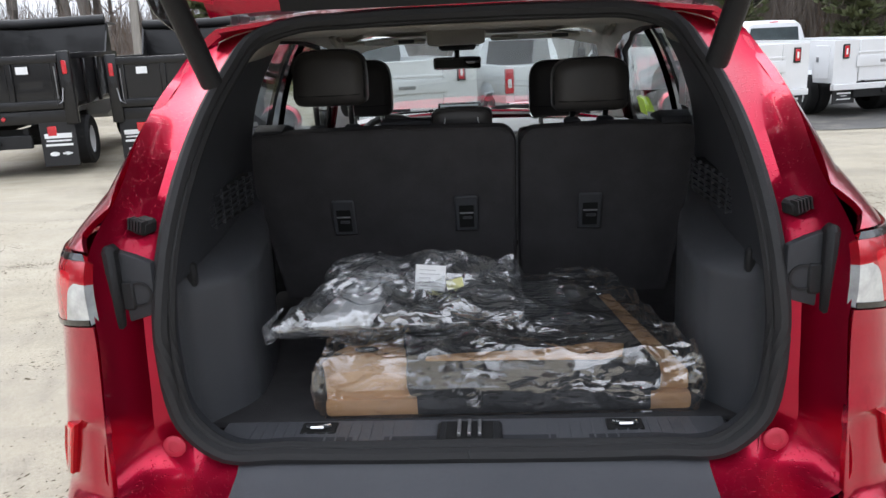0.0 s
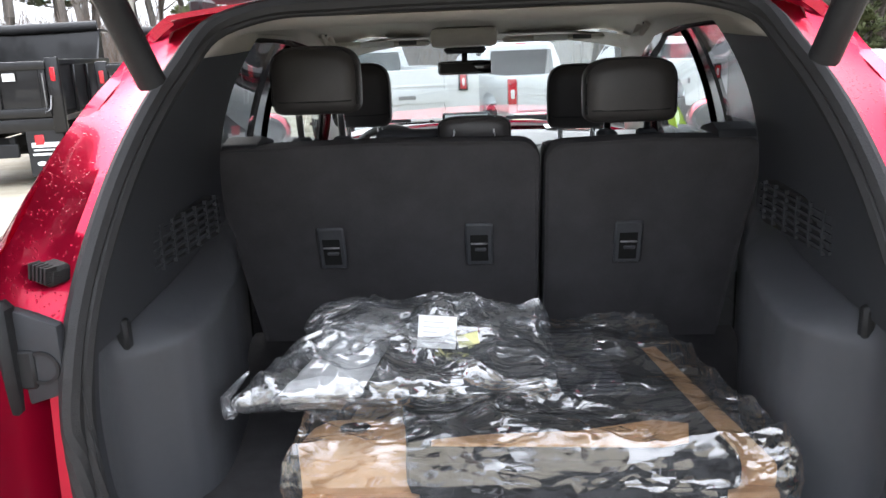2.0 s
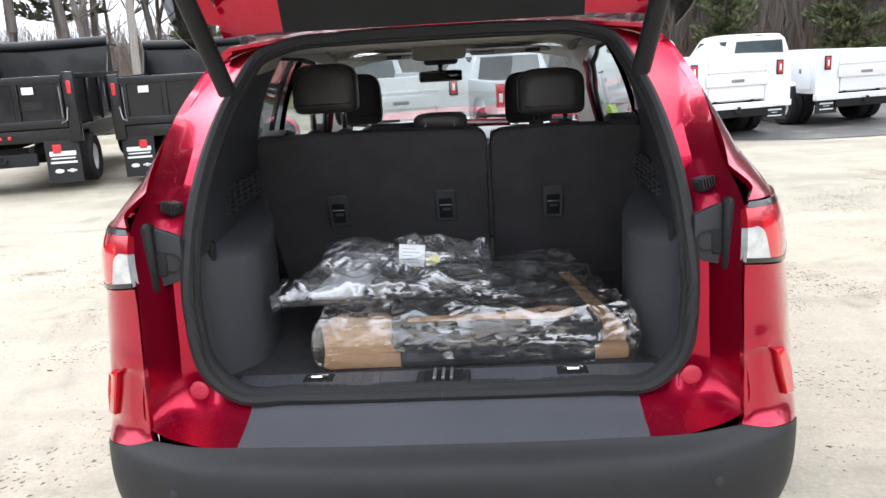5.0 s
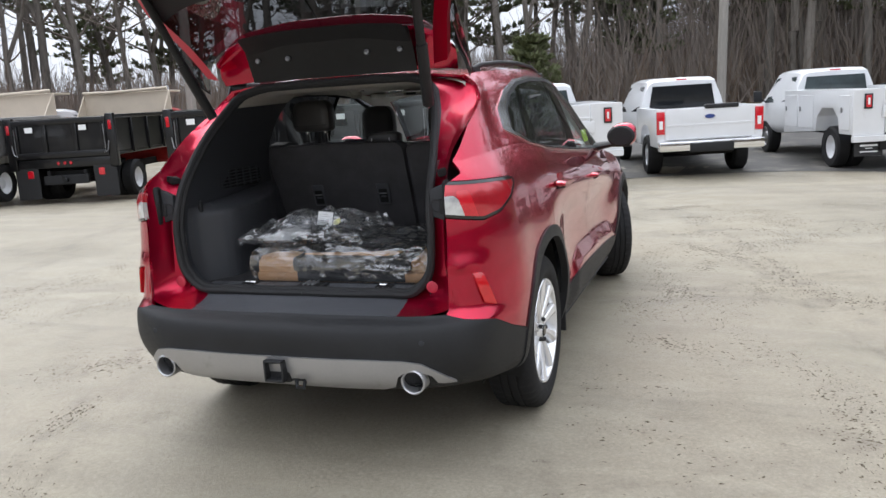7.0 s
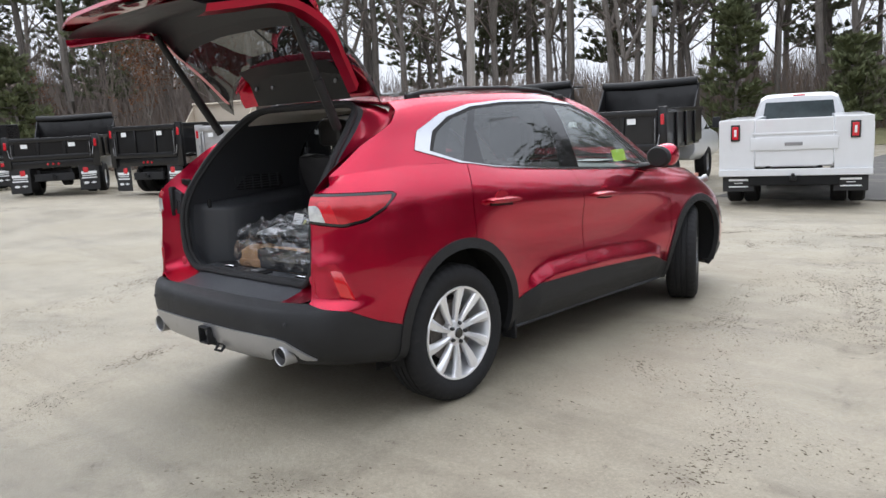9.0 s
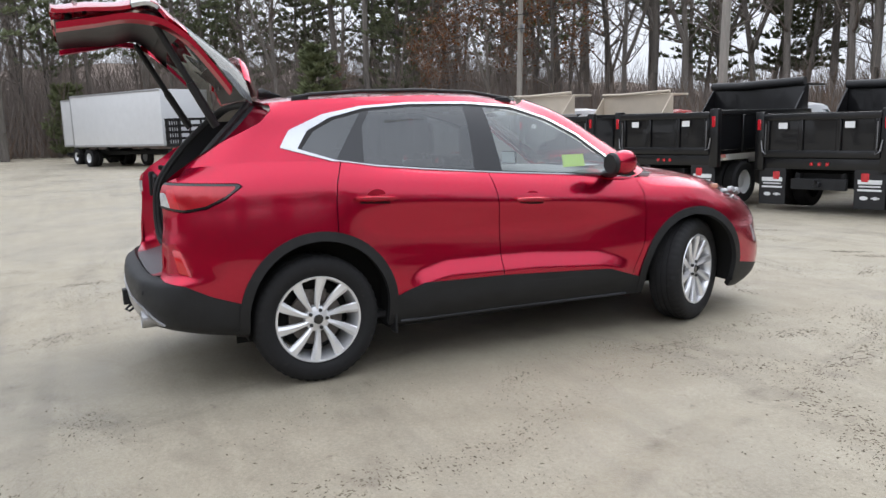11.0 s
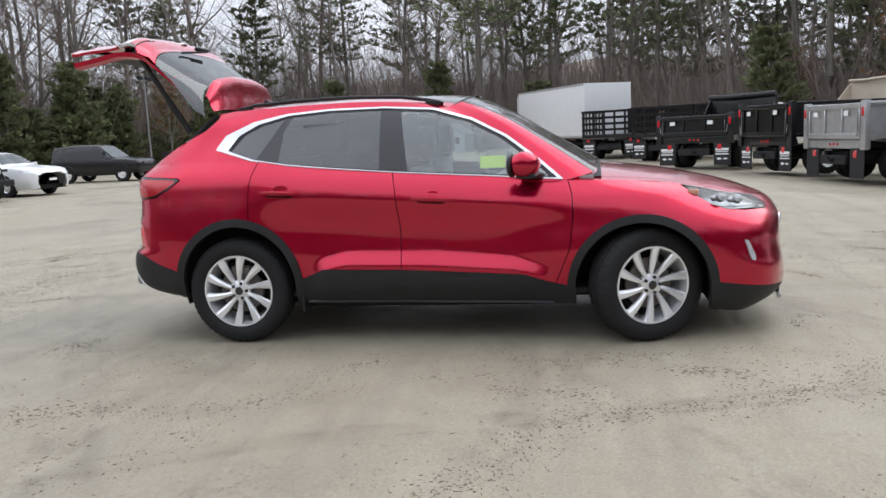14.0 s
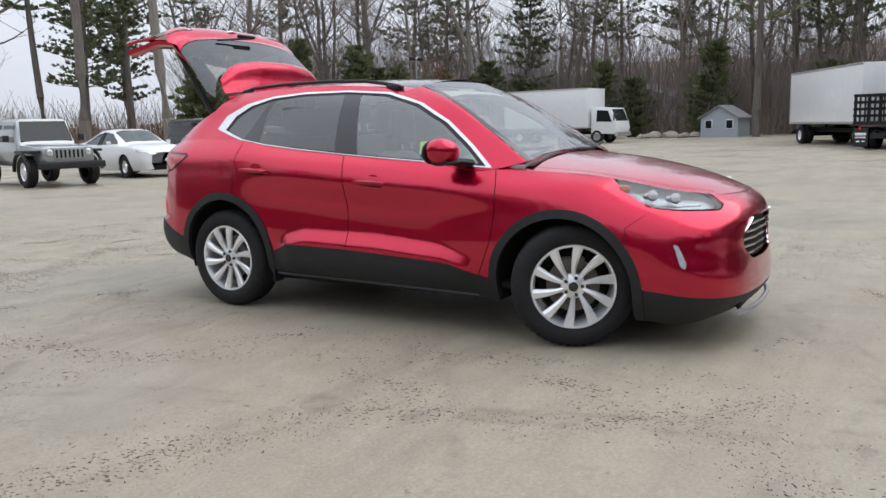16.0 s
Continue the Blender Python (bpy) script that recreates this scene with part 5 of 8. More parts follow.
# D-pillar trim beside the opening
dp0 = along(OPEN[5:7] + [(.553, .56, 1.37), PILLAR_TOP], 24)
dp1 = along([(.655, 1.20, 1.10), (.655, 1.20, 1.24), (.635, 1.27, 1.40), (.60, 1.36, 1.512)], 24)
dmid = dp0 * .55 + dp1 * .45 + np.array([-.012, 0, 0])
for sx in (1, -1):
    g = Geo().loft([dp0.tolist(), dmid.tolist(), dp1.tolist()], closed=False)
    part("d_pillar_trim", g if sx > 0 else g.mirrored(), DARK_TRIM, suv, "dark moulded pillar trim")
# cargo side trim with the wheelhouse bulge
ys, zs = np.linspace(.32, 1.42, 110), np.linspace(.70, 1.24, 60)
Y, Z = np.meshgrid(ys, zs)
ease = lambda v: np.clip(v, 0, 1) ** 2 * (3 - 2 * np.clip(v, 0, 1))
inner_x = np.interp(Y, [.32, .43, .455, .48, .56, .60, .64, .70, .88, 1.05, 1.20, 1.42], [.602, .607, .603, .590, .535, .519, .514, .515, .540, .585, .645, .69])
outer_x = np.interp(Y, [.32, .45, .70, 1.20, 1.42], [.605, .618, .64, .675, .70])
X = outer_x + (inner_x - outer_x) * ease((1.085 - Z + .03 * (Y - .5)) / .07) - .02 * np.clip((.37 - Y) / .05, 0, 1) * np.clip((1.2 - Z) / .3, 0, 1)
wall_sh = sheet(np.stack([X, Y + np.clip(Z - 1.06, 0, 1) * .55, Z], -1))
for sx in (1, -1):
    g = Geo(wall_sh[0].tolist(), [f[::-1] for f in wall_sh[1]])
    cs = part("cargo_side_trim", g if sx > 0 else g.mirrored(), GREY_TRIM, suv, "charcoal cargo side trim with wheelhouse bulge")
    vent = Geo().prism([(.64, 1.118), (1.0, 1.105), (1.03, 1.125), (1.02, 1.195), (.66, 1.205), (.635, 1.18)], sx * .606, sx * .66, "x", .006)
    vt = part("side_vent", vent, VOID, cs, "black louvred side vent")
    for i in range(5):
        part("vent_slat", Geo().box(sx * .600, sx * .608, .645, 1.015, 1.124 + i * .0155, 1.130 + i * .0155), DARK_TRIM, vt)
    for i in range(6):
        part("vent_bar", Geo().box(sx * .599, sx * .607, .675 + i * .062, .683 + i * .062, 1.116, 1.20), DARK_TRIM, vt)
    part("side_hook", Geo().box(sx * .590, sx * .612, .475, .50, 1.03, 1.085, .006), BLACK_PLASTIC, cs)
# floor, sill plate with ribs, latch, tie-down hooks
part("cargo_floor", Geo().box(-.69, .69, .47, 1.45, .69, .706, .006), CARPET, suv, "charcoal cargo floor carpet")
sp_ = Geo().box(-.56, .56, .335, .475, .66, .711, .012)
sill = part("cargo_sill", sp_, SILL_PLASTIC, suv, "ribbed black cargo sill")
for i in range(28):
    x = .17 + i % 14 * .024
    part("sill_rib", Geo().box(-x - .002 if i < 14 else x - .002, -x + .002 if i < 14 else x + .002, .37, .455, .710, .7128), SILL_PLASTIC, sill)
lt = part("latch_housing", Geo().box(-.07, .07, .345, .44, .708, .722, .008), BLACK_PLASTIC, suv, "black tailgate latch housing")
# flat black plate in place of the shaded latch hollow
part("latch_pocket_shade", Geo().box(-.05, .05, .355, .43, .7215, .7235), VOID, lt)
for x in (-.022, 0, .022):
    part("latch_bar", Geo().box(x - .004, x + .004, .36, .425, .723, .733, .002), STEEL, lt)
for x in (-.335, .335):
    hk = part("tie_down", Geo().box(x - .04, x + .04, .405, .455, .708, .714, .006), VOID, suv, "chrome cargo tie-down")
    part("tie_down_ring", Geo().tube([(x - .024, .43, .716), (x - .012, .415, .722), (x + .012, .415, .722), (x + .024, .43, .716)], .006, 8), CHROME, hk)
# rear seat backs
def back_panel(x0, x1, top_z, bot_z=.70):
    n, loops = 18, []
    for k, (inset_, dy) in enumerate(((.012, .005), (.004, .0), (0, .012), (0, .09), (.02, .12))):
        loop = []
        r = .05 - .0 * k
        xs0, xs1, z1 = x0 + inset_, x1 - inset_, top_z - inset_
        tap = .05
        pts = [(xs0 + (tap if x0 < -.3 else 0), bot_z)] + [(xs0, z1 - r)] + [(xs0 + r - r * math.cos(a), z1 - r + r * math.sin(a)) for a in np.linspace(.2, math.pi / 2, 5)] + [((xs0 + xs1) / 2, z1 + .006)] + [(xs1 - r + r * math.sin(a), z1 - r + r * math.cos(a)) for a in np.linspace(0, 1.37, 5)] + [(xs1, z1 - r), (xs1 - (tap if x1 > .3 else 0), bot_z)]
        for x, z in pts:
            loop.append((x, 1.195 + (1.285 - z) * .30 + dy, z))
        loops.append(loop)
    g = Geo().loft(loops, closed=True)
    g.F.append(tuple(range(len(loops[0]))))
    return g


rs = part("rear_seat", Geo().box(-.63, .63, 1.50, 1.98, .55, .72, .05), LEATHER, suv, "black split rear seat with felt-backed seatbacks")
part("seatback", back_panel(-.688, .138, 1.279), SEAT_CLOTH, rs)
part("seatback", back_panel(.148, .676, 1.270), SEAT_CLOTH, rs)
for x0, x1 in ((-.66, .13), (.15, .65)):
    part("seat_cushion_back", Geo().prism([(1.32, 1.255), (1.40, 1.255), (1.60, .75), (1.47, .75)], x0, x1, "x", .02), LEATHER, rs)
for x, z in ((-.405, 1.0), (-.018, 1.003), (.364, 1.0)):
    y = 1.195 + (1.285 - z) * .30
    m_ = pose(x, y - .004, z, 106.7)
    ft = part("isofix_plate", Geo().box(-.036, .036, -.062, .062, -.004, .006, .005).moved(m_), GREY_TRIM, rs, "grey child-seat anchor plate")
    # black plate stands in for the shade inside the anchor
    part("anchor_pocket_shade", Geo().box(-.023, .023, -.048, .03, .0055, .008, .002).moved(m_), VOID, ft)
    part("anchor_bar", Geo().box(-.022, .022, .004, .009, .008, .014, .002).moved(m_), STEEL, ft)
    part("anchor_tab", Geo().box(-.012, .018, -.016, -.006, .008, .013, .002).moved(m_), GREY_TRIM, ft)


def headrest(xc, zc, w, h, y, d, parent, posts, name="headrest", lean=0.0):
    loops = []
    for t, sc in ((-1, .62), (-.86, .90), (-.5, 1.0), (0, 1.0), (.5, 1.0), (.86, .90), (1, .62)):
        loop = []
        for q in range(28):
            a = 2 * math.pi * q / 28
            c, s = math.cos(a), math.sin(a)
            px = math.copysign(abs(c) ** (.56 if s > 0 else .24), c) * w / 2 * sc * (1 - .02 * max(0, -s))
            pz = math.copysign(abs(s) ** (.56 if s > 0 else .24), s) * h / 2 * sc
            loop.append((xc + px, y + t * d / 2 + lean * pz, zc + pz))
        loops.append(loop)
    g = Geo().loft(loops, caps=True)
    hr = part(name, g, LEATHER, parent, "black leather headrest on chrome posts", angle=60)
    pip = [(xc + math.copysign(abs(math.cos(a)) ** (.56 if math.sin(a) > 0 else .24), math.cos(a)) * w / 2 * .955, y - d * .36 + lean * math.sin(a) * h / 2, zc + math.copysign(abs(math.sin(a)) ** (.56 if math.sin(a) > 0 else .24), math.sin(a)) * h / 2 * .955) for a in np.linspace(-.3, math.pi + .3, 30)]
    part("piping", Geo().tube(pip, .0032, 5), RUBBER, hr)
    part("headrest_seam", Geo().tube([(xc - w * .47, y - d * .30, zc - h * .27), (xc - w * .40, y - d * .47, zc - h * .30), (xc, y - d * .502, zc - h * .31), (xc + w * .40, y - d * .47, zc - h * .30), (xc + w * .47, y - d * .30, zc - h * .27)], .0022, 5), RUBBER, hr)
    for px, z0 in posts:
        part("headrest_post", Geo().tube([(px, y + .01, zc - h * .3), (px, y + .03, z0)], .0095, 12), CHROME, hr)
    return hr


headrest(-.425, 1.432, .228, .171, 1.33, .10, rs, [(-.482, 1.27), (-.372, 1.27)])
headrest(.368, 1.382, .232, .160, 1.33, .10, rs, [(.318, 1.265), (.42, 1.265)])
headrest(-.024, 1.292, .19, .068, 1.35, .10, rs, [(-.06, 1.26), (.02, 1.26)])
for sx in (-1, 1):
    part("centre_stitching", Geo().tube([(-.024 + sx * .058, 1.30, 1.262), (-.024 + sx * .05, 1.296, 1.29), (-.024 + sx * .054, 1.33, 1.326)], .0022, 5), PAPER, rs)
for x, z, w in ((-.482, 1.262, .05), (-.372, 1.262, .05), (.318, 1.258, .05), (.42, 1.258, .05)):
    part("post_bezel", Geo().box(x - .025, x + .025, 1.33, 1.38, z - .006, z + .022, .008), DARK_TRIM, rs)
part("armrest_lid", Geo().box(-.29, -.09, 1.40, 1.44, 1.255, 1.29, .01), DARK_TRIM, rs)
for sx in (-1, 1):
    part("belt_guide", Geo().prism([(1.20, 1.268), (1.38, 1.272), (1.36, 1.284), (1.27, 1.30), (1.21, 1.286)], sx * .56, sx * .65, "x", .005), DARK_TRIM, rs, "black seat belt guide")
# front seats
for sx, zt in ((-1, 0.0), (1, -.03)):
    xc = -.46 if sx < 0 else .342
    fs = part("front_seat", Geo().box(xc - .25, xc + .25, 2.2, 2.72, .50, .68, .06), LEATHER, suv, "grey and black leather front seat")
    loops = []
    for z, w, y in ((.62, .22, 2.28), (.80, .235, 2.26), (1.0, .24, 2.235), (1.10, .225, 2.22), (1.155 + zt, .17, 2.215), (1.175 + zt, .09, 2.22)):
        loops.append([(xc + math.copysign(abs(math.cos(a)) ** .5, math.cos(a)) * w, y + math.copysign(abs(math.sin(a)) ** .6, math.sin(a)) * .07, z) for a in [2 * math.pi * q / 24 for q in range(24)]])
    part("seat_backrest", Geo().loft(loops, caps=True), PALE_DASH, fs, "grey rear shell of the seat", angle=60)
    headrest(xc, 1.34 + zt, .222, .235, 2.27, .10, fs, [(xc - .06, 1.15), (xc + .06, 1.15)], lean=-.05)
# dashboard, screen, wheel, mirror, visors, console
loops = []
for x in np.linspace(-.78, .78, 13):
    k = .025 * math.cos(x * 2)
    loops.append([(x, 2.78, .75), (x, 2.72, .95), (x, 2.76, 1.055 + k), (x, 2.84, 1.09 + k), (x, 3.10, 1.085 + k), (x, 3.42, 1.06), (x, 3.42, .75)])
dash = part("dashboard", Geo().loft(loops, caps=True), PALE_DASH, suv, "grey dashboard")
scn = part("touch_screen", Geo().box(-.19, .022, 2.80, 2.815, 1.125, 1.222, .008), GLOSS_BLACK, dash, "lit touch screen")
part("screen_face", Geo().box(-.178, .010, 2.797, 2.8, 1.135, 1.213), material("screen_glow", (.5, .55, .56), .3, emit=(.55, .66, .72, .12)), scn)
part("instrument_face", Geo().box(-.50, -.28, 2.80, 2.81, 1.03, 1.10), material("blue_display", (.02, .03, .15), .3, emit=(.05, .09, .6, .15)), dash)
part("binnacle", Geo().loft([[(x, 2.76, 1.09), (x, 2.74, 1.125 - 2.2 * (x + .4) ** 2), (x, 2.95, 1.135 - 2.0 * (x + .4) ** 2), (x, 2.95, 1.08)] for x in np.linspace(-.55, -.25, 9)], caps=True), DARK_TRIM, dash)
sw = Geo()
ring = [(-.40 + .185 * math.cos(a), 2.63 - .03 * math.sin(a), 1.0 + .185 * math.sin(a)) for a in np.linspace(0, 2 * math.pi, 37)]
sw.tube(ring, .016, 10, caps=False)
sw.tube([(-.58, 2.63, 1.0), (-.22, 2.63, 1.0)], .018, 8).box(-.47, -.33, 2.60, 2.68, .93, 1.06, .03).tube([(-.40, 2.64, .83), (-.40, 2.64, 1.0)], .016, 8)
part("steering_wheel", sw, LEATHER, suv, "black steering wheel")
im = part("rear_view_mirror", Geo().box(-.187, .032, 2.545, 2.575, 1.392, 1.448, .02), GLOSS_BLACK, suv, "black rear-view mirror")
part("mirror_face", Geo().box(-.10, .10, -.002, .002, -.02, .02, .001).moved(pose(-.0775, 2.541, 1.42, -9, 0, 8)), bpy.data.materials["mirror_glass"], im)
part("mirror_stem", Geo().tube([(-.078, 2.56, 1.44), (-.078, 2.60, 1.50)], .012, 8), GLOSS_BLACK, im)
oc = part("overhead_console", Geo().box(-.20, .055, 2.36, 2.58, 1.50, 1.575, .025), HEADLINER, suv, "pale overhead console")
part("sensor_cover", Geo().box(-.16, .01, 2.56, 2.66, 1.475, 1.505, .012), DARK_TRIM, oc)
for x0, x1 in ((-.60, -.215), (.075, .47)):
    vz = part("sun_visor", Geo().box(x0, x1, 2.46, 2.60, 1.512, 1.535, .01, m=None), HEADLINER, suv, "pale sun visor")
    part("visor_label", Geo().box(x0 + .12, x0 + .25, 2.45, 2.459, 1.514, 1.533), PAPER, vz)
    part("visor_mirror", Geo().box(x0 + .27, x0 + .34, 2.452, 2.459, 1.516, 1.532), GREY_TRIM, vz)
part("cabin_floor", Geo().box(-.80, .80, 1.3, 3.4, .30, .34, .01).box(-.14, .12, 2.2, 2.9, .34, .82, .04), CARPET, suv)
for sx in (-1, 1):
    part("grab_handle", Geo().tube([(sx * .545, 2.02, 1.555), (sx * .53, 2.04, 1.525), (sx * .53, 2.16, 1.52), (sx * .545, 2.18, 1.548)], .011, 8), HEADLINER, suv)
# window stickers
ys_ = part("lime_label", Geo().box(.79, .792, 2.70, 2.865, 1.135, 1.215).moved(Matrix.Identity(4)), STICKER, suv, "lime green label inside the front window")
ys_.matrix_basis = Matrix.Translation((.012, 0, 0)) @ Matrix.Translation((.79, 2.78, 1.17)) @ Matrix.Rotation(radians(-16), 4, "Y") @ Matrix.Translation((-.79, -2.78, -1.17))
part("price_sheet", Geo().box(.742, .743, 1.50, 1.78, 1.27, 1.47).moved(Matrix.Identity(4)), glass("printed_film", (.86, .86, .86), .3, .96, gloss=.02), suv, "printed sheet behind the rear window")
part("dash_paper", Geo().box(.28, .50, 3.02, 3.20, 1.118, 1.120), PAPER, suv, "white paper on the dashboard")

# ---- wrapped floor mats in the cargo bay ----
def crumpled(corners, z0, z1, amp, n=34, seed=0, puff=0.0, edge=.07):
    """A soft wrapped slab over four corners (x, y), with a wrinkled skin."""
    c = [Vector((*p, 0)) for p in corners]
    V, F = [], []
    for side in (1, 0):
        for j in range(n + 1):
            for i in range(n + 1):
                u, v = i / n, j / n
                p = (c[0] * (1 - u) + c[1] * u) * (1 - v) + (c[3] * (1 - u) + c[2] * u) * v
                e = min(u, v, 1 - u, 1 - v)
                lift = min(1, e / edge) ** .5
                q = Vector((p.x * 6 + seed, p.y * 6, side * 5))
                w = .8 * noise.noise(q)
                for ang_, f1, f2, k_ in ((.30, .45, 1.5, .85), (-.5, .5, 1.8, .65), (1.0, .6, 2.0, .32), (.1, .5, 3.2, .12)):
                    ca, sa = math.cos(ang_), math.sin(ang_)
                    rdg = 1 - 2.2 * abs(noise.noise(Vector(((q.x * ca + q.y * sa) * f1, (q.y * ca - q.x * sa) * f2, seed + ang_ * 7))))
                    w += k_ * max(0, rdg) ** 1.8 - .25 * k_
                w *= amp
                zm = (z0 + z1) / 2
                z = zm + (z1 - zm + puff * math.sin(math.pi * u) * math.sin(math.pi * v)) * lift + w * lift if side else zm - (zm - z0) * lift
                jag = .006 * noise.noise(Vector((u * 14, v * 14, seed)))
                V.append((p.x + jag, p.y + jag, max(z0, z)))
    m = (n + 1) ** 2
    for j in range(n):
        for i in range(n):
            a = j * (n + 1) + i
            F.append((a, a + 1, a + n + 2, a + n + 1))
            F.append((m + a + n + 1, m + a + n + 2, m + a + 1, m + a))
    for i in range(n):
        for a, b in ((i, i + 1), (n * (n + 1) + i + 1, n * (n + 1) + i)):
            F.append((b, a, m + a, m + b))
        for a, b in (((i + 1) * (n + 1), i * (n + 1)), (i * (n + 1) + n, (i + 1) * (n + 1) + n)):
            F.append((b, a, m + a, m + b))
    return Geo(V, F)


pk = thing("wrapped_mat_box", "black rubber mats on brown card in clear plastic wrap", "package")
Q1 = [(-.345, .475), (.51, .49), (.40, 1.10), (-.26, 1.14)]
ins_ = lambda q, d: [(p[0] + (sum(a[0] for a in q) / 4 - p[0]) * d, p[1] + (sum(a[1] for a in q) / 4 - p[1]) * d) for p in q]
tray = Geo().prism([(p[0], p[1]) for p in ins_(Q1, .03)], .708, .752, "z", .014)
part("card_tray", tray, CARDBOARD, pk, "folded brown card tray")
# the folded end of the card, standing up at one corner, with a round hand hole
fold = []
for y, z in ((.498, .722), (.499, .775), (.508, .808), (.56, .822), (.64, .818), (.70, .79)):
    fold.append([(-.335 + .012 * math.sin(y * 30), y, z - .012), (-.30, y, z + .002), (-.24, y - .004, z + .006), (-.17, y, z - .004), (-.135, y + .004, z - .016)])
cf = part("card_fold", Geo().loft(fold, closed=False), CARDBOARD, pk)
# black disc on the card in place of a dark hole
part("hand_hole_shade", Geo().lathe([(0, 0), (.022, 0), (.022, .002), (0, .002)], 20, pose(-.245, .60, .8265, -3) @ Matrix.Diagonal((1.3, .9, 1, 1))), VOID, cf)
part("card_flap", Geo().prism([(.425, .52), (.49, .51), (.395, 1.06), (.34, 1.04)], .752, .80, "z", .008), CARDBOARD, pk)
part("card_strip", Geo().prism([(-.10, .530), (.30, .520), (.345, .535), (.36, .60), (.30, .615), (.16, .575), (-.02, .562), (-.10, .545)], .824, .830, "z", .002), CARDBOARD, pk)
mat_g = Geo().prism([(-.14, .478), (.43, .492), (.345, 1.07), (-.22, 1.10)], .753, .822, "z", .022)
mat_g.prism([(-.12, .482), (.405, .494), (.40, .506), (-.12, .498)], .712, .80, "z", .006)
mt = part("rubber_mat", mat_g, RUBBER, pk, "black ribbed rubber mat")
part("upper_mat", Geo().prism([(.02, .66), (.35, .64), (.29, 1.05), (-.02, 1.06)], .823, .840, "z", .006), RUBBER, mt)
for i in range(18):
    part("mat_rib", Geo().box(.105, .275 - i * .002, .70 + i * .020, .707 + i * .020, .840, .8455), GREY_TRIM, mt)
part("plastic_wrap", crumpled(ins_(Q1, -.035), .707, .860, .022, 120, 3.1, .012, .022), FILM, pk, "clear crinkled plastic wrap")
pk2 = thing("wrapped_mat_bag", "black floor mats in a crinkled clear plastic bag", "package")
Q2 = [(-.47, .575), (.135, .63), (.14, 1.02), (-.34, 1.04)]
part("rubber_mat", crumpled([(-.24, .68), (.115, .66), (.115, .99), (-.22, 1.0)], .85, .882, .004, 20, 7.7, .012), RUBBER, pk2, "black rubber mat")
part("inner_sleeve", crumpled([(-.40, .66), (-.24, .66), (-.20, .98), (-.33, .99)], .85, .88, .012, 16, 2.2, .03), PAPER, pk2, "pale folded sleeve inside the bag")
part("plastic_bag", crumpled(Q2, .852, .914, .038, 110, 9.3, .03), BAG_FILM, pk2, "clear crinkled plastic bag")
for (x, y, r, sc, zc) in ((-.10, .80, .058, (1.0, .7, 1.35), .93), (-.255, .86, .085, (1.5, .8, .72), .925)):
    bm = bmesh.new()
    bmesh.ops.create_icosphere(bm, subdivisions=5, radius=r)
    for v in bm.verts:
        q = v.co * 26 + Vector((x * 9, 0, 0))
        v.co = v.co * (1 + .20 * noise.noise(q * .7) + .14 * (.3 - abs(noise.noise(q * .9 + Vector((5, 2, 1))))))
        v.co = Vector((v.co.x * sc[0] + x, v.co.y * sc[1] + y, v.co.z * sc[2] + zc))
    part("bag_fold", Geo().bm(bm), BAG_FILM, pk2, "puffed fold of the bag")
tip = [(-.47, .58, .86), (-.485, .60, .885), (-.47, .64, .90), (-.455, .66, .915)]
part("bag_tail", Geo().tube(tip, .014, 6, r_end=.003), BAG_FILM, pk2)
lb_m = pose(-.098, .752, .955, 72, 6, 4)
part("paper_label", Geo().box(-.038, .038, -.032, .032, -.001, .001).moved(lb_m), PAPER, pk2, "white printed label")
for i in range(5):
    part("label_print", Geo().box(-.028, .024 - .012 * (i % 3), -.022 + i * .010, -.0195 + i * .010, .001, .0018).moved(lb_m), SATIN, pk2)
part("yellow_tag", Geo().box(-.024, .020, -.012, .012, -.001, .001).moved(pose(-.035, .748, .94, 66, -18, -14)), material("pale_yellow_tag", (.75, .73, .35), .7), pk2)

# ---- ground: wet sandy lot, one sheet out to the horizon ----
def fall(y):
    """The lot drops a little ahead of the car."""
    t = np.clip((np.asarray(y, float) - 5.0) / 9.0, 0, 1)
    return -0.40 * t * t * (3 - 2 * t)


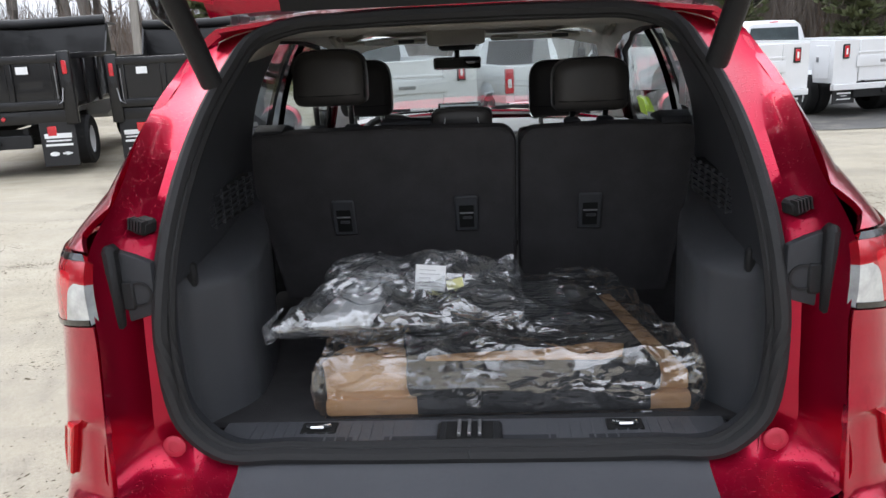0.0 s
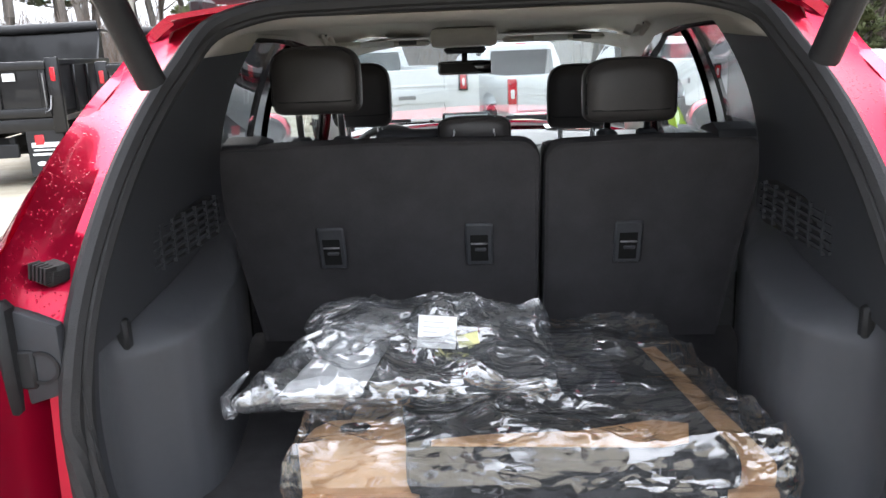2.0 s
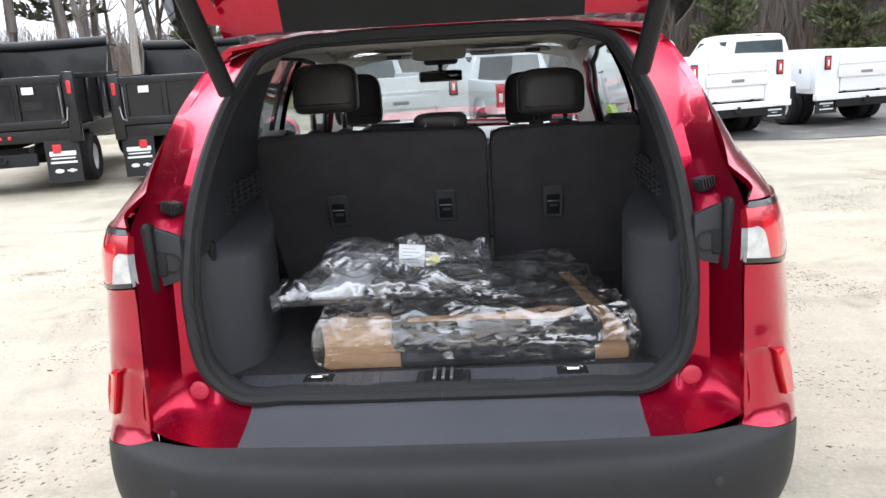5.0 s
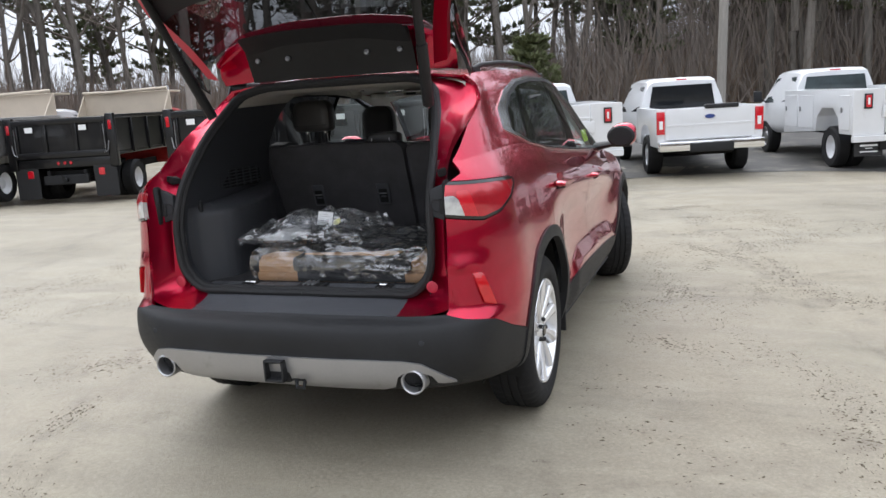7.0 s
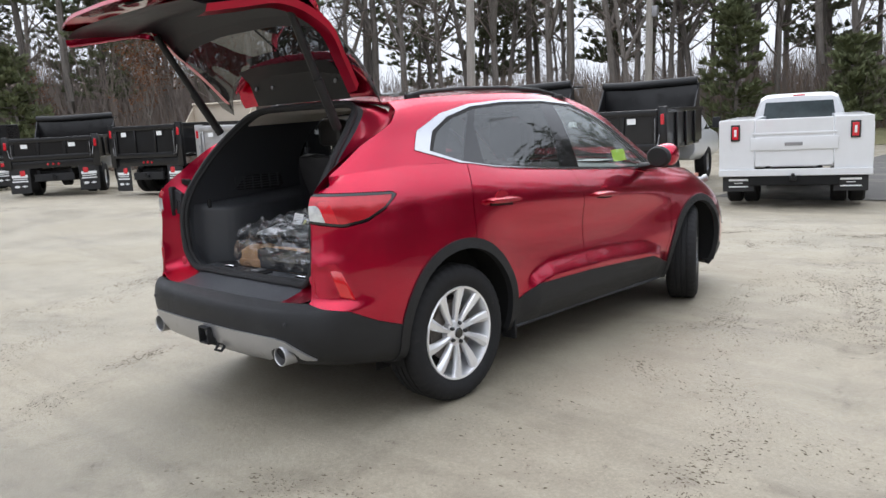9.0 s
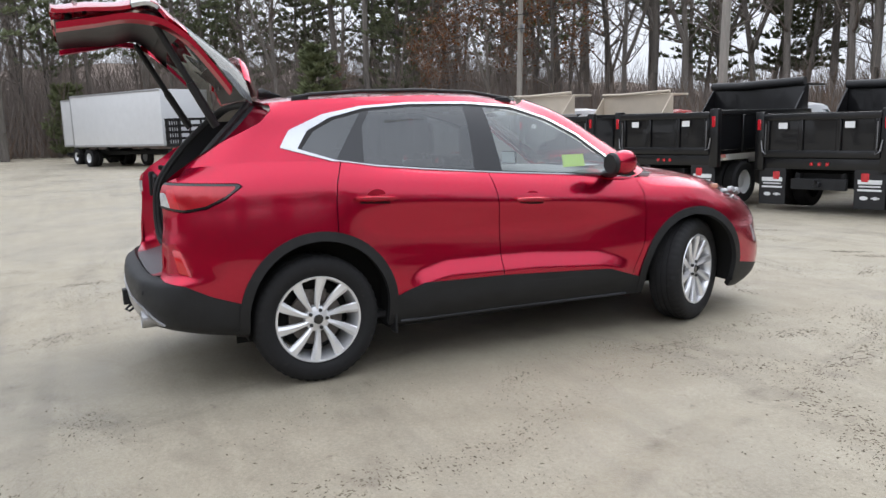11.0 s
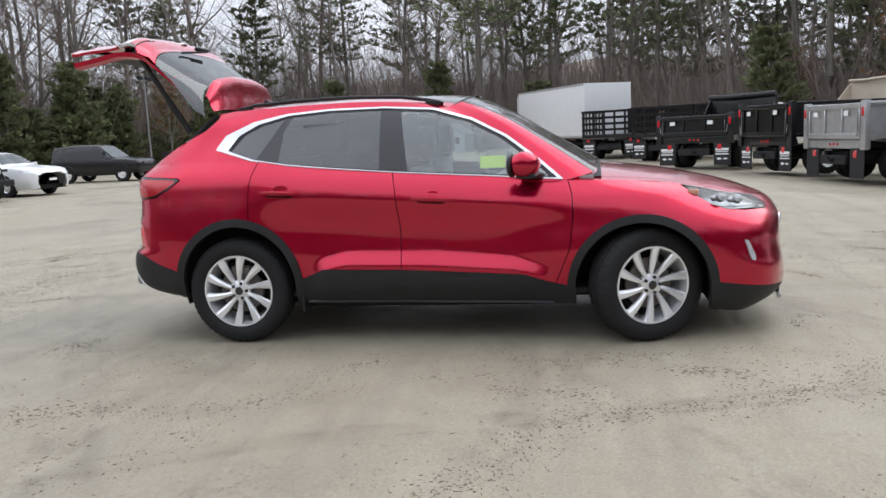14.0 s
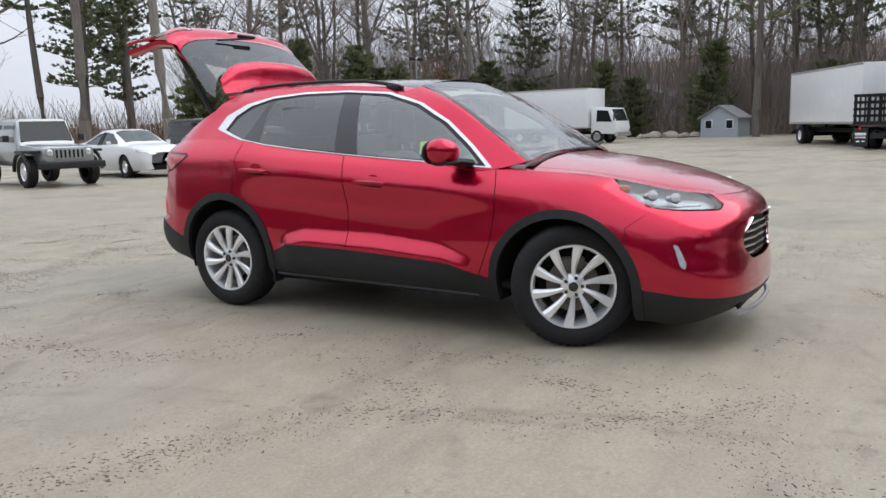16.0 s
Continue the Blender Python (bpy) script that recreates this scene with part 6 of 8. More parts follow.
def ground_material():
    m = bpy.data.materials.new("wet_sandy_gravel")
    m.use_nodes = True
    nt = m.node_tree
    b = nt.nodes["Principled BSDF"]
    big, mid, grain = noise_of(nt, 0.22, 6, 0.6), noise_of(nt, 2.4, 10, 0.70), noise_of(nt, 55, 4, 0.7)
    col = ramp(nt, big, [(0.34, (0.285, 0.250, 0.185)), (0.50, (0.375, 0.338, 0.248)), (0.66, (0.43, 0.397, 0.306))])
    col = mixc(nt, 0.6, col, ramp(nt, mid, [(0.34, (0.25, 0.222, 0.170)), (0.52, (0.362, 0.326, 0.245)), (0.72, (0.46, 0.425, 0.335))]))
    col = mixc(nt, 0.20, col, ramp(nt, noise_of(nt, 170, 3, 0.7), [(0.30, (0.10, 0.09, 0.07)), (0.52, (0.37, 0.335, 0.262)), (0.74, (0.68, 0.64, 0.54))]))
    col = mixc(nt, 0.24, col, ramp(nt, grain, [(0.32, (0.12, 0.105, 0.08)), (0.55, (0.36, 0.33, 0.250)), (0.75, (0.62, 0.582, 0.470))]))
    # wheel tracks: long soft streaks in two directions
    for rot, (lo, hi), dark in ((35, (0.52, 0.68), (0.185, 0.168, 0.138)), (-50, (0.54, 0.70), (0.21, 0.19, 0.155)), (82, (0.55, 0.68), (0.17, 0.152, 0.122))):
        tc, mp = nt.nodes.new("ShaderNodeTexCoord"), nt.nodes.new("ShaderNodeMapping")
        mp.inputs["Rotation"].default_value = (0, 0, radians(rot))
        mp.inputs["Scale"].default_value = (0.12, 2.6, 1)
        nt.links.new(tc.outputs["Object"], mp.inputs["Vector"])
        n = nt.nodes.new("ShaderNodeTexNoise")
        n.inputs["Scale"].default_value, n.inputs["Detail"].default_value, n.inputs["Distortion"].default_value = 1.3, 6, 0.5
        nt.links.new(mp.outputs[0], n.inputs["Vector"])
        f = mixc(nt, 1.0, ramp(nt, n.outputs["Fac"], [(lo, (0, 0, 0)), (hi, (0.28, 0.28, 0.28))]), ramp(nt, mid, [(0.35, (0.2, 0.2, 0.2)), (0.6, (1, 1, 1))]), "MULTIPLY")
        col = mixc(nt, f, col, dark)
    # scattered dark crumbs of earth and bark in patches
    patch = ramp(nt, noise_of(nt, 0.75, 6, 0.68), [(0.56, (0, 0, 0)), (0.68, (1, 1, 1))])
    crumbs = ramp(nt, noise_of(nt, 26, 8, 0.82, stretch=(1.0, 1.8, 1.0)), [(0.54, (0, 0, 0)), (0.60, (0.8, 0.8, 0.8))])
    f = mixc(nt, 1.0, patch, crumbs, "MULTIPLY")
    col = mixc(nt, f, col, (0.135, 0.115, 0.088))
    lone = ramp(nt, noise_of(nt, 8.5, 5, 0.7), [(0.66, (0, 0, 0)), (0.74, (1, 1, 1))])
    col = mixc(nt, lone, col, (0.11, 0.09, 0.065))
    for rot, sc, off in ((12, 0.42, 0.0), (-30, 0.35, 2.3), (70, 0.38, 5.1)):
        tc, mp = nt.nodes.new("ShaderNodeTexCoord"), nt.nodes.new("ShaderNodeMapping")
        mp.inputs["Rotation"].default_value, mp.inputs["Location"].default_value = (0, 0, radians(rot)), (off, off, 0)
        nt.links.new(tc.outputs["Object"], mp.inputs["Vector"])
        wv = nt.nodes.new("ShaderNodeTexWave")
        wv.bands_direction = "Y"
        wv.inputs["Scale"].default_value, wv.inputs["Distortion"].default_value, wv.inputs["Detail"].default_value, wv.inputs["Detail Scale"].default_value = sc * 0.35, 5.0, 2, 0.5
        nt.links.new(mp.outputs[0], wv.inputs["Vector"])
        line = ramp(nt, wv.outputs["Fac"], [(0.955, (0, 0, 0)), (0.985, (0.4, 0.4, 0.4)), (1.0, (0.12, 0.12, 0.12))])
        line = mixc(nt, 1.0, line, ramp(nt, noise_of(nt, 3.2, 6, 0.7), [(0.46, (0, 0, 0)), (0.60, (1, 1, 1))]), "MULTIPLY")
        col = mixc(nt, line, col, (0.15, 0.13, 0.10))
    col = mixc(nt, 1.0, col, (0.90, 0.885, 0.885), "MULTIPLY")
    nt.links.new(col, b.inputs["Base Color"])
    wet = ramp(nt, noise_of(nt, 0.4, 5, 0.6), [(0.40, (0.72, 0.72, 0.72)), (0.60, (0.32, 0.32, 0.32))])
    nt.links.new(wet, b.inputs["Roughness"])
    b.inputs["Specular IOR Level"].default_value = 0.4
    bp, b2 = nt.nodes.new("ShaderNodeBump"), nt.nodes.new("ShaderNodeBump")
    bp.inputs["Strength"].default_value, bp.inputs["Distance"].default_value = 0.45, 0.03
    nt.links.new(mixc(nt, 0.5, noise_of(nt, 26, 6, 0.75), f), bp.inputs["Height"])
    b2.inputs["Strength"].default_value, b2.inputs["Distance"].default_value = 0.5, 0.006
    nt.links.new(noise_of(nt, 140, 3, 0.7), b2.inputs["Height"])
    nt.links.new(bp.outputs[0], b2.inputs["Normal"])
    nt.links.new(b2.outputs[0], b.inputs["Normal"])
    return m


def spaced(lo, hi, step, far):
    inner = np.arange(lo, hi + 1e-6, step)
    out, d = [], step
    x = 0.0
    while x < far:
        d *= 1.13
        x += d
        out.append(x)
    out = np.array(out)
    return np.concatenate([lo - out[::-1], inner, hi + out])


gx, gy = spaced(-5.0, 6.5, 0.07, 600), spaced(-4.5, 8.5, 0.07, 600)
GX, GY = np.meshgrid(gx, gy)
near = np.clip((26 - np.hypot(GX - 1, GY - 2)) / 12, 0, 1)
GZ = fall(GY)
wav = np.array([[noise.noise((x * .35, y * .35, 0)) * .012 + noise.noise((x * 1.3, y * 1.3, 2)) * .007 + noise.noise((x * 4.6, y * 4.6, 5)) * .005 for x in gx] for y in gy])
rut = np.zeros_like(GX)
for ang, off, w, dep in ((20, 2.9, .13, .022), (20, 4.4, .13, .018), (-28, 1.0, .14, .016), (75, -3.2, .14, .02), (75, -4.8, .13, .016), (8, 6.2, .15, .018), (-35, 5.2, .12, .02)):
    a = radians(ang)
    d = GX * math.cos(a) + GY * math.sin(a) - off + .25 * np.sin(GY * .35 + off)
    rut += -dep * np.exp(-(d / w) ** 2) + dep * .45 * (np.exp(-((d - 1.9 * w) / (w * .6)) ** 2) + np.exp(-((d + 1.9 * w) / (w * .6)) ** 2))
under = np.clip((np.hypot((GX) / 1.3, (GY - 2.35) / 2.6) - .85) / .3, 0, 1)
GZ = GZ + (wav + rut * .8) * near * under - 0.002
gV, gF = sheet(np.stack([GX, GY, GZ], -1))
me = bpy.data.meshes.new("ground")
me.from_pydata(gV.tolist(), [], gF)
me.polygons.foreach_set("use_smooth", [True] * len(me.polygons))
me.materials.append(ground_material())
tagged(new("ground", me), "wet sandy gravel lot with tyre tracks", "ground", kind="structure")


def ground_at(x, y):
    """The height of the lot's surface at a place of the finer part of its net."""
    i, j = int(np.clip(np.searchsorted(gx, x) - 1, 0, len(gx) - 2)), int(np.clip(np.searchsorted(gy, y) - 1, 0, len(gy) - 2))
    u, v = (x - gx[i]) / (gx[i + 1] - gx[i]), (y - gy[j]) / (gy[j + 1] - gy[j])
    return float((GZ[j, i] * (1 - u) + GZ[j, i + 1] * u) * (1 - v) + (GZ[j + 1, i] * (1 - u) + GZ[j + 1, i + 1] * u) * v)


def earth_clods():
    """Flakes of dark earth dragged by tyres: rows along old tracks, raked patches with one grain, and single crumbs."""
    r = random.Random(11)
    V, F, spots = [], [], []
    tracks = [(5.2, -1.5, 118, 7, .10), (6.4, 1.0, 96, 7, .12), (2.6, -2.2, 28, 6, .12), (3.6, 1.2, 62, 5, .10), (4.6, 3.4, 12, 5, .14), (1.8, 4.8, 35, 6, .13), (4.0, -3.6, 160, 7, .14), (7.6, 3.0, 80, 8, .14),
              (-2.2, -2.6, 15, 5, .12), (3.0, 6.2, 170, 6, .13), (1.9, 2.8, 92, 4, .10), (2.4, 0.2, 100, 5, .09), (3.0, -1.2, 40, 6, .16), (3.4, -2.6, 55, 7, .15), (1.4, -1.6, 350, 5, .13), (5.6, 4.6, 150, 5, .14)]
    for x, y, a, length, w in tracks:
        d, pos = radians(a), 0.0
        while pos < length:
            thick = max(0.0, noise.noise((pos * .9, x * 3, y)) + .25)
            for _ in range(int(95 * thick)):
                off = r.gauss(0, w * (.5 + thick))
                q = pos + r.uniform(0, .12)
                spots.append((x + math.cos(d) * q - math.sin(d) * off, y + math.sin(d) * q + math.cos(d) * off, 1.0, d + 1.57 * (pos % 1.1 > .5)))
            d += .05 * noise.noise((pos, y, 4.0))
            pos += .12
    for _ in range(330):
        cx, cy, n_, w = r.uniform(-4.5, 8.5), r.uniform(-5, 8.5), r.randint(40, 260), r.uniform(.06, .22)
        lean = r.uniform(0, 3.14)
        for _ in range(n_):
            a_, b_ = r.gauss(0, w * 1.9), round(r.gauss(0, w * .7) / .035) * .035 + r.gauss(0, .007)
            spots.append((cx + a_ * math.cos(lean) - b_ * math.sin(lean), cy + a_ * math.sin(lean) + b_ * math.cos(lean), r.uniform(.7, 1.2), lean))
    for _ in range(2200):
        spots.append((r.uniform(-5, 9), r.uniform(-5.5, 9), r.uniform(.5, .9), r.uniform(0, 3.14)))
    for x, y, big, grain in spots:
        if abs(x) < 1.0 and -.1 < y < 4.7:
            continue
        z, h = ground_at(x, y), r.uniform(.0017, .0044) * big
        a, long_, wide = grain + r.gauss(0, .35), h * r.uniform(1.8, 6.0), h * r.uniform(.7, 1.5)
        ca, sa = math.cos(a), math.sin(a)
        n0 = len(V)
        for px, py in ((long_, 0), (0, wide), (-long_ * r.uniform(.6, 1), 0), (0, -wide)):
            V.append((x + px * ca - py * sa, y + px * sa + py * ca, z - .002))
        V.append((x + r.uniform(-.4, .4) * h, y + r.uniform(-.4, .4) * h, z + h * r.uniform(.7, 1.2)))
        F += [(n0, n0 + 1, n0 + 4), (n0 + 1, n0 + 2, n0 + 4), (n0 + 2, n0 + 3, n0 + 4), (n0 + 3, n0, n0 + 4)]
    return Geo(V, F)


CLOD = material("dark_damp_earth", (0.135, 0.112, 0.082), .9, var=.45, scale=3, fine=40, spec=.2)
tagged(new("earth_clods", mesh_of("earth_clods", earth_clods(), CLOD, smooth=False)), "dark crumbs of earth and bark strewn along tyre tracks", "soil", kind="stuff")
ASPHALT = material("wet_dark_asphalt", (0.085, 0.082, 0.078), .6, var=.35, scale=.8, fine=60, bump=.5, bscale=90, dirt=(.26, .24, .2), dirt_at=(.5, .8))
xs_, ys_g = np.linspace(-3.5, 60, 40), np.linspace(14.0, 32, 30)
AX, AY = np.meshgrid(xs_, ys_g)
AY = AY + .5 * np.sin(AX * .7) * np.clip((16 - AY) / 2, 0, 1) + (AX < 0) * 0
aV, aF = sheet(np.stack([AX, AY, fall(AY) + .006], -1))
tagged(new("asphalt_apron", mesh_of("asphalt_apron", Geo(aV.tolist(), aF), ASPHALT)), "dark wet asphalt apron under the white trucks", "pavement", kind="structure")
GRASS = material("winter_grass_bank", (0.16, 0.15, 0.07), .95, var=.45, scale=1.5, fine=40, bump=1.0, bscale=60)
bx = np.linspace(-70, 70, 60)
BX, BY = np.meshgrid(bx, np.linspace(32, 44, 8))
bV, bF = sheet(np.stack([BX, BY, fall(BY) + .02 + .5 * np.clip((BY - 33) / 10, 0, 1)], -1))
tagged(new("grass_bank", mesh_of("grass_bank", Geo(bV.tolist(), bF), GRASS)), "dull winter grass bank before the woods", "grass", kind="structure")

# ---- parked trucks and cars; each is built with its tail at y = 0 and faces +y ----
def small_wheel(parent, x, y, r=.40, w=.26, out=1, dual=False, alloy=False):
    t = part("wheel", Geo().lathe([(r * .58, 0), (r * .9, -.01), (r, .03), (r, w - .03), (r * .9, w + .01), (r * .58, w)], 28, m=pose(x, y, r, 0, -90 * out), closed=True), TYRE, parent)
    part("wheel_rim", Geo().lathe([(0, .09 if dual else .03), (r * .22, .09 if dual else .02), (r * .3, .10 if dual else .05), (r * .52, .05), (r * .6, .02), (r * .6, .10)], 24, caps=False, m=pose(x, y, r, 0, -90 * out)), ALLOY if alloy else WHITE_PAINT if dual else STEEL, t)
    if dual:
        part("inner_tyre", Geo().lathe([(r * .58, 0), (r * .9, -.01), (r, .03), (r, w - .03), (r * .9, w + .01), (r * .58, w)], 24, m=pose(x - out * (w + .05), y, r, 0, -90 * out), closed=True), TYRE, t)


def section(w, zb, zbelt, ztop, wt):
    half = [(w * .86, zb), (w * .97, zb + .10), (w, zb + .3 * (zbelt - zb)), (w, zbelt - .12), (w * .965, zbelt)]
    if ztop - zbelt > .05:
        half += [((w * .965 + wt) / 2 + .01, (zbelt + ztop) / 2), (wt, ztop - .07), (wt * .86, ztop - .012), (wt * .5, ztop)]
    else:
        half += [(w * .93, zbelt + (ztop - zbelt) * .4), (w * .86, zbelt + (ztop - zbelt) * .7), (w * .7, ztop - .003), (w * .5, ztop)]
    return half


def loft_body(stations, n_sub=3):
    """stations: (y, half-width, bottom, belt, top, half-width at the top)."""
    st = np.array(stations, float)
    ys2 = np.concatenate([np.linspace(a, b, n_sub, endpoint=False) for a, b in zip(st[:-1, 0], st[1:, 0])] + [st[-1:, 0]])
    loops = []
    for y in ys2:
        v = [np.interp(y, st[:, 0], st[:, k]) for k in range(1, 6)]
        h = section(v[0], v[1], v[2], v[3], v[4])
        loops.append([(x, y, z) for x, z in h] + [(-x, y, z) for x, z in h[::-1]])
    return Geo().loft(loops, caps=True), st


def side_pane(st, poly, sx):
    """A pane on the cabin side over (y, share of height from belt to top)."""
    P = []
    for y, t in poly:
        w, zb, zbelt, ztop, wt = [np.interp(y, st[:, 0], st[:, k]) for k in range(1, 6)]
        x = w * .965 + (wt - w * .965) * t + .012 * (1 - abs(2 * t - 1)) + .006
        P.append((sx * x, y, zbelt + (ztop - .05 - zbelt) * t))
    n = len(P)
    inn = [(x - sx * .02, y, z) for x, y, z in P]
    return Geo(P + inn, [tuple(range(n)) if sx > 0 else tuple(range(n))[::-1]] + [(i, (i + 1) % n, n + (i + 1) % n, n + i) for i in range(n)])


def flat_pane(pts, d=(0, -.01, 0)):
    n = len(pts)
    back = [tuple(a + b for a, b in zip(p, d)) for p in pts]
    return Geo(list(pts) + back, [tuple(range(n)), tuple(range(n, 2 * n))[::-1]] + [(i, n + i, n + (i + 1) % n, (i + 1) % n) for i in range(n)])


def truck_cab(root, y0, paint, glass_m=PALE_GLASS, crew=False):
    """A pick-up style cab from y0 forward."""
    L = 2.2 if crew else 1.45
    g, st = loft_body([(y0, .96, .62, 1.22, 1.90, .72), (y0 + .12, .97, .55, 1.22, 1.96, .74), (y0 + L * .6, .98, .52, 1.21, 1.98, .74), (y0 + L, .98, .5, 1.20, 1.94, .72), (y0 + L + .62, .98, .5, 1.18, 1.24, .9), (y0 + L + 1.1, .97, .5, 1.14, 1.20, .85), (y0 + L + 1.65, .95, .5, 1.08, 1.13, .8), (y0 + L + 1.75, .92, .5, 1.0, 1.04, .8)])
    cab = part("cab", g, paint, root)
    part("rear_window", flat_pane([(-.72, y0 - .012, 1.30), (.72, y0 - .012, 1.30), (.64, y0 - .012, 1.80), (-.64, y0 - .012, 1.80)], (0, .01, 0)), glass_m, cab)
    part("windscreen", flat_pane([(-.80, y0 + L + .60, 1.27), (.80, y0 + L + .60, 1.27), (.68, y0 + L + .07, 1.90), (-.68, y0 + L + .07, 1.90)], (0, -.02, -.02)), glass_m, cab)
    for sx in (1, -1):
        part("side_window", side_pane(st, [(y0 + .15, .08), (y0 + L + .35, .08), (y0 + L - .02, .86), (y0 + .2, .86)], sx), glass_m, cab)
        part("cab_mirror", Geo().box(sx * 1.05, sx * 1.25, y0 + L + .22, y0 + L + .30, 1.25, 1.52, .03).tube([(sx * .95, y0 + L + .25, 1.25), (sx * 1.1, y0 + L + .26, 1.32)], .02, 6), BLACK_PLASTIC, cab)
    part("cab_lamp", Geo().box(-.12, .12, y0 + .02, y0 + .06, 1.915, 1.94, .005), LAMP_RED, cab)
    return L


def chassis(root, length, duals=True):
    part("chassis", Geo().box(-.45, -.37, .05, length, .55, .72, .01).box(.37, .45, .05, length, .55, .72, .01).box(-.45, .45, .2, .3, .55, .7).box(-.5, .5, .95, 1.25, .38, .6, .05).tube([(-.9, 1.1, .42), (.9, 1.1, .42)], .06, 8), VOID, root)
    part("tow_bar", Geo().box(-.5, .5, -.02, .06, .42, .62, .01).box(-.06, .06, -.1, .05, .48, .56, .01).tube([(0, -.1, .53), (0, -.12, .60)], .03, 8), BLACK_PLASTIC, root)
    for sx in (1, -1):
        small_wheel(root, sx * (1.13 if duals else .98), 1.1, .41, .24, sx, dual=duals, alloy=not duals)
        small_wheel(root, sx * .98, length - .9, .41, .26, sx, alloy=not duals)


FLAP_MARK = PAPER


def flaps(root, mark=True, f0=.12, f1=.80):
    for sx in (1, -1):
        fl = part("mud_flap", Geo().box(sx * .62, sx * 1.14, .02, .04, f0, f1, .006), RUBBER, root, "black mud flap with white marks")
        if mark:
            for z, h, w in ((.55, .075, .20), (.50, .025, .18), (.43, .035, .20)) if f0 < .25 else ((.475, .034, .16), (.432, .014, .07), (.365, .022, .16)):
                part("flap_mark", Geo().box(sx * .88 - w, sx * .88 + w, .012, .018, z, z + h, .002), FLAP_MARK, fl)
            if f0 > .25:
                continue
            part("flap_oval", Geo().lathe([(0, 0), (.5, 0), (.5, .01), (0, .01)], 18, pose(sx * .88 - .09, .018, .31, 90) @ Matrix.Diagonal((.14, .07, .3, 1))), FLAP_MARK, fl)
            part("flap_cross", Geo().box(sx * .88 + .03, sx * .88 + .17, .012, .018, .30, .325).box(sx * .88 + .075, sx * .88 + .125, .012, .018, .285, .34), FLAP_MARK, fl)


def tail_lights(root, x, z, w=.05, h=.06, y=-.01):
    for sx in (1, -1):
        part("tail_light", Geo().box(sx * x - w, sx * x + w, y - .02, y + .02, z - h, z + h, .012), LAMP_RED, root, "red tail light")


def dump_truck(m, body=BLACK_PAINT, cab=WHITE_PAINT, shield=True, shield_m=None, mark=True, high=1.0, lab="black dump truck with white cab parked on the lot"):
    r = thing("dump_truck", lab, "truck", m, group="row of parked work trucks")
    chassis(r, 6.2)
    truck_cab(r, 3.75, cab)
    z0, z1 = 1.06, 1.06 + .55 * high
    bed = part("dump_bed", Geo().box(-1.12, 1.12, .05, 3.5, z0 - .08, z0, .02), body, r)
    for sx in (1, -1):
        part("bed_side", Geo().box(sx * 1.10, sx * 1.17, .05, 3.5, z0, z1 + .02, .012), body, bed)
        part("side_rail", Geo().box(sx * 1.08, sx * 1.21, .0, 3.52, z1, z1 + .09, .02), body, bed)
        for y in (.9, 1.75, 2.6):
            part("side_rib", Geo().box(sx * 1.17, sx * 1.22, y - .05, y + .05, z0 - .05, z1, .01), body, bed)
        part("corner_post", Geo().box(sx * 1.04, sx * 1.22, -.03, .1, z0 - .30, z1 + .12, .02), body, bed)
        part("post_light", Geo().box(sx * 1.10, sx * 1.17, -.05, -.02, z1 - .22, z1 - .02, .01), LAMP_RED, bed)
        part("tail_chain", Geo().tube([(sx * .99, -.05, z1 - .1), (sx * 1.0, -.06, z0 + .12), (sx * .97, -.07, z0 + .0), (sx * 1.05, -.06, z0 + .05), (sx * 1.08, -.05, z0 + .25)], .012, 6), STEEL, bed)
    tg = part("tailgate", Geo().box(-1.03, 1.03, .0, .04, z0, z1 + .02, .008), body, bed)
    part("gate_rail", Geo().box(-1.05, 1.05, -.05, .05, z1 - .05, z1 + .07, .02), body, tg)
    part("gate_rail", Geo().box(-1.05, 1.05, -.06, .05, z0 - .06, z0 + .07, .02), body, tg)
    for x in (-.98, -.34, .34, .98):
        part("gate_rib", Geo().box(x - .045, x + .045, -.045, .0, z0, z1, .012), body, tg)
    part("gate_notice", Geo().box(-.75, -.58, -.048, -.045, z1 - .20, z1 - .09), PAPER, tg)
    part("gate_notice", Geo().box(.45, .62, -.048, -.045, z1 - .20, z1 - .09), PAPER, tg)
    part("bolster", Geo().box(-1.1, 1.1, .02, .2, z0 - .28, z0 - .08, .02), body, bed)
    for x in (-.14, 0, .14):
        part("marker_light", Geo().lathe([(0, 0), (.035, 0), (.03, .015), (0, .02)], 12, pose(x, .02, z0 - .18, 90)), LAMP_RED, bed)
    sm = shield_m or body
    hb = part("headboard", Geo().box(-1.12, 1.12, 3.44, 3.54, z0, z1 + .62, .015), sm, bed)
    if shield:
        part("cab_shield", Geo().box(-1.1, 1.1, 3.5, 4.3, z1 + .58, z1 + .63, .015), sm, hb)
        part("rolled_tarp" if shield_m is None else "shield_rim", Geo().tube([(-1.1, 3.40, z1 + .66), (-.4, 3.36, z1 + .64), (.4, 3.36, z1 + .66), (1.1, 3.40, z1 + .68)], .09 if shield_m is None else .04, 10), TARP if shield_m is None else sm, hb)
        for sx in (1, -1):
            part("tarp_wing", Geo().prism([(2.9, z1), (3.45, z1), (3.45, z1 + .6)], sx * 1.10, sx * 1.13, "x"), sm, hb)
    tail_lights(r, .80, .66, .07, .08, .03)
    flaps(r, mark)
    return r


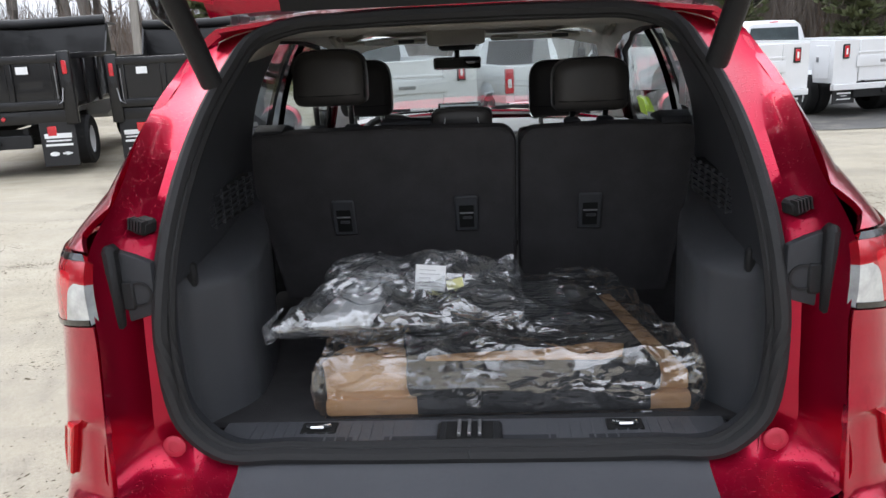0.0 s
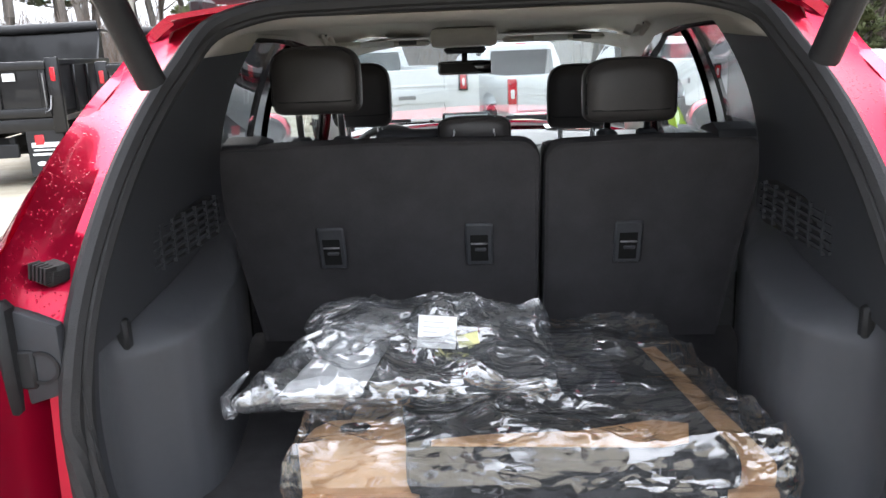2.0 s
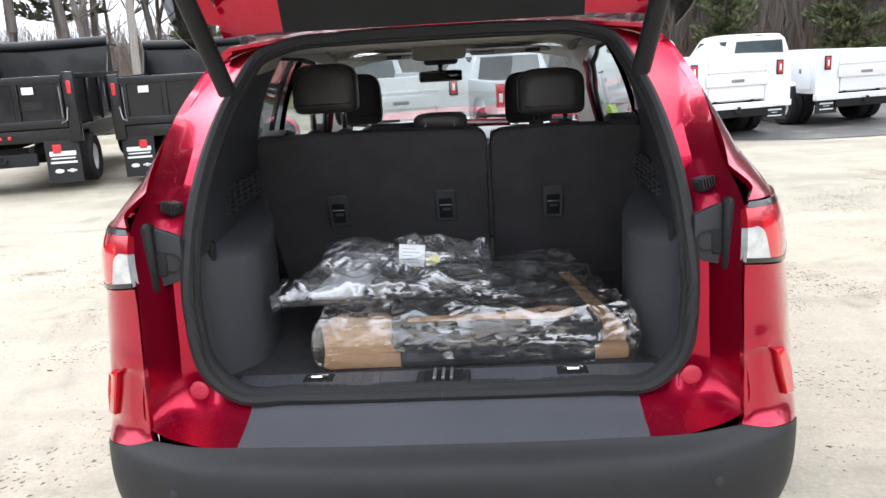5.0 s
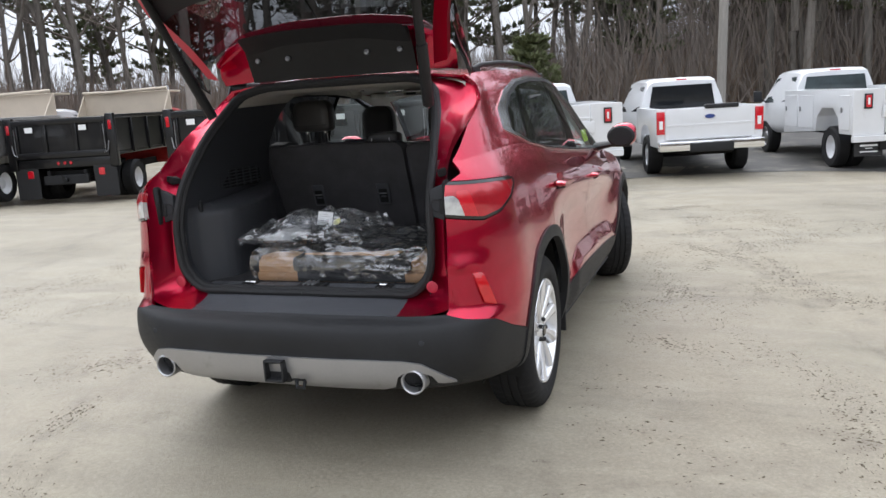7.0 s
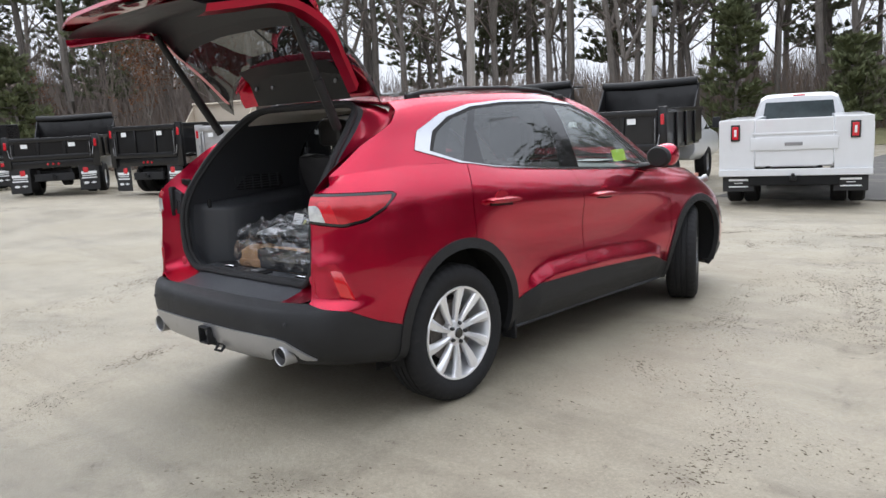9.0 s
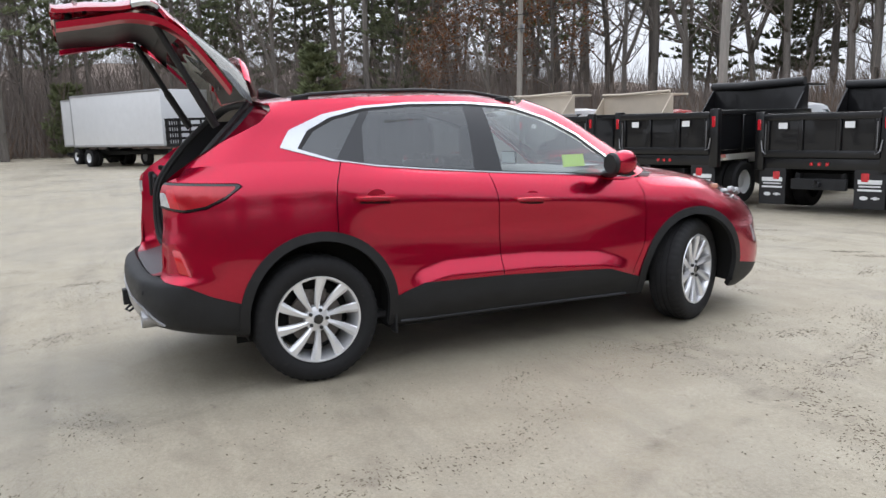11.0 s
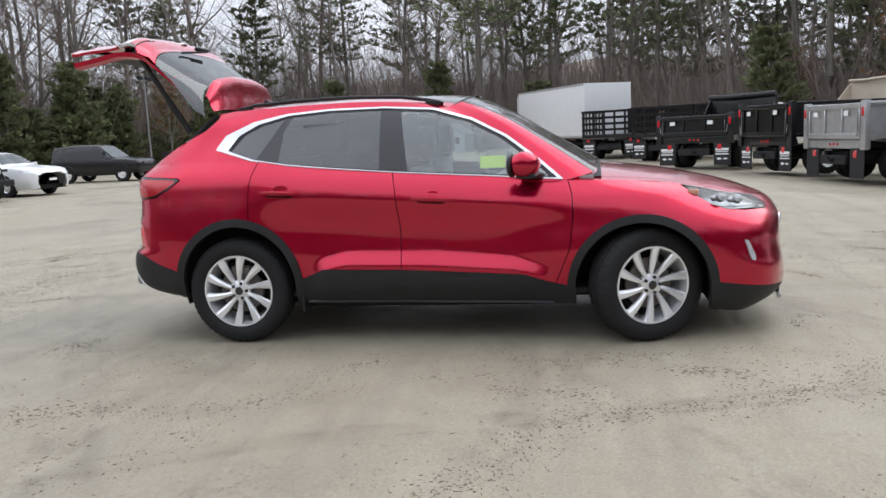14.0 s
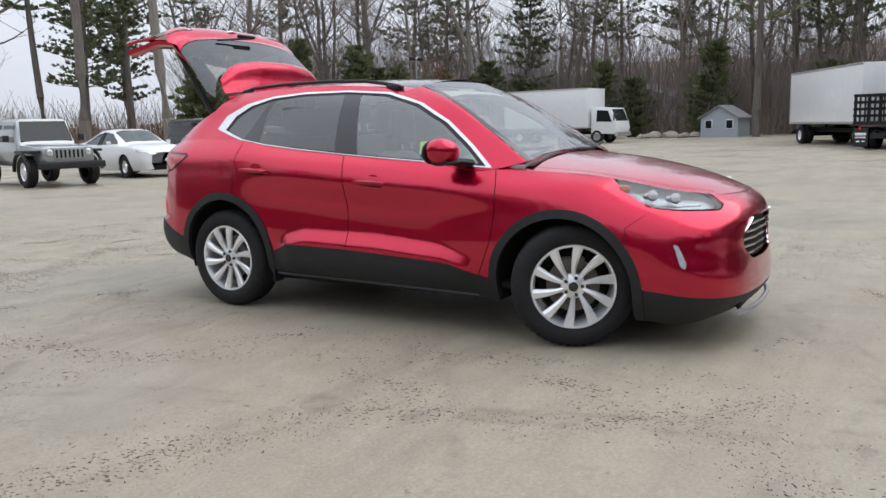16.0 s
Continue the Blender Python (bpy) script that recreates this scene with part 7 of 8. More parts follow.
def service_truck(m, lab="white utility truck with service body and tailgate"):
    r = thing("service_truck", lab, "truck", m, group="row of parked work trucks")
    chassis(r, 6.1)
    truck_cab(r, 3.55, WHITE_PAINT)
    z0, z1 = .70, 1.53
    bd = part("service_body", Geo().box(-.62, .62, .08, 3.35, z0, z0 + .08, .01), WHITE_PAINT, r)
    for sx in (1, -1):
        part("tool_locker", Geo().prism([(.02, z0), (.55, z0), (.62, 1.0), (.85, 1.18), (1.35, 1.18), (1.58, 1.0), (1.65, z0), (3.35, z0 - .1), (3.35, z1), (.02, z1)], sx * .62, sx * 1.2, "x", .012), WHITE_PAINT, bd)
        for y0, y1, za in ((.1, .52, z0 + .08), (1.75, 2.5, z0 + .05), (2.58, 3.28, z0 + .05)):
            d = part("locker_door", Geo().box(sx * 1.195, sx * 1.212, y0, y1, za, z1 - .1, .006), WHITE_PAINT, bd)
            part("door_latch", Geo().box(sx * 1.21, sx * 1.225, y1 - .12, y1 - .05, (za + z1) / 2 - .05, (za + z1) / 2 + .05, .005), STEEL, d)
        tp = part("rear_panel", Geo().box(sx * .62, sx * 1.2, -.01, .02, z0 - .02, z1, .006), WHITE_PAINT, bd)
        part("tail_light", Geo().box(sx * .93 - .075, sx * .93 + .075, -.035, -.01, z1 - .36, z1 - .08, .02), BLACK_PLASTIC, tp)
        part("tail_lens", Geo().box(sx * .93 - .05, sx * .93 + .05, -.045, -.03, z1 - .33, z1 - .11, .012), LAMP_RED, tp)
        part("lens_white", Geo().box(sx * .93 - .02, sx * .93 + .02, -.05, -.04, z1 - .28, z1 - .16, .008), PAPER, tp)
    tg = part("tailgate", Geo().box(-.61, .61, -.02, .03, z0 + .03, z1, .01), WHITE_PAINT, bd)
    part("gate_press", Geo().box(-.68, .68, -.045, -.02, z0 + .30, z0 + .52, .015), WHITE_PAINT, tg)
    part("gate_press", Geo().box(-.66, .66, -.035, -.02, z0 + .56, z0 + .60, .008), WHITE_PAINT, tg)
    part("gate_handle", Geo().box(-.14, .14, -.055, -.04, z0 + .37, z0 + .43, .01), STEEL, tg)
    part("rear_bumper", Geo().box(-1.2, 1.2, -.06, .04, z0 - .14, z0 - .02, .01), WHITE_PAINT, bd)
    part("under_guard", Geo().box(-.7, .7, -.04, .04, z0 - .30, z0 - .14, .01), VOID, bd)
    flaps(r, True, .29, .56)
    return r


def pickup(m, paint=WHITE_PAINT, lab="white crew-cab pickup truck seen from its tailgate", crew=True):
    r = thing("pickup_truck", lab, "truck", m, group="row of parked work trucks")
    part("chassis", Geo().box(-.5, .5, .2, 5.5, .45, .65, .02).tube([(-.8, 1.25, .41), (.8, 1.25, .41)], .07, 8), VOID, r)
    for sx in (1, -1):
        small_wheel(r, sx * 1.0, 1.25, .41, .27, sx, alloy=True)
        small_wheel(r, sx * 1.0, 5.0, .41, .27, sx, alloy=True)
    bed = part("bed", Geo().box(-.95, .95, .06, 2.2, .72, .80, .01), paint, r)
    for sx in (1, -1):
        part("bed_side", Geo().prism([(.02, .62), (.72, .62), (.82, .92), (1.05, 1.02), (1.45, 1.02), (1.68, .92), (1.78, .58), (2.25, .58), (2.25, 1.36), (.02, 1.36)], sx * .80, sx * 1.01, "x", .02), paint, bed)
        tl = part("tail_light", Geo().box(sx * .86, sx * 1.015, -.01, .07, .88, 1.32, .015), LAMP_RED, bed)
        part("lens_white", Geo().box(sx * .90, sx * .97, -.015, -.005, .98, 1.14, .01), PAPER, tl)
    tg = part("tailgate", Geo().box(-.85, .85, 0, .06, .76, 1.36, .02), paint, bed)
    part("gate_press", Geo().box(-.84, .84, -.008, 0, 1.02, 1.06, .003), paint, tg)
    part("gate_badge", Geo().lathe([(0, 0), (.5, 0), (.5, .01), (0, .01)], 20, pose(0, -.012, 1.19, 90) @ Matrix.Diagonal((.2, .08, .4, 1))), BLUE_OVAL, tg)
    part("gate_cap", Geo().box(-.1, .55, -.02, .1, 1.33, 1.42, .03), BLACK_PLASTIC, tg)
    bp = part("rear_bumper", Geo().box(-1.0, 1.0, -.16, .04, .55, .74, .03), CHROME, r)
    part("bumper_step", Geo().box(-.42, .42, -.175, -.1, .52, .70, .02), BLACK_PLASTIC, bp)
    truck_cab(r, 2.32, paint, CAR_GLASS, crew)
    return r


def stake_truck(m):
    r = thing("stake_truck", "black stake-bed truck with slatted side racks", "truck", m, group="row of parked work trucks")
    chassis(r, 6.6)
    truck_cab(r, 4.1, WHITE_PAINT)
    bd = part("platform", Geo().box(-1.18, 1.18, 0, 3.95, .92, 1.05, .02), BLACK_PAINT, r)
    for x in (-1.15, 1.15):
        for i in range(9):
            part("stake", Geo().box(x - .025, x + .025, .05 + i * .47, .13 + i * .47, 1.0, 2.05), BLACK_PAINT, bd)
        for z in (1.2, 1.45, 1.70, 1.95):
            part("slat", Geo().box(x - .035, x - .015, .02, 3.92, z, z + .10), BLACK_PAINT, bd)
    for i in range(6):
        part("stake", Geo().box(-1.13 + i * .44, -1.05 + i * .44, .0, .04, 1.0, 2.05), BLACK_PAINT, bd)
    for z in (1.2, 1.45, 1.70, 1.95):
        part("slat", Geo().box(-1.15, 1.15, -.02, 0, z, z + .10), BLACK_PAINT, bd)
    part("headboard", Geo().box(-1.15, 1.15, 3.85, 3.95, 1.0, 2.15, .01), BLACK_PAINT, bd)
    tail_lights(r, .9, .80)
    flaps(r)
    return r


def box_truck(m, length=6.0, cab_over=True, lab="white box truck with plain cargo box"):
    r = thing("box_truck", lab, "truck", m, group="box trucks")
    chassis(r, length + 1.4)
    bx_ = part("cargo_box", Geo().box(-1.2, 1.2, 0, length, .95, 3.35, .03), WHITE_PAINT, r)
    for sx in (1, -1):
        part("box_rail", Geo().box(sx * 1.19, sx * 1.215, -.01, length + .01, 3.27, 3.36, .008).box(sx * 1.19, sx * 1.215, -.01, length + .01, .93, 1.03, .008), BARE_ALU, bx_)
        part("box_post", Geo().box(sx * 1.17, sx * 1.212, -.02, .08, .94, 3.36, .008), BARE_ALU, bx_)
    part("rear_door", Geo().box(-1.08, 1.08, -.02, .01, 1.05, 3.18, .008), WHITE_PAINT, bx_)
    for z in (1.5, 2.0, 2.5):
        part("door_seam", Geo().box(-1.08, 1.08, -.024, -.019, z, z + .012), STEEL, bx_)
    part("under_guard", Geo().box(-1.1, 1.1, -.05, .05, .45, .6, .01).box(-.6, -.5, -.02, .06, .55, .98).box(.5, .6, -.02, .06, .55, .98), BLACK_PLASTIC, bx_)
    if cab_over:
        y = length + .12
        cb = part("cab", Geo().prism([(y, .6), (y + 1.6, .55), (y + 1.68, .9), (y + 1.62, 1.25), (y + 1.25, 2.12), (y + .15, 2.2), (y, 2.1)], -.98, .98, "x", .05), WHITE_PAINT, r)
        for sx in (1, -1):
            part("side_window", Geo().prism([(y + .35, 1.32), (y + 1.38, 1.28), (y + 1.12, 1.95), (y + .40, 2.0)], sx * .97, sx * .99, "x"), CAR_GLASS, cb)
            part("cab_mirror", Geo().box(sx * 1.05, sx * 1.2, y + 1.55, y + 1.6, 1.35, 1.75, .02), BLACK_PLASTIC, cb)
        part("windscreen", flat_pane([(-.85, y + 1.60, 1.34), (.85, y + 1.60, 1.34), (.80, y + 1.30, 2.04), (-.80, y + 1.30, 2.04)], (0, -.03, -.02)), CAR_GLASS, cb)
        part("front_bumper", Geo().box(-1.0, 1.0, y + 1.55, y + 1.75, .42, .66, .03), BARE_ALU, cb)
    return r


def suv_car(m, paint, kind, lab):
    """Plain parked cars: jeep, suv or pick-up by their stations."""
    name = {"jeep": "off_roader", "suv": "compact_suv", "ute": "crew_pickup"}[kind]
    r = thing(name, lab, "car", m, group="cars parked along the lot")
    S = {
        "jeep": [(0, .78, .62, 1.12, 1.76, .66), (.08, .80, .58, 1.13, 1.80, .68), (1.6, .80, .55, 1.12, 1.83, .68), (2.5, .80, .55, 1.11, 1.80, .67), (2.72, .80, .55, 1.10, 1.28, .68), (2.80, .76, .55, 1.08, 1.14, .66), (3.9, .68, .55, 1.02, 1.08, .6), (4.05, .66, .58, 1.0, 1.05, .58), (4.08, .64, .62, .98, 1.02, .56)],
        "suv": [(0, .80, .45, 1.02, 1.5, .62), (.12, .88, .38, 1.04, 1.62, .66), (1.2, .91, .30, 1.03, 1.69, .68), (2.2, .91, .30, 1.02, 1.66, .66), (2.95, .91, .30, 1.0, 1.10, .7), (3.6, .90, .34, .98, 1.03, .7), (4.1, .86, .40, .90, .95, .66), (4.23, .72, .46, .80, .86, .6)],
        "ute": [(0, .95, .62, 1.15, 1.18, .9), (1.9, .98, .52, 1.18, 1.21, .92), (1.95, .98, .5, 1.2, 1.78, .74), (2.6, .99, .5, 1.2, 1.90, .74), (3.9, .99, .5, 1.18, 1.86, .72), (4.5, .98, .5, 1.15, 1.22, .85), (5.3, .96, .5, 1.08, 1.14, .8), (5.75, .90, .5, .98, 1.02, .7)],
    }[kind]
    g, st = loft_body(S, 4)
    b = part("body", g, paint, r)
    Lh = S[-1][0]
    W_ = {"jeep": (.75, 3.35, .42), "suv": (.80, 3.40, .35), "ute": (1.15, 4.85, .41)}[kind]
    wx = {"jeep": .93, "suv": .91, "ute": .99}[kind]
    for sx in (1, -1):
        for y in W_[:2]:
            small_wheel(r, sx * wx, y, W_[2], .24, sx, alloy=True)
            ring = [(sx * (wx + (.03 if kind == "jeep" else -.005)), y + (W_[2] + .06) * math.cos(a), W_[2] + (W_[2] + .06) * math.sin(a)) for a in np.linspace(0, math.pi, 16)]
            part("wheel_arch", Geo().tube(ring, .05 if kind == "jeep" else .03, 6), BLACK_PLASTIC, b)
        if kind == "jeep":
            for y0, y1 in ((.15, .85), (.95, 1.65), (1.75, 2.5)):
                part("side_window", side_pane(st, [(y0, .12), (y1, .12), (y1, .82), (y0, .82)], sx), CAR_GLASS, b)
            part("front_fender", Geo().box(sx * .66, sx * .96, 2.95, 3.95, .90, .97, .03), BLACK_PLASTIC, b)
        else:
            y0, y1 = (.5, 2.75) if kind == "suv" else (2.05, 4.2)
            part("side_window", side_pane(st, [(y0, .1), (y1, .1), (y1 - .45, .85), (y0 + .1, .85)], sx), CAR_GLASS, b)
        hz = {"jeep": .90, "suv": .82, "ute": .92}[kind]
        if kind == "jeep":
            part("headlamp", Geo().lathe([(0, .03), (.06, .03), (.085, .02), (.09, 0)], 16, pose(sx * .50, Lh, hz, -90)), LAMP_CLEAR, b)
        else:
            yl = Lh - {"suv": .16, "ute": .12}[kind]
            part("headlamp", Geo().box(sx * .48, sx * .80, yl - .1, yl + .06, hz - .06, hz + .06, .03), LAMP_CLEAR, b)
        part("door_mirror", Geo().box(sx * .92, sx * 1.08, Lh * .63, Lh * .63 + .08, 1.2, 1.38, .03), BLACK_PLASTIC, b)
    ws = {"jeep": ((2.52, 1.74, .60), (2.74, 1.22, .68)), "suv": ((2.26, 1.60, .58), (2.92, 1.10, .72)), "ute": ((3.95, 1.80, .62), (4.48, 1.24, .78))}[kind]
    (ya, za, wa), (yb, zb, wb) = ws
    part("windscreen", flat_pane([(-wb, yb + .03, zb), (wb, yb + .03, zb), (wa, ya + .04, za), (-wa, ya + .04, za)], (0, -.02, -.03)), PALE_GLASS if kind != "jeep" else CAR_GLASS, b)
    if kind == "jeep":
        part("front_bumper", Geo().box(-.85, .85, 4.1, 4.3, .48, .66, .03), BLACK_PLASTIC, b)
        gp = part("grille", Geo().box(-.40, .40, 4.07, 4.10, .72, 1.0, .015), paint, b)
        for i in range(7):
            part("grille_slot", Geo().box(-.33 + i * .11 - .028, -.33 + i * .11 + .028, 4.095, 4.106, .76, .97, .008), VOID, gp)
    else:
        gp = part("grille", Geo().box(-.42, .42, Lh - .05, Lh + .02, .70, .86, .02), VOID, b)
        for i in range(7):
            part("grille_bar", Geo().box(-.36 + i * .12 - .025, -.36 + i * .12 + .025, Lh + .0, Lh + .03, .72, .85, .01), STEEL, gp)
        part("front_bumper", Geo().box(-.8, .8, Lh - .1, Lh + .06, .42, .62, .05), BLACK_PLASTIC if kind == "suv" else CHROME, b)
    return r


def sedan(m, paint, lab):
    """A four-door saloon: one smooth shell cut into body, panes, lamps and grille."""
    r = thing("sedan", lab, "car", m, group="cars parked along the lot")
    rows = [[] for _ in range(7)]
    for y, w, zb, zbelt, wr, zr in ((0, .66, .45, .95, .55, 1.03), (.10, .83, .33, .99, .64, 1.08), (.65, .91, .22, 1.0, .66, 1.13), (1.1, .93, .2, .99, .62, 1.28), (1.65, .93, .2, .98, .60, 1.44), (2.25, .93, .2, .97, .60, 1.485), (2.75, .93, .2, .96, .60, 1.43),
                                    (3.2, .93, .2, .95, .66, 1.20), (3.55, .93, .2, .94, .74, 1.04), (4.1, .92, .2, .93, .74, 1.0), (4.55, .88, .22, .87, .68, .945), (4.82, .76, .24, .78, .58, .87), (4.94, .58, .27, .68, .46, .76)):
        for k, p in enumerate(((w * .9, zb), (w, zb + .38 * (zbelt - zb)), (w * .985, zbelt - .12), (w * .95, zbelt), (wr, zr - .05), (wr * .75, zr - .008), (0, zr))):
            rows[k].append((p[0], y, p[1]))
    sh = sheet(net(rows, .05, .04))
    for cy in (.98, 3.82):
        sh = kept(sh, -np.where(sh[0][:, 0] > .5, arch(sh[0], cy, .34, .39), 1.0))
    side, sh = split(sh, lambda P: np.maximum(in_poly([(.98, 1.03), (1.35, 1.22), (1.75, 1.36), (2.3, 1.40), (2.68, 1.355), (3.30, 1.03), (2.2, 1.01)], P[:, 1:3]), .52 - P[:, 0]), .002)
    fscr, sh = split(sh, lambda P: np.maximum(np.maximum(2.72 - P[:, 1], P[:, 1] - 3.42), np.maximum(P[:, 0] - .60, 1.05 - P[:, 2])), .002)
    rscr, sh = split(sh, lambda P: np.maximum(np.maximum(.72 - P[:, 1], P[:, 1] - 1.45), np.maximum(P[:, 0] - .54, 1.10 - P[:, 2])), .002)
    front = lambda poly: lambda P: np.maximum(in_poly(poly, P[:, [0, 2]]), 4.3 - P[:, 1])
    lamp_, sh = split(sh, front([(.46, .75), (.60, .74), (.86, .80), (.86, .87), (.64, .83), (.48, .80)]), .002)
    gril, sh = split(sh, front([(.05, .62), (.30, .65), (.43, .72), (.42, .77), (.07, .75)]), .002)
    gap_, sh = split(sh, front([(-.1, .37), (.42, .37), (.50, .41), (.42, .45), (-.1, .45)]), .002)
    b = part("body", panel(sh, .02).both(), paint, r)
    for name_, q, mat_ in (("side_window", side, CAR_GLASS), ("headlamp", lamp_, LAMP_CLEAR), ("grille", gril, STEEL)):
        for g in (panel(q, .02, -.006), panel(q, .02, -.006).mirrored()):
            part(name_, g, mat_, b)
    part("windscreen", panel(fscr, .02, -.006).both(), PALE_GLASS, b)
    part("rear_window", panel(rscr, .02, -.006).both(), CAR_GLASS, b)
    part("lower_intake", panel(gap_, .02, -.012).both(), VOID, b)
    for sx in (1, -1):
        for cy in (.98, 3.82):
            small_wheel(r, sx * .91, cy, .335, .22, sx, alloy=True)
            lin = [[(sx * x, cy + .395 * math.cos(a), .34 + .395 * math.sin(a)) for a in np.linspace(-.3, math.pi + .3, 18)] for x in (.55, .90)]
            part("wheel_housing", Geo().loft(lin, closed=False), VOID, b)
        part("door_pillar", Geo().tube([(sx * .905, 2.10, 1.0), (sx * .80, 2.14, 1.20), (sx * .655, 2.18, 1.41)], .022, 6), VOID, b)
        part("door_mirror", Geo().box(sx * .93, sx * 1.07, 3.02, 3.10, 1.0, 1.12, .03), paint, b)
    part("underbody", Geo().box(-.7, .7, .3, 4.6, .22, .36, .03), VOID, b)
    part("plate_mark", Geo().box(-.15, .15, 4.945, 4.96, .50, .58), PAPER, b)
    return r


def at(x, y, yaw):
    return pose(x, y, float(fall(y)) + .002, 0, 0, yaw)


service_truck(at(-1.27, 11.95, 18))
pickup(at(1.35, 13.8, 16))
service_truck(at(5.0, 14.3, 17), "white utility truck beside the pickup")
service_truck(at(8.0, 15.6, 17), "white utility truck at the end of the row")
dump_truck(at(-4.9, 11.9, 14), high=1.2, lab="black dump truck with tarp and white cab")
dump_truck(at(-7.44, 10.55, 13.6), high=1.22, lab="black dump truck with white marks on its mud flaps")
dump_truck(at(-11.85, 10.85, 16.5), shield_m=TAN_STEEL, cab=WORN_RED, mark=False, high=1.28, lab="black dump truck with tan headboard and red cab")
dump_truck(at(-13.9, 9.05, 15.5), body=BARE_ALU, shield_m=TAN_STEEL, mark=False, high=1.2, lab="bare aluminium dump truck with plain mud flaps")
dump_truck(at(-16.6, 8.1, 21), shield_m=TAN_STEEL, high=1.3, lab="black dump truck with a tan cab guard")
dump_truck(at(-19.0, 6.6, 56), high=.85, lab="low black dump truck with white cab")
stake_truck(at(-24.6, 6.2, 66))
stake_truck(at(-28.2, 4.4, 72))
box_truck(at(-38.0, 1.0, -62), 7.4, False, "white box truck with roll-up rear door")
box_truck(at(-42.5, .6, -66), 7.4, False, "white box truck behind another one")
box_truck(at(-43.2, -17.8, -6), 6.0, True, "white cab-over box truck with roof rail")
suv_car(at(-8.6, -17.7, -11), SILVER_PAINT, "jeep", "silver off-road car with black bumper and fenders")
sedan(at(-12.5, -19.0, -12), WHITE_PAINT, "white sedan with split chrome grille")
suv_car(at(-15.7, -18.2, -11), BLACK_PAINT, "jeep", "black off-road car with slotted grille")
sedan(at(-19.0, -19.0, -12), WHITE_PAINT, "white sedan beside the black off-roader")
suv_car(at(-27.2, -20.4, 3), BLACK_PAINT, "suv", "black compact SUV with slotted grille")
suv_car(at(-38.0, -20.6, -22), BLACK_PAINT, "ute", "black pickup truck near the box truck")

# ---- woods round the lot ----
BARK = material("grey_bark", (0.235, 0.212, 0.19), .95, var=.4, scale=2.5, fine=30, stretch=(3, 3, .6), bump=.8, bscale=30, random_obj=.45, spec=.1)
TWIG = material("bare_twigs", (0.25, 0.212, 0.188), .95, var=.35, scale=2, random_obj=.4, spec=.1)
NEEDLE = material("pine_needles", (0.20, 0.222, 0.13), .85, var=.5, scale=1.2, fine=25, random_obj=.4, spec=.15)
YEW = material("young_pine_needles", (0.21, 0.235, 0.125), .85, var=.5, scale=1.0, fine=20, random_obj=.35, spec=.15)
OAK = material("dry_oak_leaves", (0.26, 0.115, 0.05), .9, var=.45, scale=2, random_obj=.3, spec=.1)
BRUSH = material("winter_brush", (0.20, 0.145, 0.11), .95, var=.4, scale=.7, fine=12, spec=.05)
rng = random.Random(5)


def limb(g, p, d, length, r, segs, n, bend, up=0.15):
    pts, q, dd = [tuple(p)], Vector(p), Vector(d).normalized()
    for _ in range(segs):
        dd = (dd + Vector((rng.uniform(-1, 1), rng.uniform(-1, 1), rng.uniform(-.6, 1) * .6 + up)) * bend).normalized()
        q = q + dd * (length / segs)
        pts.append(tuple(q))
    g.tube(pts, r, n, caps=False, r_end=max(r * .3, .006))
    return [Vector(a) for a in pts], dd


def bare_tree(h, fork=False, leafy=False):
    trunk, crown, leaves = Geo(), Geo(), Geo()
    r0 = h * .0125 + .03
    pts, _ = limb(trunk, (0, 0, -.3), (rng.uniform(-.05, .05), rng.uniform(-.05, .05), 1), h, r0, 8, 7, .07)
    starts = []
    if fork:
        a = rng.uniform(0, 6.28)
        p2, _ = limb(trunk, pts[3], (math.cos(a) * .5, math.sin(a) * .5, 1), h * .6, r0 * .65, 6, 6, .09)
        starts += [(p2[k], .7) for k in (2, 3, 4, 5, 6)]
    starts += [(pts[k], 1.0) for k in (3, 4, 4, 5, 5, 6, 6, 7, 7, 8)]
    for p, sc in starts:
        for _ in range(2):
            a = rng.uniform(0, 6.28)
            up = rng.uniform(.35, 1.1)
            L = h * rng.uniform(.16, .30) * sc
            lp, _ = limb(crown, p, (math.cos(a), math.sin(a), up), L, r0 * .30 * sc, 5, 4, .22)
            for k in (2, 3, 4, 5, 5):
                b = rng.uniform(0, 6.28)
                sp2, _ = limb(crown, lp[k], (math.cos(b), math.sin(b), rng.uniform(.1, 1.0)), L * rng.uniform(.35, .6), r0 * .11, 3, 3, .28)
                for kk in (1, 2, 3, 3):
                    c = rng.uniform(0, 6.28)
                    limb(crown, sp2[kk], (math.cos(c), math.sin(c), rng.uniform(.0, 1.0)), L * rng.uniform(.18, .34), .011, 2, 3, .3)
                    if leafy:
                        for _ in range(5):
                            o = sp2[kk] + Vector((rng.uniform(-.35, .35), rng.uniform(-.35, .35), rng.uniform(-.3, .3)))
                            t1, t2 = [Vector((rng.uniform(-1, 1), rng.uniform(-1, 1), rng.uniform(-1, 1))) * .10 for _ in range(2)]
                            leaves.add([tuple(o), tuple(o + t1), tuple(o + t1 + t2), tuple(o + t2)], [(0, 1, 2, 3)])
    return trunk, crown, leaves


def tuft(g, o, d, size, k):
    for _ in range(k):
        e = (d + Vector((rng.uniform(-1, 1), rng.uniform(-1, 1), rng.uniform(-.35, .75))) * .8).normalized()
        s = e.cross(Vector((rng.uniform(-1, 1), rng.uniform(-1, 1), rng.uniform(-1, 1)))).normalized() * size * .16
        tip = o + e * size * rng.uniform(.6, 1.1)
        g.add([tuple(o - s * .3), tuple(o + e * size * .5 + s), tuple(tip), tuple(o + e * size * .5 - s)], [(0, 1, 2, 3)])


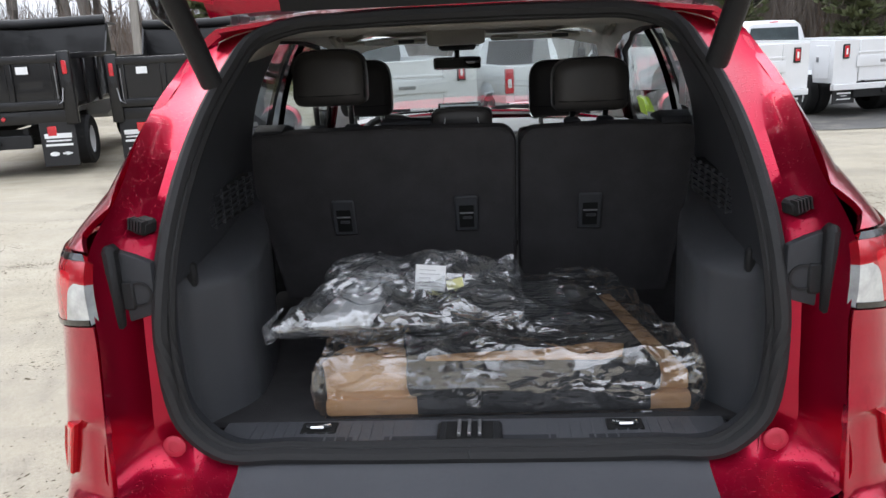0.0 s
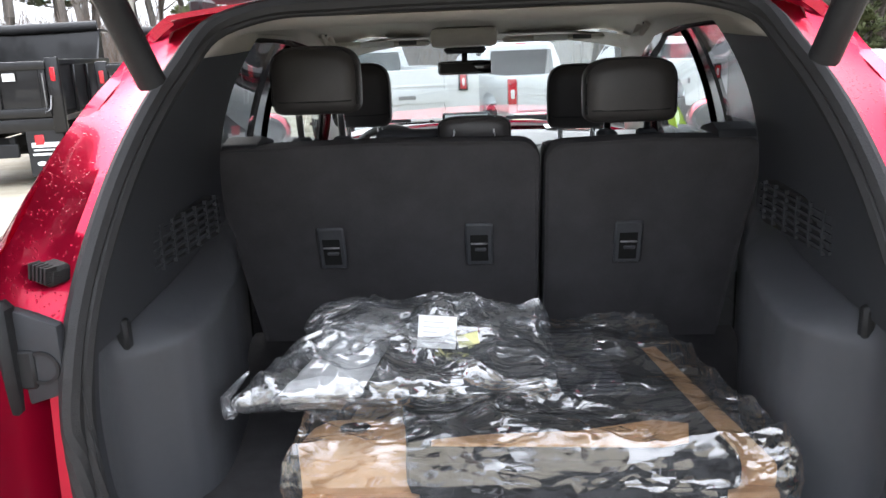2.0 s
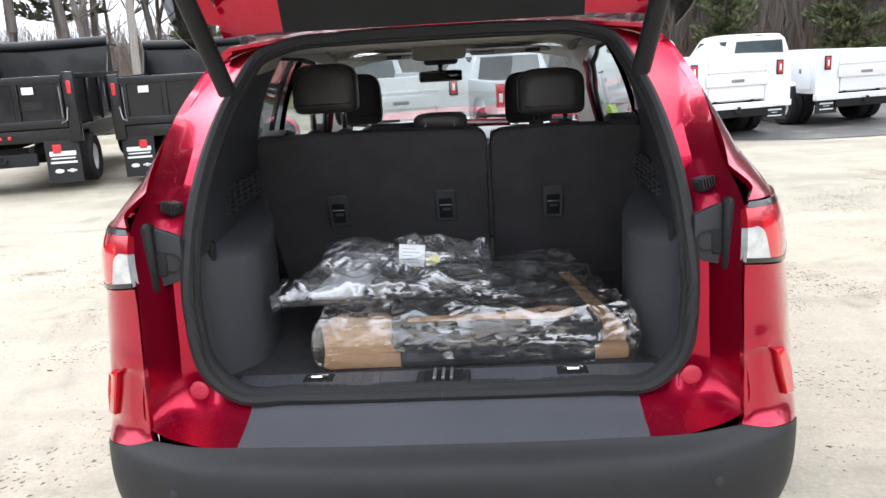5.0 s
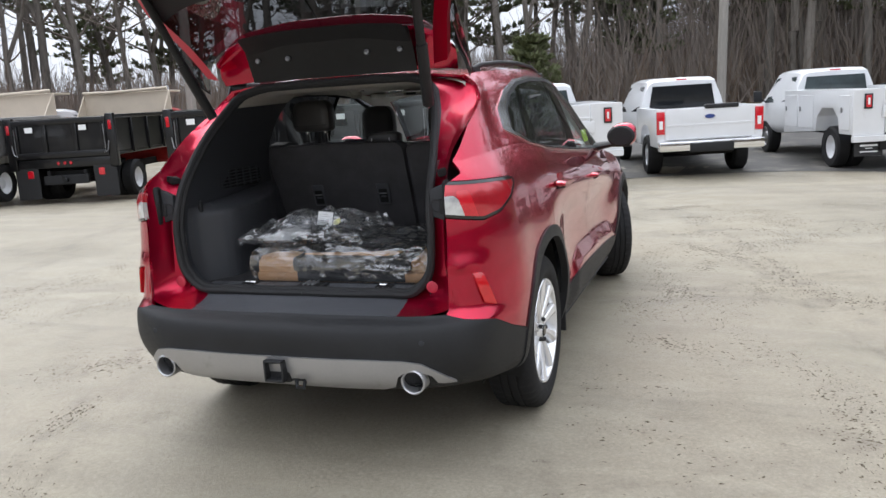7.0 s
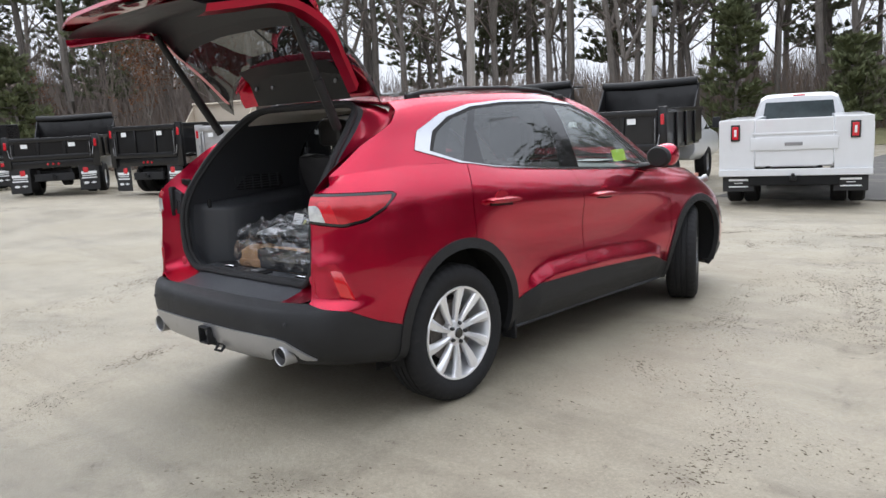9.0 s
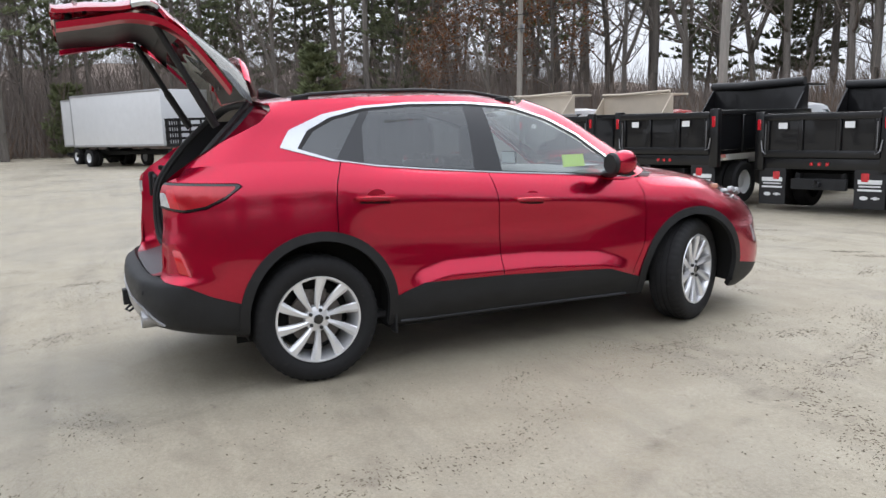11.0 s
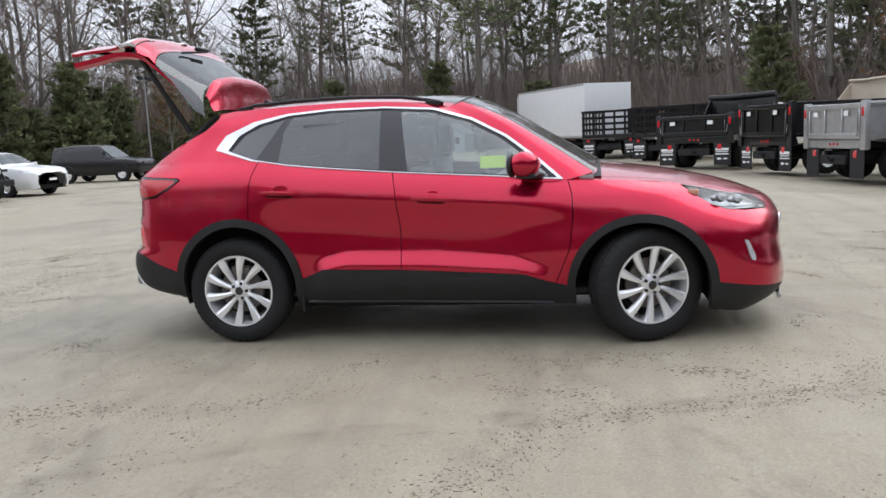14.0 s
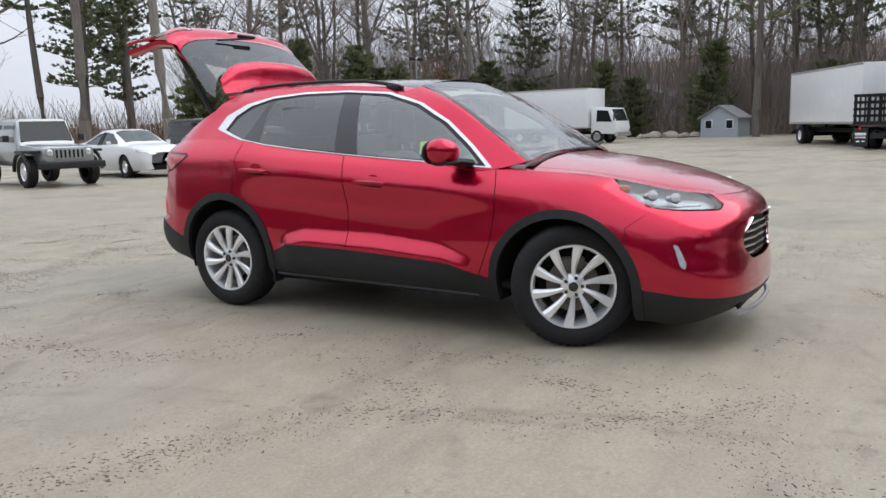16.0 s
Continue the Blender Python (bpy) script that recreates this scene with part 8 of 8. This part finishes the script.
def pine_tree(h, bare=.35, spread=.17, gaps=.25):
    trunk, crown, _ = Geo(), Geo(), 0
    r0 = h * .012 + .05
    pts, _ = limb(trunk, (0, 0, -.3), (0, 0, 1), h, r0, 9, 7, .03, up=.3)
    z = h * bare
    while z < h * .99:
        t = (z / h - bare) / (1 - bare)
        p = Vector((np.interp(z, [q.z for q in pts], [q.x for q in pts]), np.interp(z, [q.z for q in pts], [q.y for q in pts]), z))
        a0 = rng.uniform(0, 6.28)
        for i in range(5):
            if rng.random() < gaps:
                continue
            a = a0 + i * 1.257 + rng.uniform(-.3, .3)
            L = h * spread * (1.05 - t) ** .5 * rng.uniform(.55, 1.15) * (1 if t > .12 else .7)
            lp, dd = limb(trunk, p, (math.cos(a), math.sin(a), .12), L, .03, 4, 4, .10, up=.25)
            for k in range(1, 5):
                for _ in range(3):
                    o = lp[k] + Vector((rng.uniform(-.3, .3), rng.uniform(-.3, .3), rng.uniform(-.08, .18))) * (.6 + L * .12)
                    tuft(crown, o, Vector((math.cos(a), math.sin(a), .5)), rng.uniform(.30, .55), 8)
        z += h * .032 * rng.uniform(.7, 1.3)
    return trunk, crown


def tree_thing(name, label, parts_, mats, names):
    root = thing(name, label, "tree", group="woods round the lot")
    for g, m_, n in zip(parts_, mats, names):
        if g.V:
            part(n, g, m_, root, smooth=n != "foliage")
    return root


protos = []
for h, fk in ((15, False), (17, True), (13, False), (16, True), (14, True)):
    protos.append(tree_thing("bare_tree", "bare grey leafless tree standing in the woods", bare_tree(h, fk)[:2], (BARK, TWIG), ("trunk", "crown")))
oak = tree_thing("oak_tree", "oak still holding dry rust-brown leaves", bare_tree(11, True, True), (BARK, TWIG, OAK), ("trunk", "crown", "foliage"))
pines = [tree_thing("pine_tree", "tall dark green pine with open layered crown", pine_tree(*a), (BARK, NEEDLE), ("trunk", "foliage")) for a in ((18, .36, .20, .45), (16, .28, .21, .48), (20, .50, .18, .48))]
shrubs = [tree_thing("young_pine", "bushy young pine at the edge of the woods", pine_tree(*a), (BARK, YEW), ("trunk", "foliage")) for a in ((6.5, .06, .30, .42), (5, .05, .36, .42), (7, .08, .28, .46))]


def plant(proto, x, y, s, first=[]):
    m = pose(x, y, float(fall(y)) - .05, rng.uniform(-2, 2) - 1, rng.uniform(-2, 2) + 1.5, rng.uniform(0, 360)) @ Matrix.Diagonal((s, s, s, 1))
    if proto not in first:
        first.append(proto)
        proto.matrix_basis = m
        return proto
    c = copy_thing(proto, m)
    c.matrix_basis = m
    return c


def place(yaw, d, ox=3.0, oy=1.0):
    a = radians(yaw)
    return ox - math.sin(a) * d, oy + math.cos(a) * d


def edge_of_woods(yaw):
    return float(np.interp(yaw, [-168, -120, -80, -45, -15, 10, 30, 50, 70, 90, 110, 130, 150, 170, 192], [60, 42, 42, 48, 44, 42, 40, 44, 48, 62, 66, 56, 58, 60, 60]))


# trees in rough rows, denser towards the edge; pines where the clip shows dark crowns
yaw = -42.0
while yaw < 166:
    e = edge_of_woods(yaw)
    for k in range(3):
        d = e + rng.uniform(0, 5) + k * 8
        x, y = place(yaw + rng.uniform(-1, 1), d)
        dense = np.interp(yaw, [-45, 0, 20, 60, 75, 95, 110, 135, 142, 170], [.35, .40, .42, .35, .33, .3, .25, .2, .25, .2])
        if 138 < yaw < 166 and rng.random() < .55:
            continue
        if rng.random() < dense:
            plant(rng.choice(pines), x, y, rng.uniform(.8, 1.15))
        else:
            plant(rng.choice(protos), x, y, rng.uniform(.8, 1.2))
    yaw += rng.uniform(2.0, 3.4)
for yw, d, s in ((138.5, 46, 1.15), (144, 48, 1.15), (146.5, 62, 1.0), (60.5, 50, 1.05), (71, 52, 1.1), (98, 58, 1.1), (14, 44, 1.0), (28, 42, 1.0)):
    plant(pines[2 if yw > 130 else 0], *place(yw, d, 5, 4), s)
# unseen trees on the open side, added for a dark band in the doors
for i in range(64):
    yw = -46 - i * 2.2 + rng.uniform(-1, 1)
    plant(rng.choice(pines + protos), *place(yw, edge_of_woods(yw) + rng.uniform(-2, 12)), rng.uniform(.75, 1.1))
for i in range(46):
    yw = rng.uniform(-46, 14)
    plant(rng.choice(pines), *place(yw, edge_of_woods(yw) + rng.uniform(-2, 14)), rng.uniform(.7, 1.1))
for yw, d, s in ((57, 44, 1.0), (61.5, 46, 1.0), (66, 47, .7), (118, 50, .45), (73, 50, .5)):
    plant(oak, *place(yw, d), s)
for i in range(28):
    yw = rng.choice((rng.uniform(104, 140), rng.uniform(84, 132), rng.uniform(104, 136), rng.uniform(-30, 80)))
    plant(rng.choice(shrubs), *place(yw, edge_of_woods(yw) - rng.uniform(1, 3)), rng.uniform(.75, 1.15))


def brush_band(y0, y1, count, hmin, hmax, depth, name, label, mat):
    g = Geo()
    for _ in range(count):
        yw = rng.uniform(y0, y1)
        x, y = place(yw, edge_of_woods(yw) + rng.uniform(-1.5, depth))
        h = rng.uniform(hmin, hmax) * (float(np.interp(yw, [-60, 0, 20, 50, 60, 100, 120, 200], [.9, .8, .4, .4, .65, .85, .85, .8])) if hmax > 8 else 1)
        z = float(fall(y)) - .05
        lean = Vector((rng.uniform(-.3, .3), rng.uniform(-.3, .3), 1))
        o = Vector((x, y, z))
        w = rng.uniform(.012, .03)
        for k in range(3):
            tip = o + (lean + Vector((rng.uniform(-.5, .5), rng.uniform(-.5, .5), 0))) * h * rng.uniform(.6, 1)
            side = Vector((math.cos(radians(yw)), math.sin(radians(yw)), 0)) * w
            g.add([tuple(o - side), tuple(o + side), tuple(tip + side * .3), tuple(tip - side * .3)], [(0, 1, 2, 3)])
    tagged(new(name, mesh_of(name, g, mat, smooth=False)), label, "undergrowth", kind="stuff")


# below yaw -45 both bands are unseen and only darken the paint's reflections
brush_band(-168, 168, 13000, 1.2, 5.0, 16, "undergrowth", "tangled brown winter undergrowth among the trunks", BRUSH)
brush_band(-168, 136, 36000, 5.0, 15.0, 34, "thicket", "dense grey saplings deep in the woods", TWIG)

# far wooded rise behind the trees, closed on the unseen side for the reflections
HILL = material("far_winter_woods", (0.27, 0.22, 0.192), 1.0, var=.55, scale=.25, fine=1.6, spec=0.0, stretch=(1, 1, .35))
hill = []
for k, (dd, hh) in enumerate(((24, 0), (30, 6.5), (60, 13), (150, 16), (260, 14))):
    row = []
    for yw in np.linspace(-168, 192, 181):
        x, y = place(yw, edge_of_woods(yw) + dd)
        low = np.interp(yw, [-168, 35, 62, 88, 112, 136, 142, 200], [.7, .26, .65, .92, .72, .4, .2, .2])
        row.append((x, y, -.6 + hh * low * (1 + .25 * noise.noise((yw * .12, k, 0)) + .16 * noise.noise((yw * .9, k, 3)))))
    hill.append(row)
tagged(new("far_woods", mesh_of("far_woods", Geo().loft(hill, closed=False), HILL)), "hazy brown wooded rise in the distance", "hill", kind="structure")

# utility poles with wires, lot lamps, houses
pole_pts = []
for x, y, h in ((-14.3, 18.6, 9.5), (1.4, 25.5, 9.5), (-12.3, 27.0, 8.5), (-49, 21.0, 9.5), (-31.0, 21.0, 9.5), (16, 29.5, 9.5)):
    p = thing("utility_pole", "weathered wooden utility pole carrying wires", "pole", pose(x, y, float(fall(y)) - .1, -1.0, 1.5), group="utility poles")
    part("shaft", Geo().lathe([(.15, 0), (.14, h * .5), (.11, h), (0, h + .02)], 12), WOOD_POLE, p)
    part("cross_arm", Geo().box(-.7, .7, -.05, .05, h - .9, h - .78, .01), WOOD_POLE, p)
    part("bracket", Geo().box(.1, .35, -.06, .06, h - 3.0, h - 2.6, .02), STEEL, p)
    pole_pts.append((x, y, h))
order = [3, 4, 0, 1, 5]
for lev in (.8, 2.2, 2.9):
    for a, b in zip(order[:-1], order[1:]):
        (x0, y0, h0), (x1, y1, h1) = pole_pts[a], pole_pts[b]
        pts = [(x0 + (x1 - x0) * t, y0 + (y1 - y0) * t, -.4 + (h0 - lev) * (1 - t) + (h1 - lev) * t - 1.6 * t * (1 - t)) for t in np.linspace(0, 1, 13)]
        tagged(new("overhead_wire", mesh_of("overhead_wire", Geo().tube(pts, .018, 5), RUBBER)), "black overhead wire between the poles", "wire", "overhead wires")
for x, y, h in ((-39.5, -23.0, 5.6), (-16.5, -33, 5.4)):
    p = thing("lot_lamp", "thin steel lot lamp with twin floodlights", "street lamp", pose(x, y, 0), group="lot lamps")
    part("shaft", Geo().lathe([(.06, 0), (.045, h), (0, h)], 10), STEEL, p)
    part("lamp_arm", Geo().box(-.5, .5, -.03, .03, h - .1, h - .04, .01), STEEL, p)
    for sx in (-1, 1):
        part("floodlight", Geo().box(sx * .45 - .2, sx * .45 + .2, -.12, .12, h - .05, h + .16, .03), BLACK_PLASTIC, p)
SIDING = material("pale_house_siding", (.32, .36, .39), .8, var=.2, scale=3, stretch=(1, 1, 14))
ROOFING = material("grey_roof_shingle", (.22, .22, .23), .9, var=.3, scale=4)
for x, y, w, dp, h, yawh, nm in ((-53.3, -6.7, 4.6, 4, 2.3, 80, "small grey shed house at the edge of the woods"), (-66, -17.5, 9, 6, 3.2, 80, "grey house half hidden among trees"), (-4.5, 60, 12, 7, 2.4, 5, "pale low house behind the white trucks")):
    hs = thing("house", nm, "house", pose(x, y, float(fall(y)) + (0.5 if y > 30 else 0), 0, 0, yawh) @ Matrix.Scale(.58 if w < 5 else 1, 4), group="")
    part("wall", Geo().prism([(-w / 2, 0), (w / 2, 0), (w / 2, h), (0, h + 1.4), (-w / 2, h)], 0, dp, "y"), SIDING, hs)
    for s_ in (-1, 1):
        part("roof", Geo().prism([(0, h + 1.42), (s_ * (w / 2 + .3), h - .12), (s_ * (w / 2 + .3), h), (0, h + 1.56)], -.3, dp + .3, "y"), ROOFING, hs)
    for xw in (-w * .28, w * .28):
        wd = part("window", Geo().box(xw - .45, xw + .45, -.05, .02, 1.0, 2.1, .01), PAPER, hs)
        part("pane", Geo().box(xw - .38, xw + .38, -.06, -.04, 1.07, 2.03), CAR_GLASS, wd)
# boulders along the back edge of the lot
STONE = material("pale_boulder", (.30, .27, .22), .9, var=.3, scale=3, bump=.6, bscale=12)
for i in range(16):
    bm = bmesh.new()
    bmesh.ops.create_icosphere(bm, subdivisions=2, radius=.5)
    for v in bm.verts:
        v.co *= 1 + .35 * noise.noise(v.co * 2 + Vector((i * 7, 0, 0)))
        v.co.z *= .6
    yw = 97 + i * 1.1 + rng.uniform(-.4, .4)
    x, y = place(yw, 58 + rng.uniform(-1, 1))
    b = new("boulder", mesh_of("boulder", Geo().bm(bm), STONE))
    b.matrix_basis = pose(x, y, .1, 0, 0, rng.uniform(0, 360)) @ Matrix.Scale(rng.uniform(.7, 1.5), 4)
    tagged(b, "pale rough boulder on the lot edge", "rock", "boulders on the lot edge")
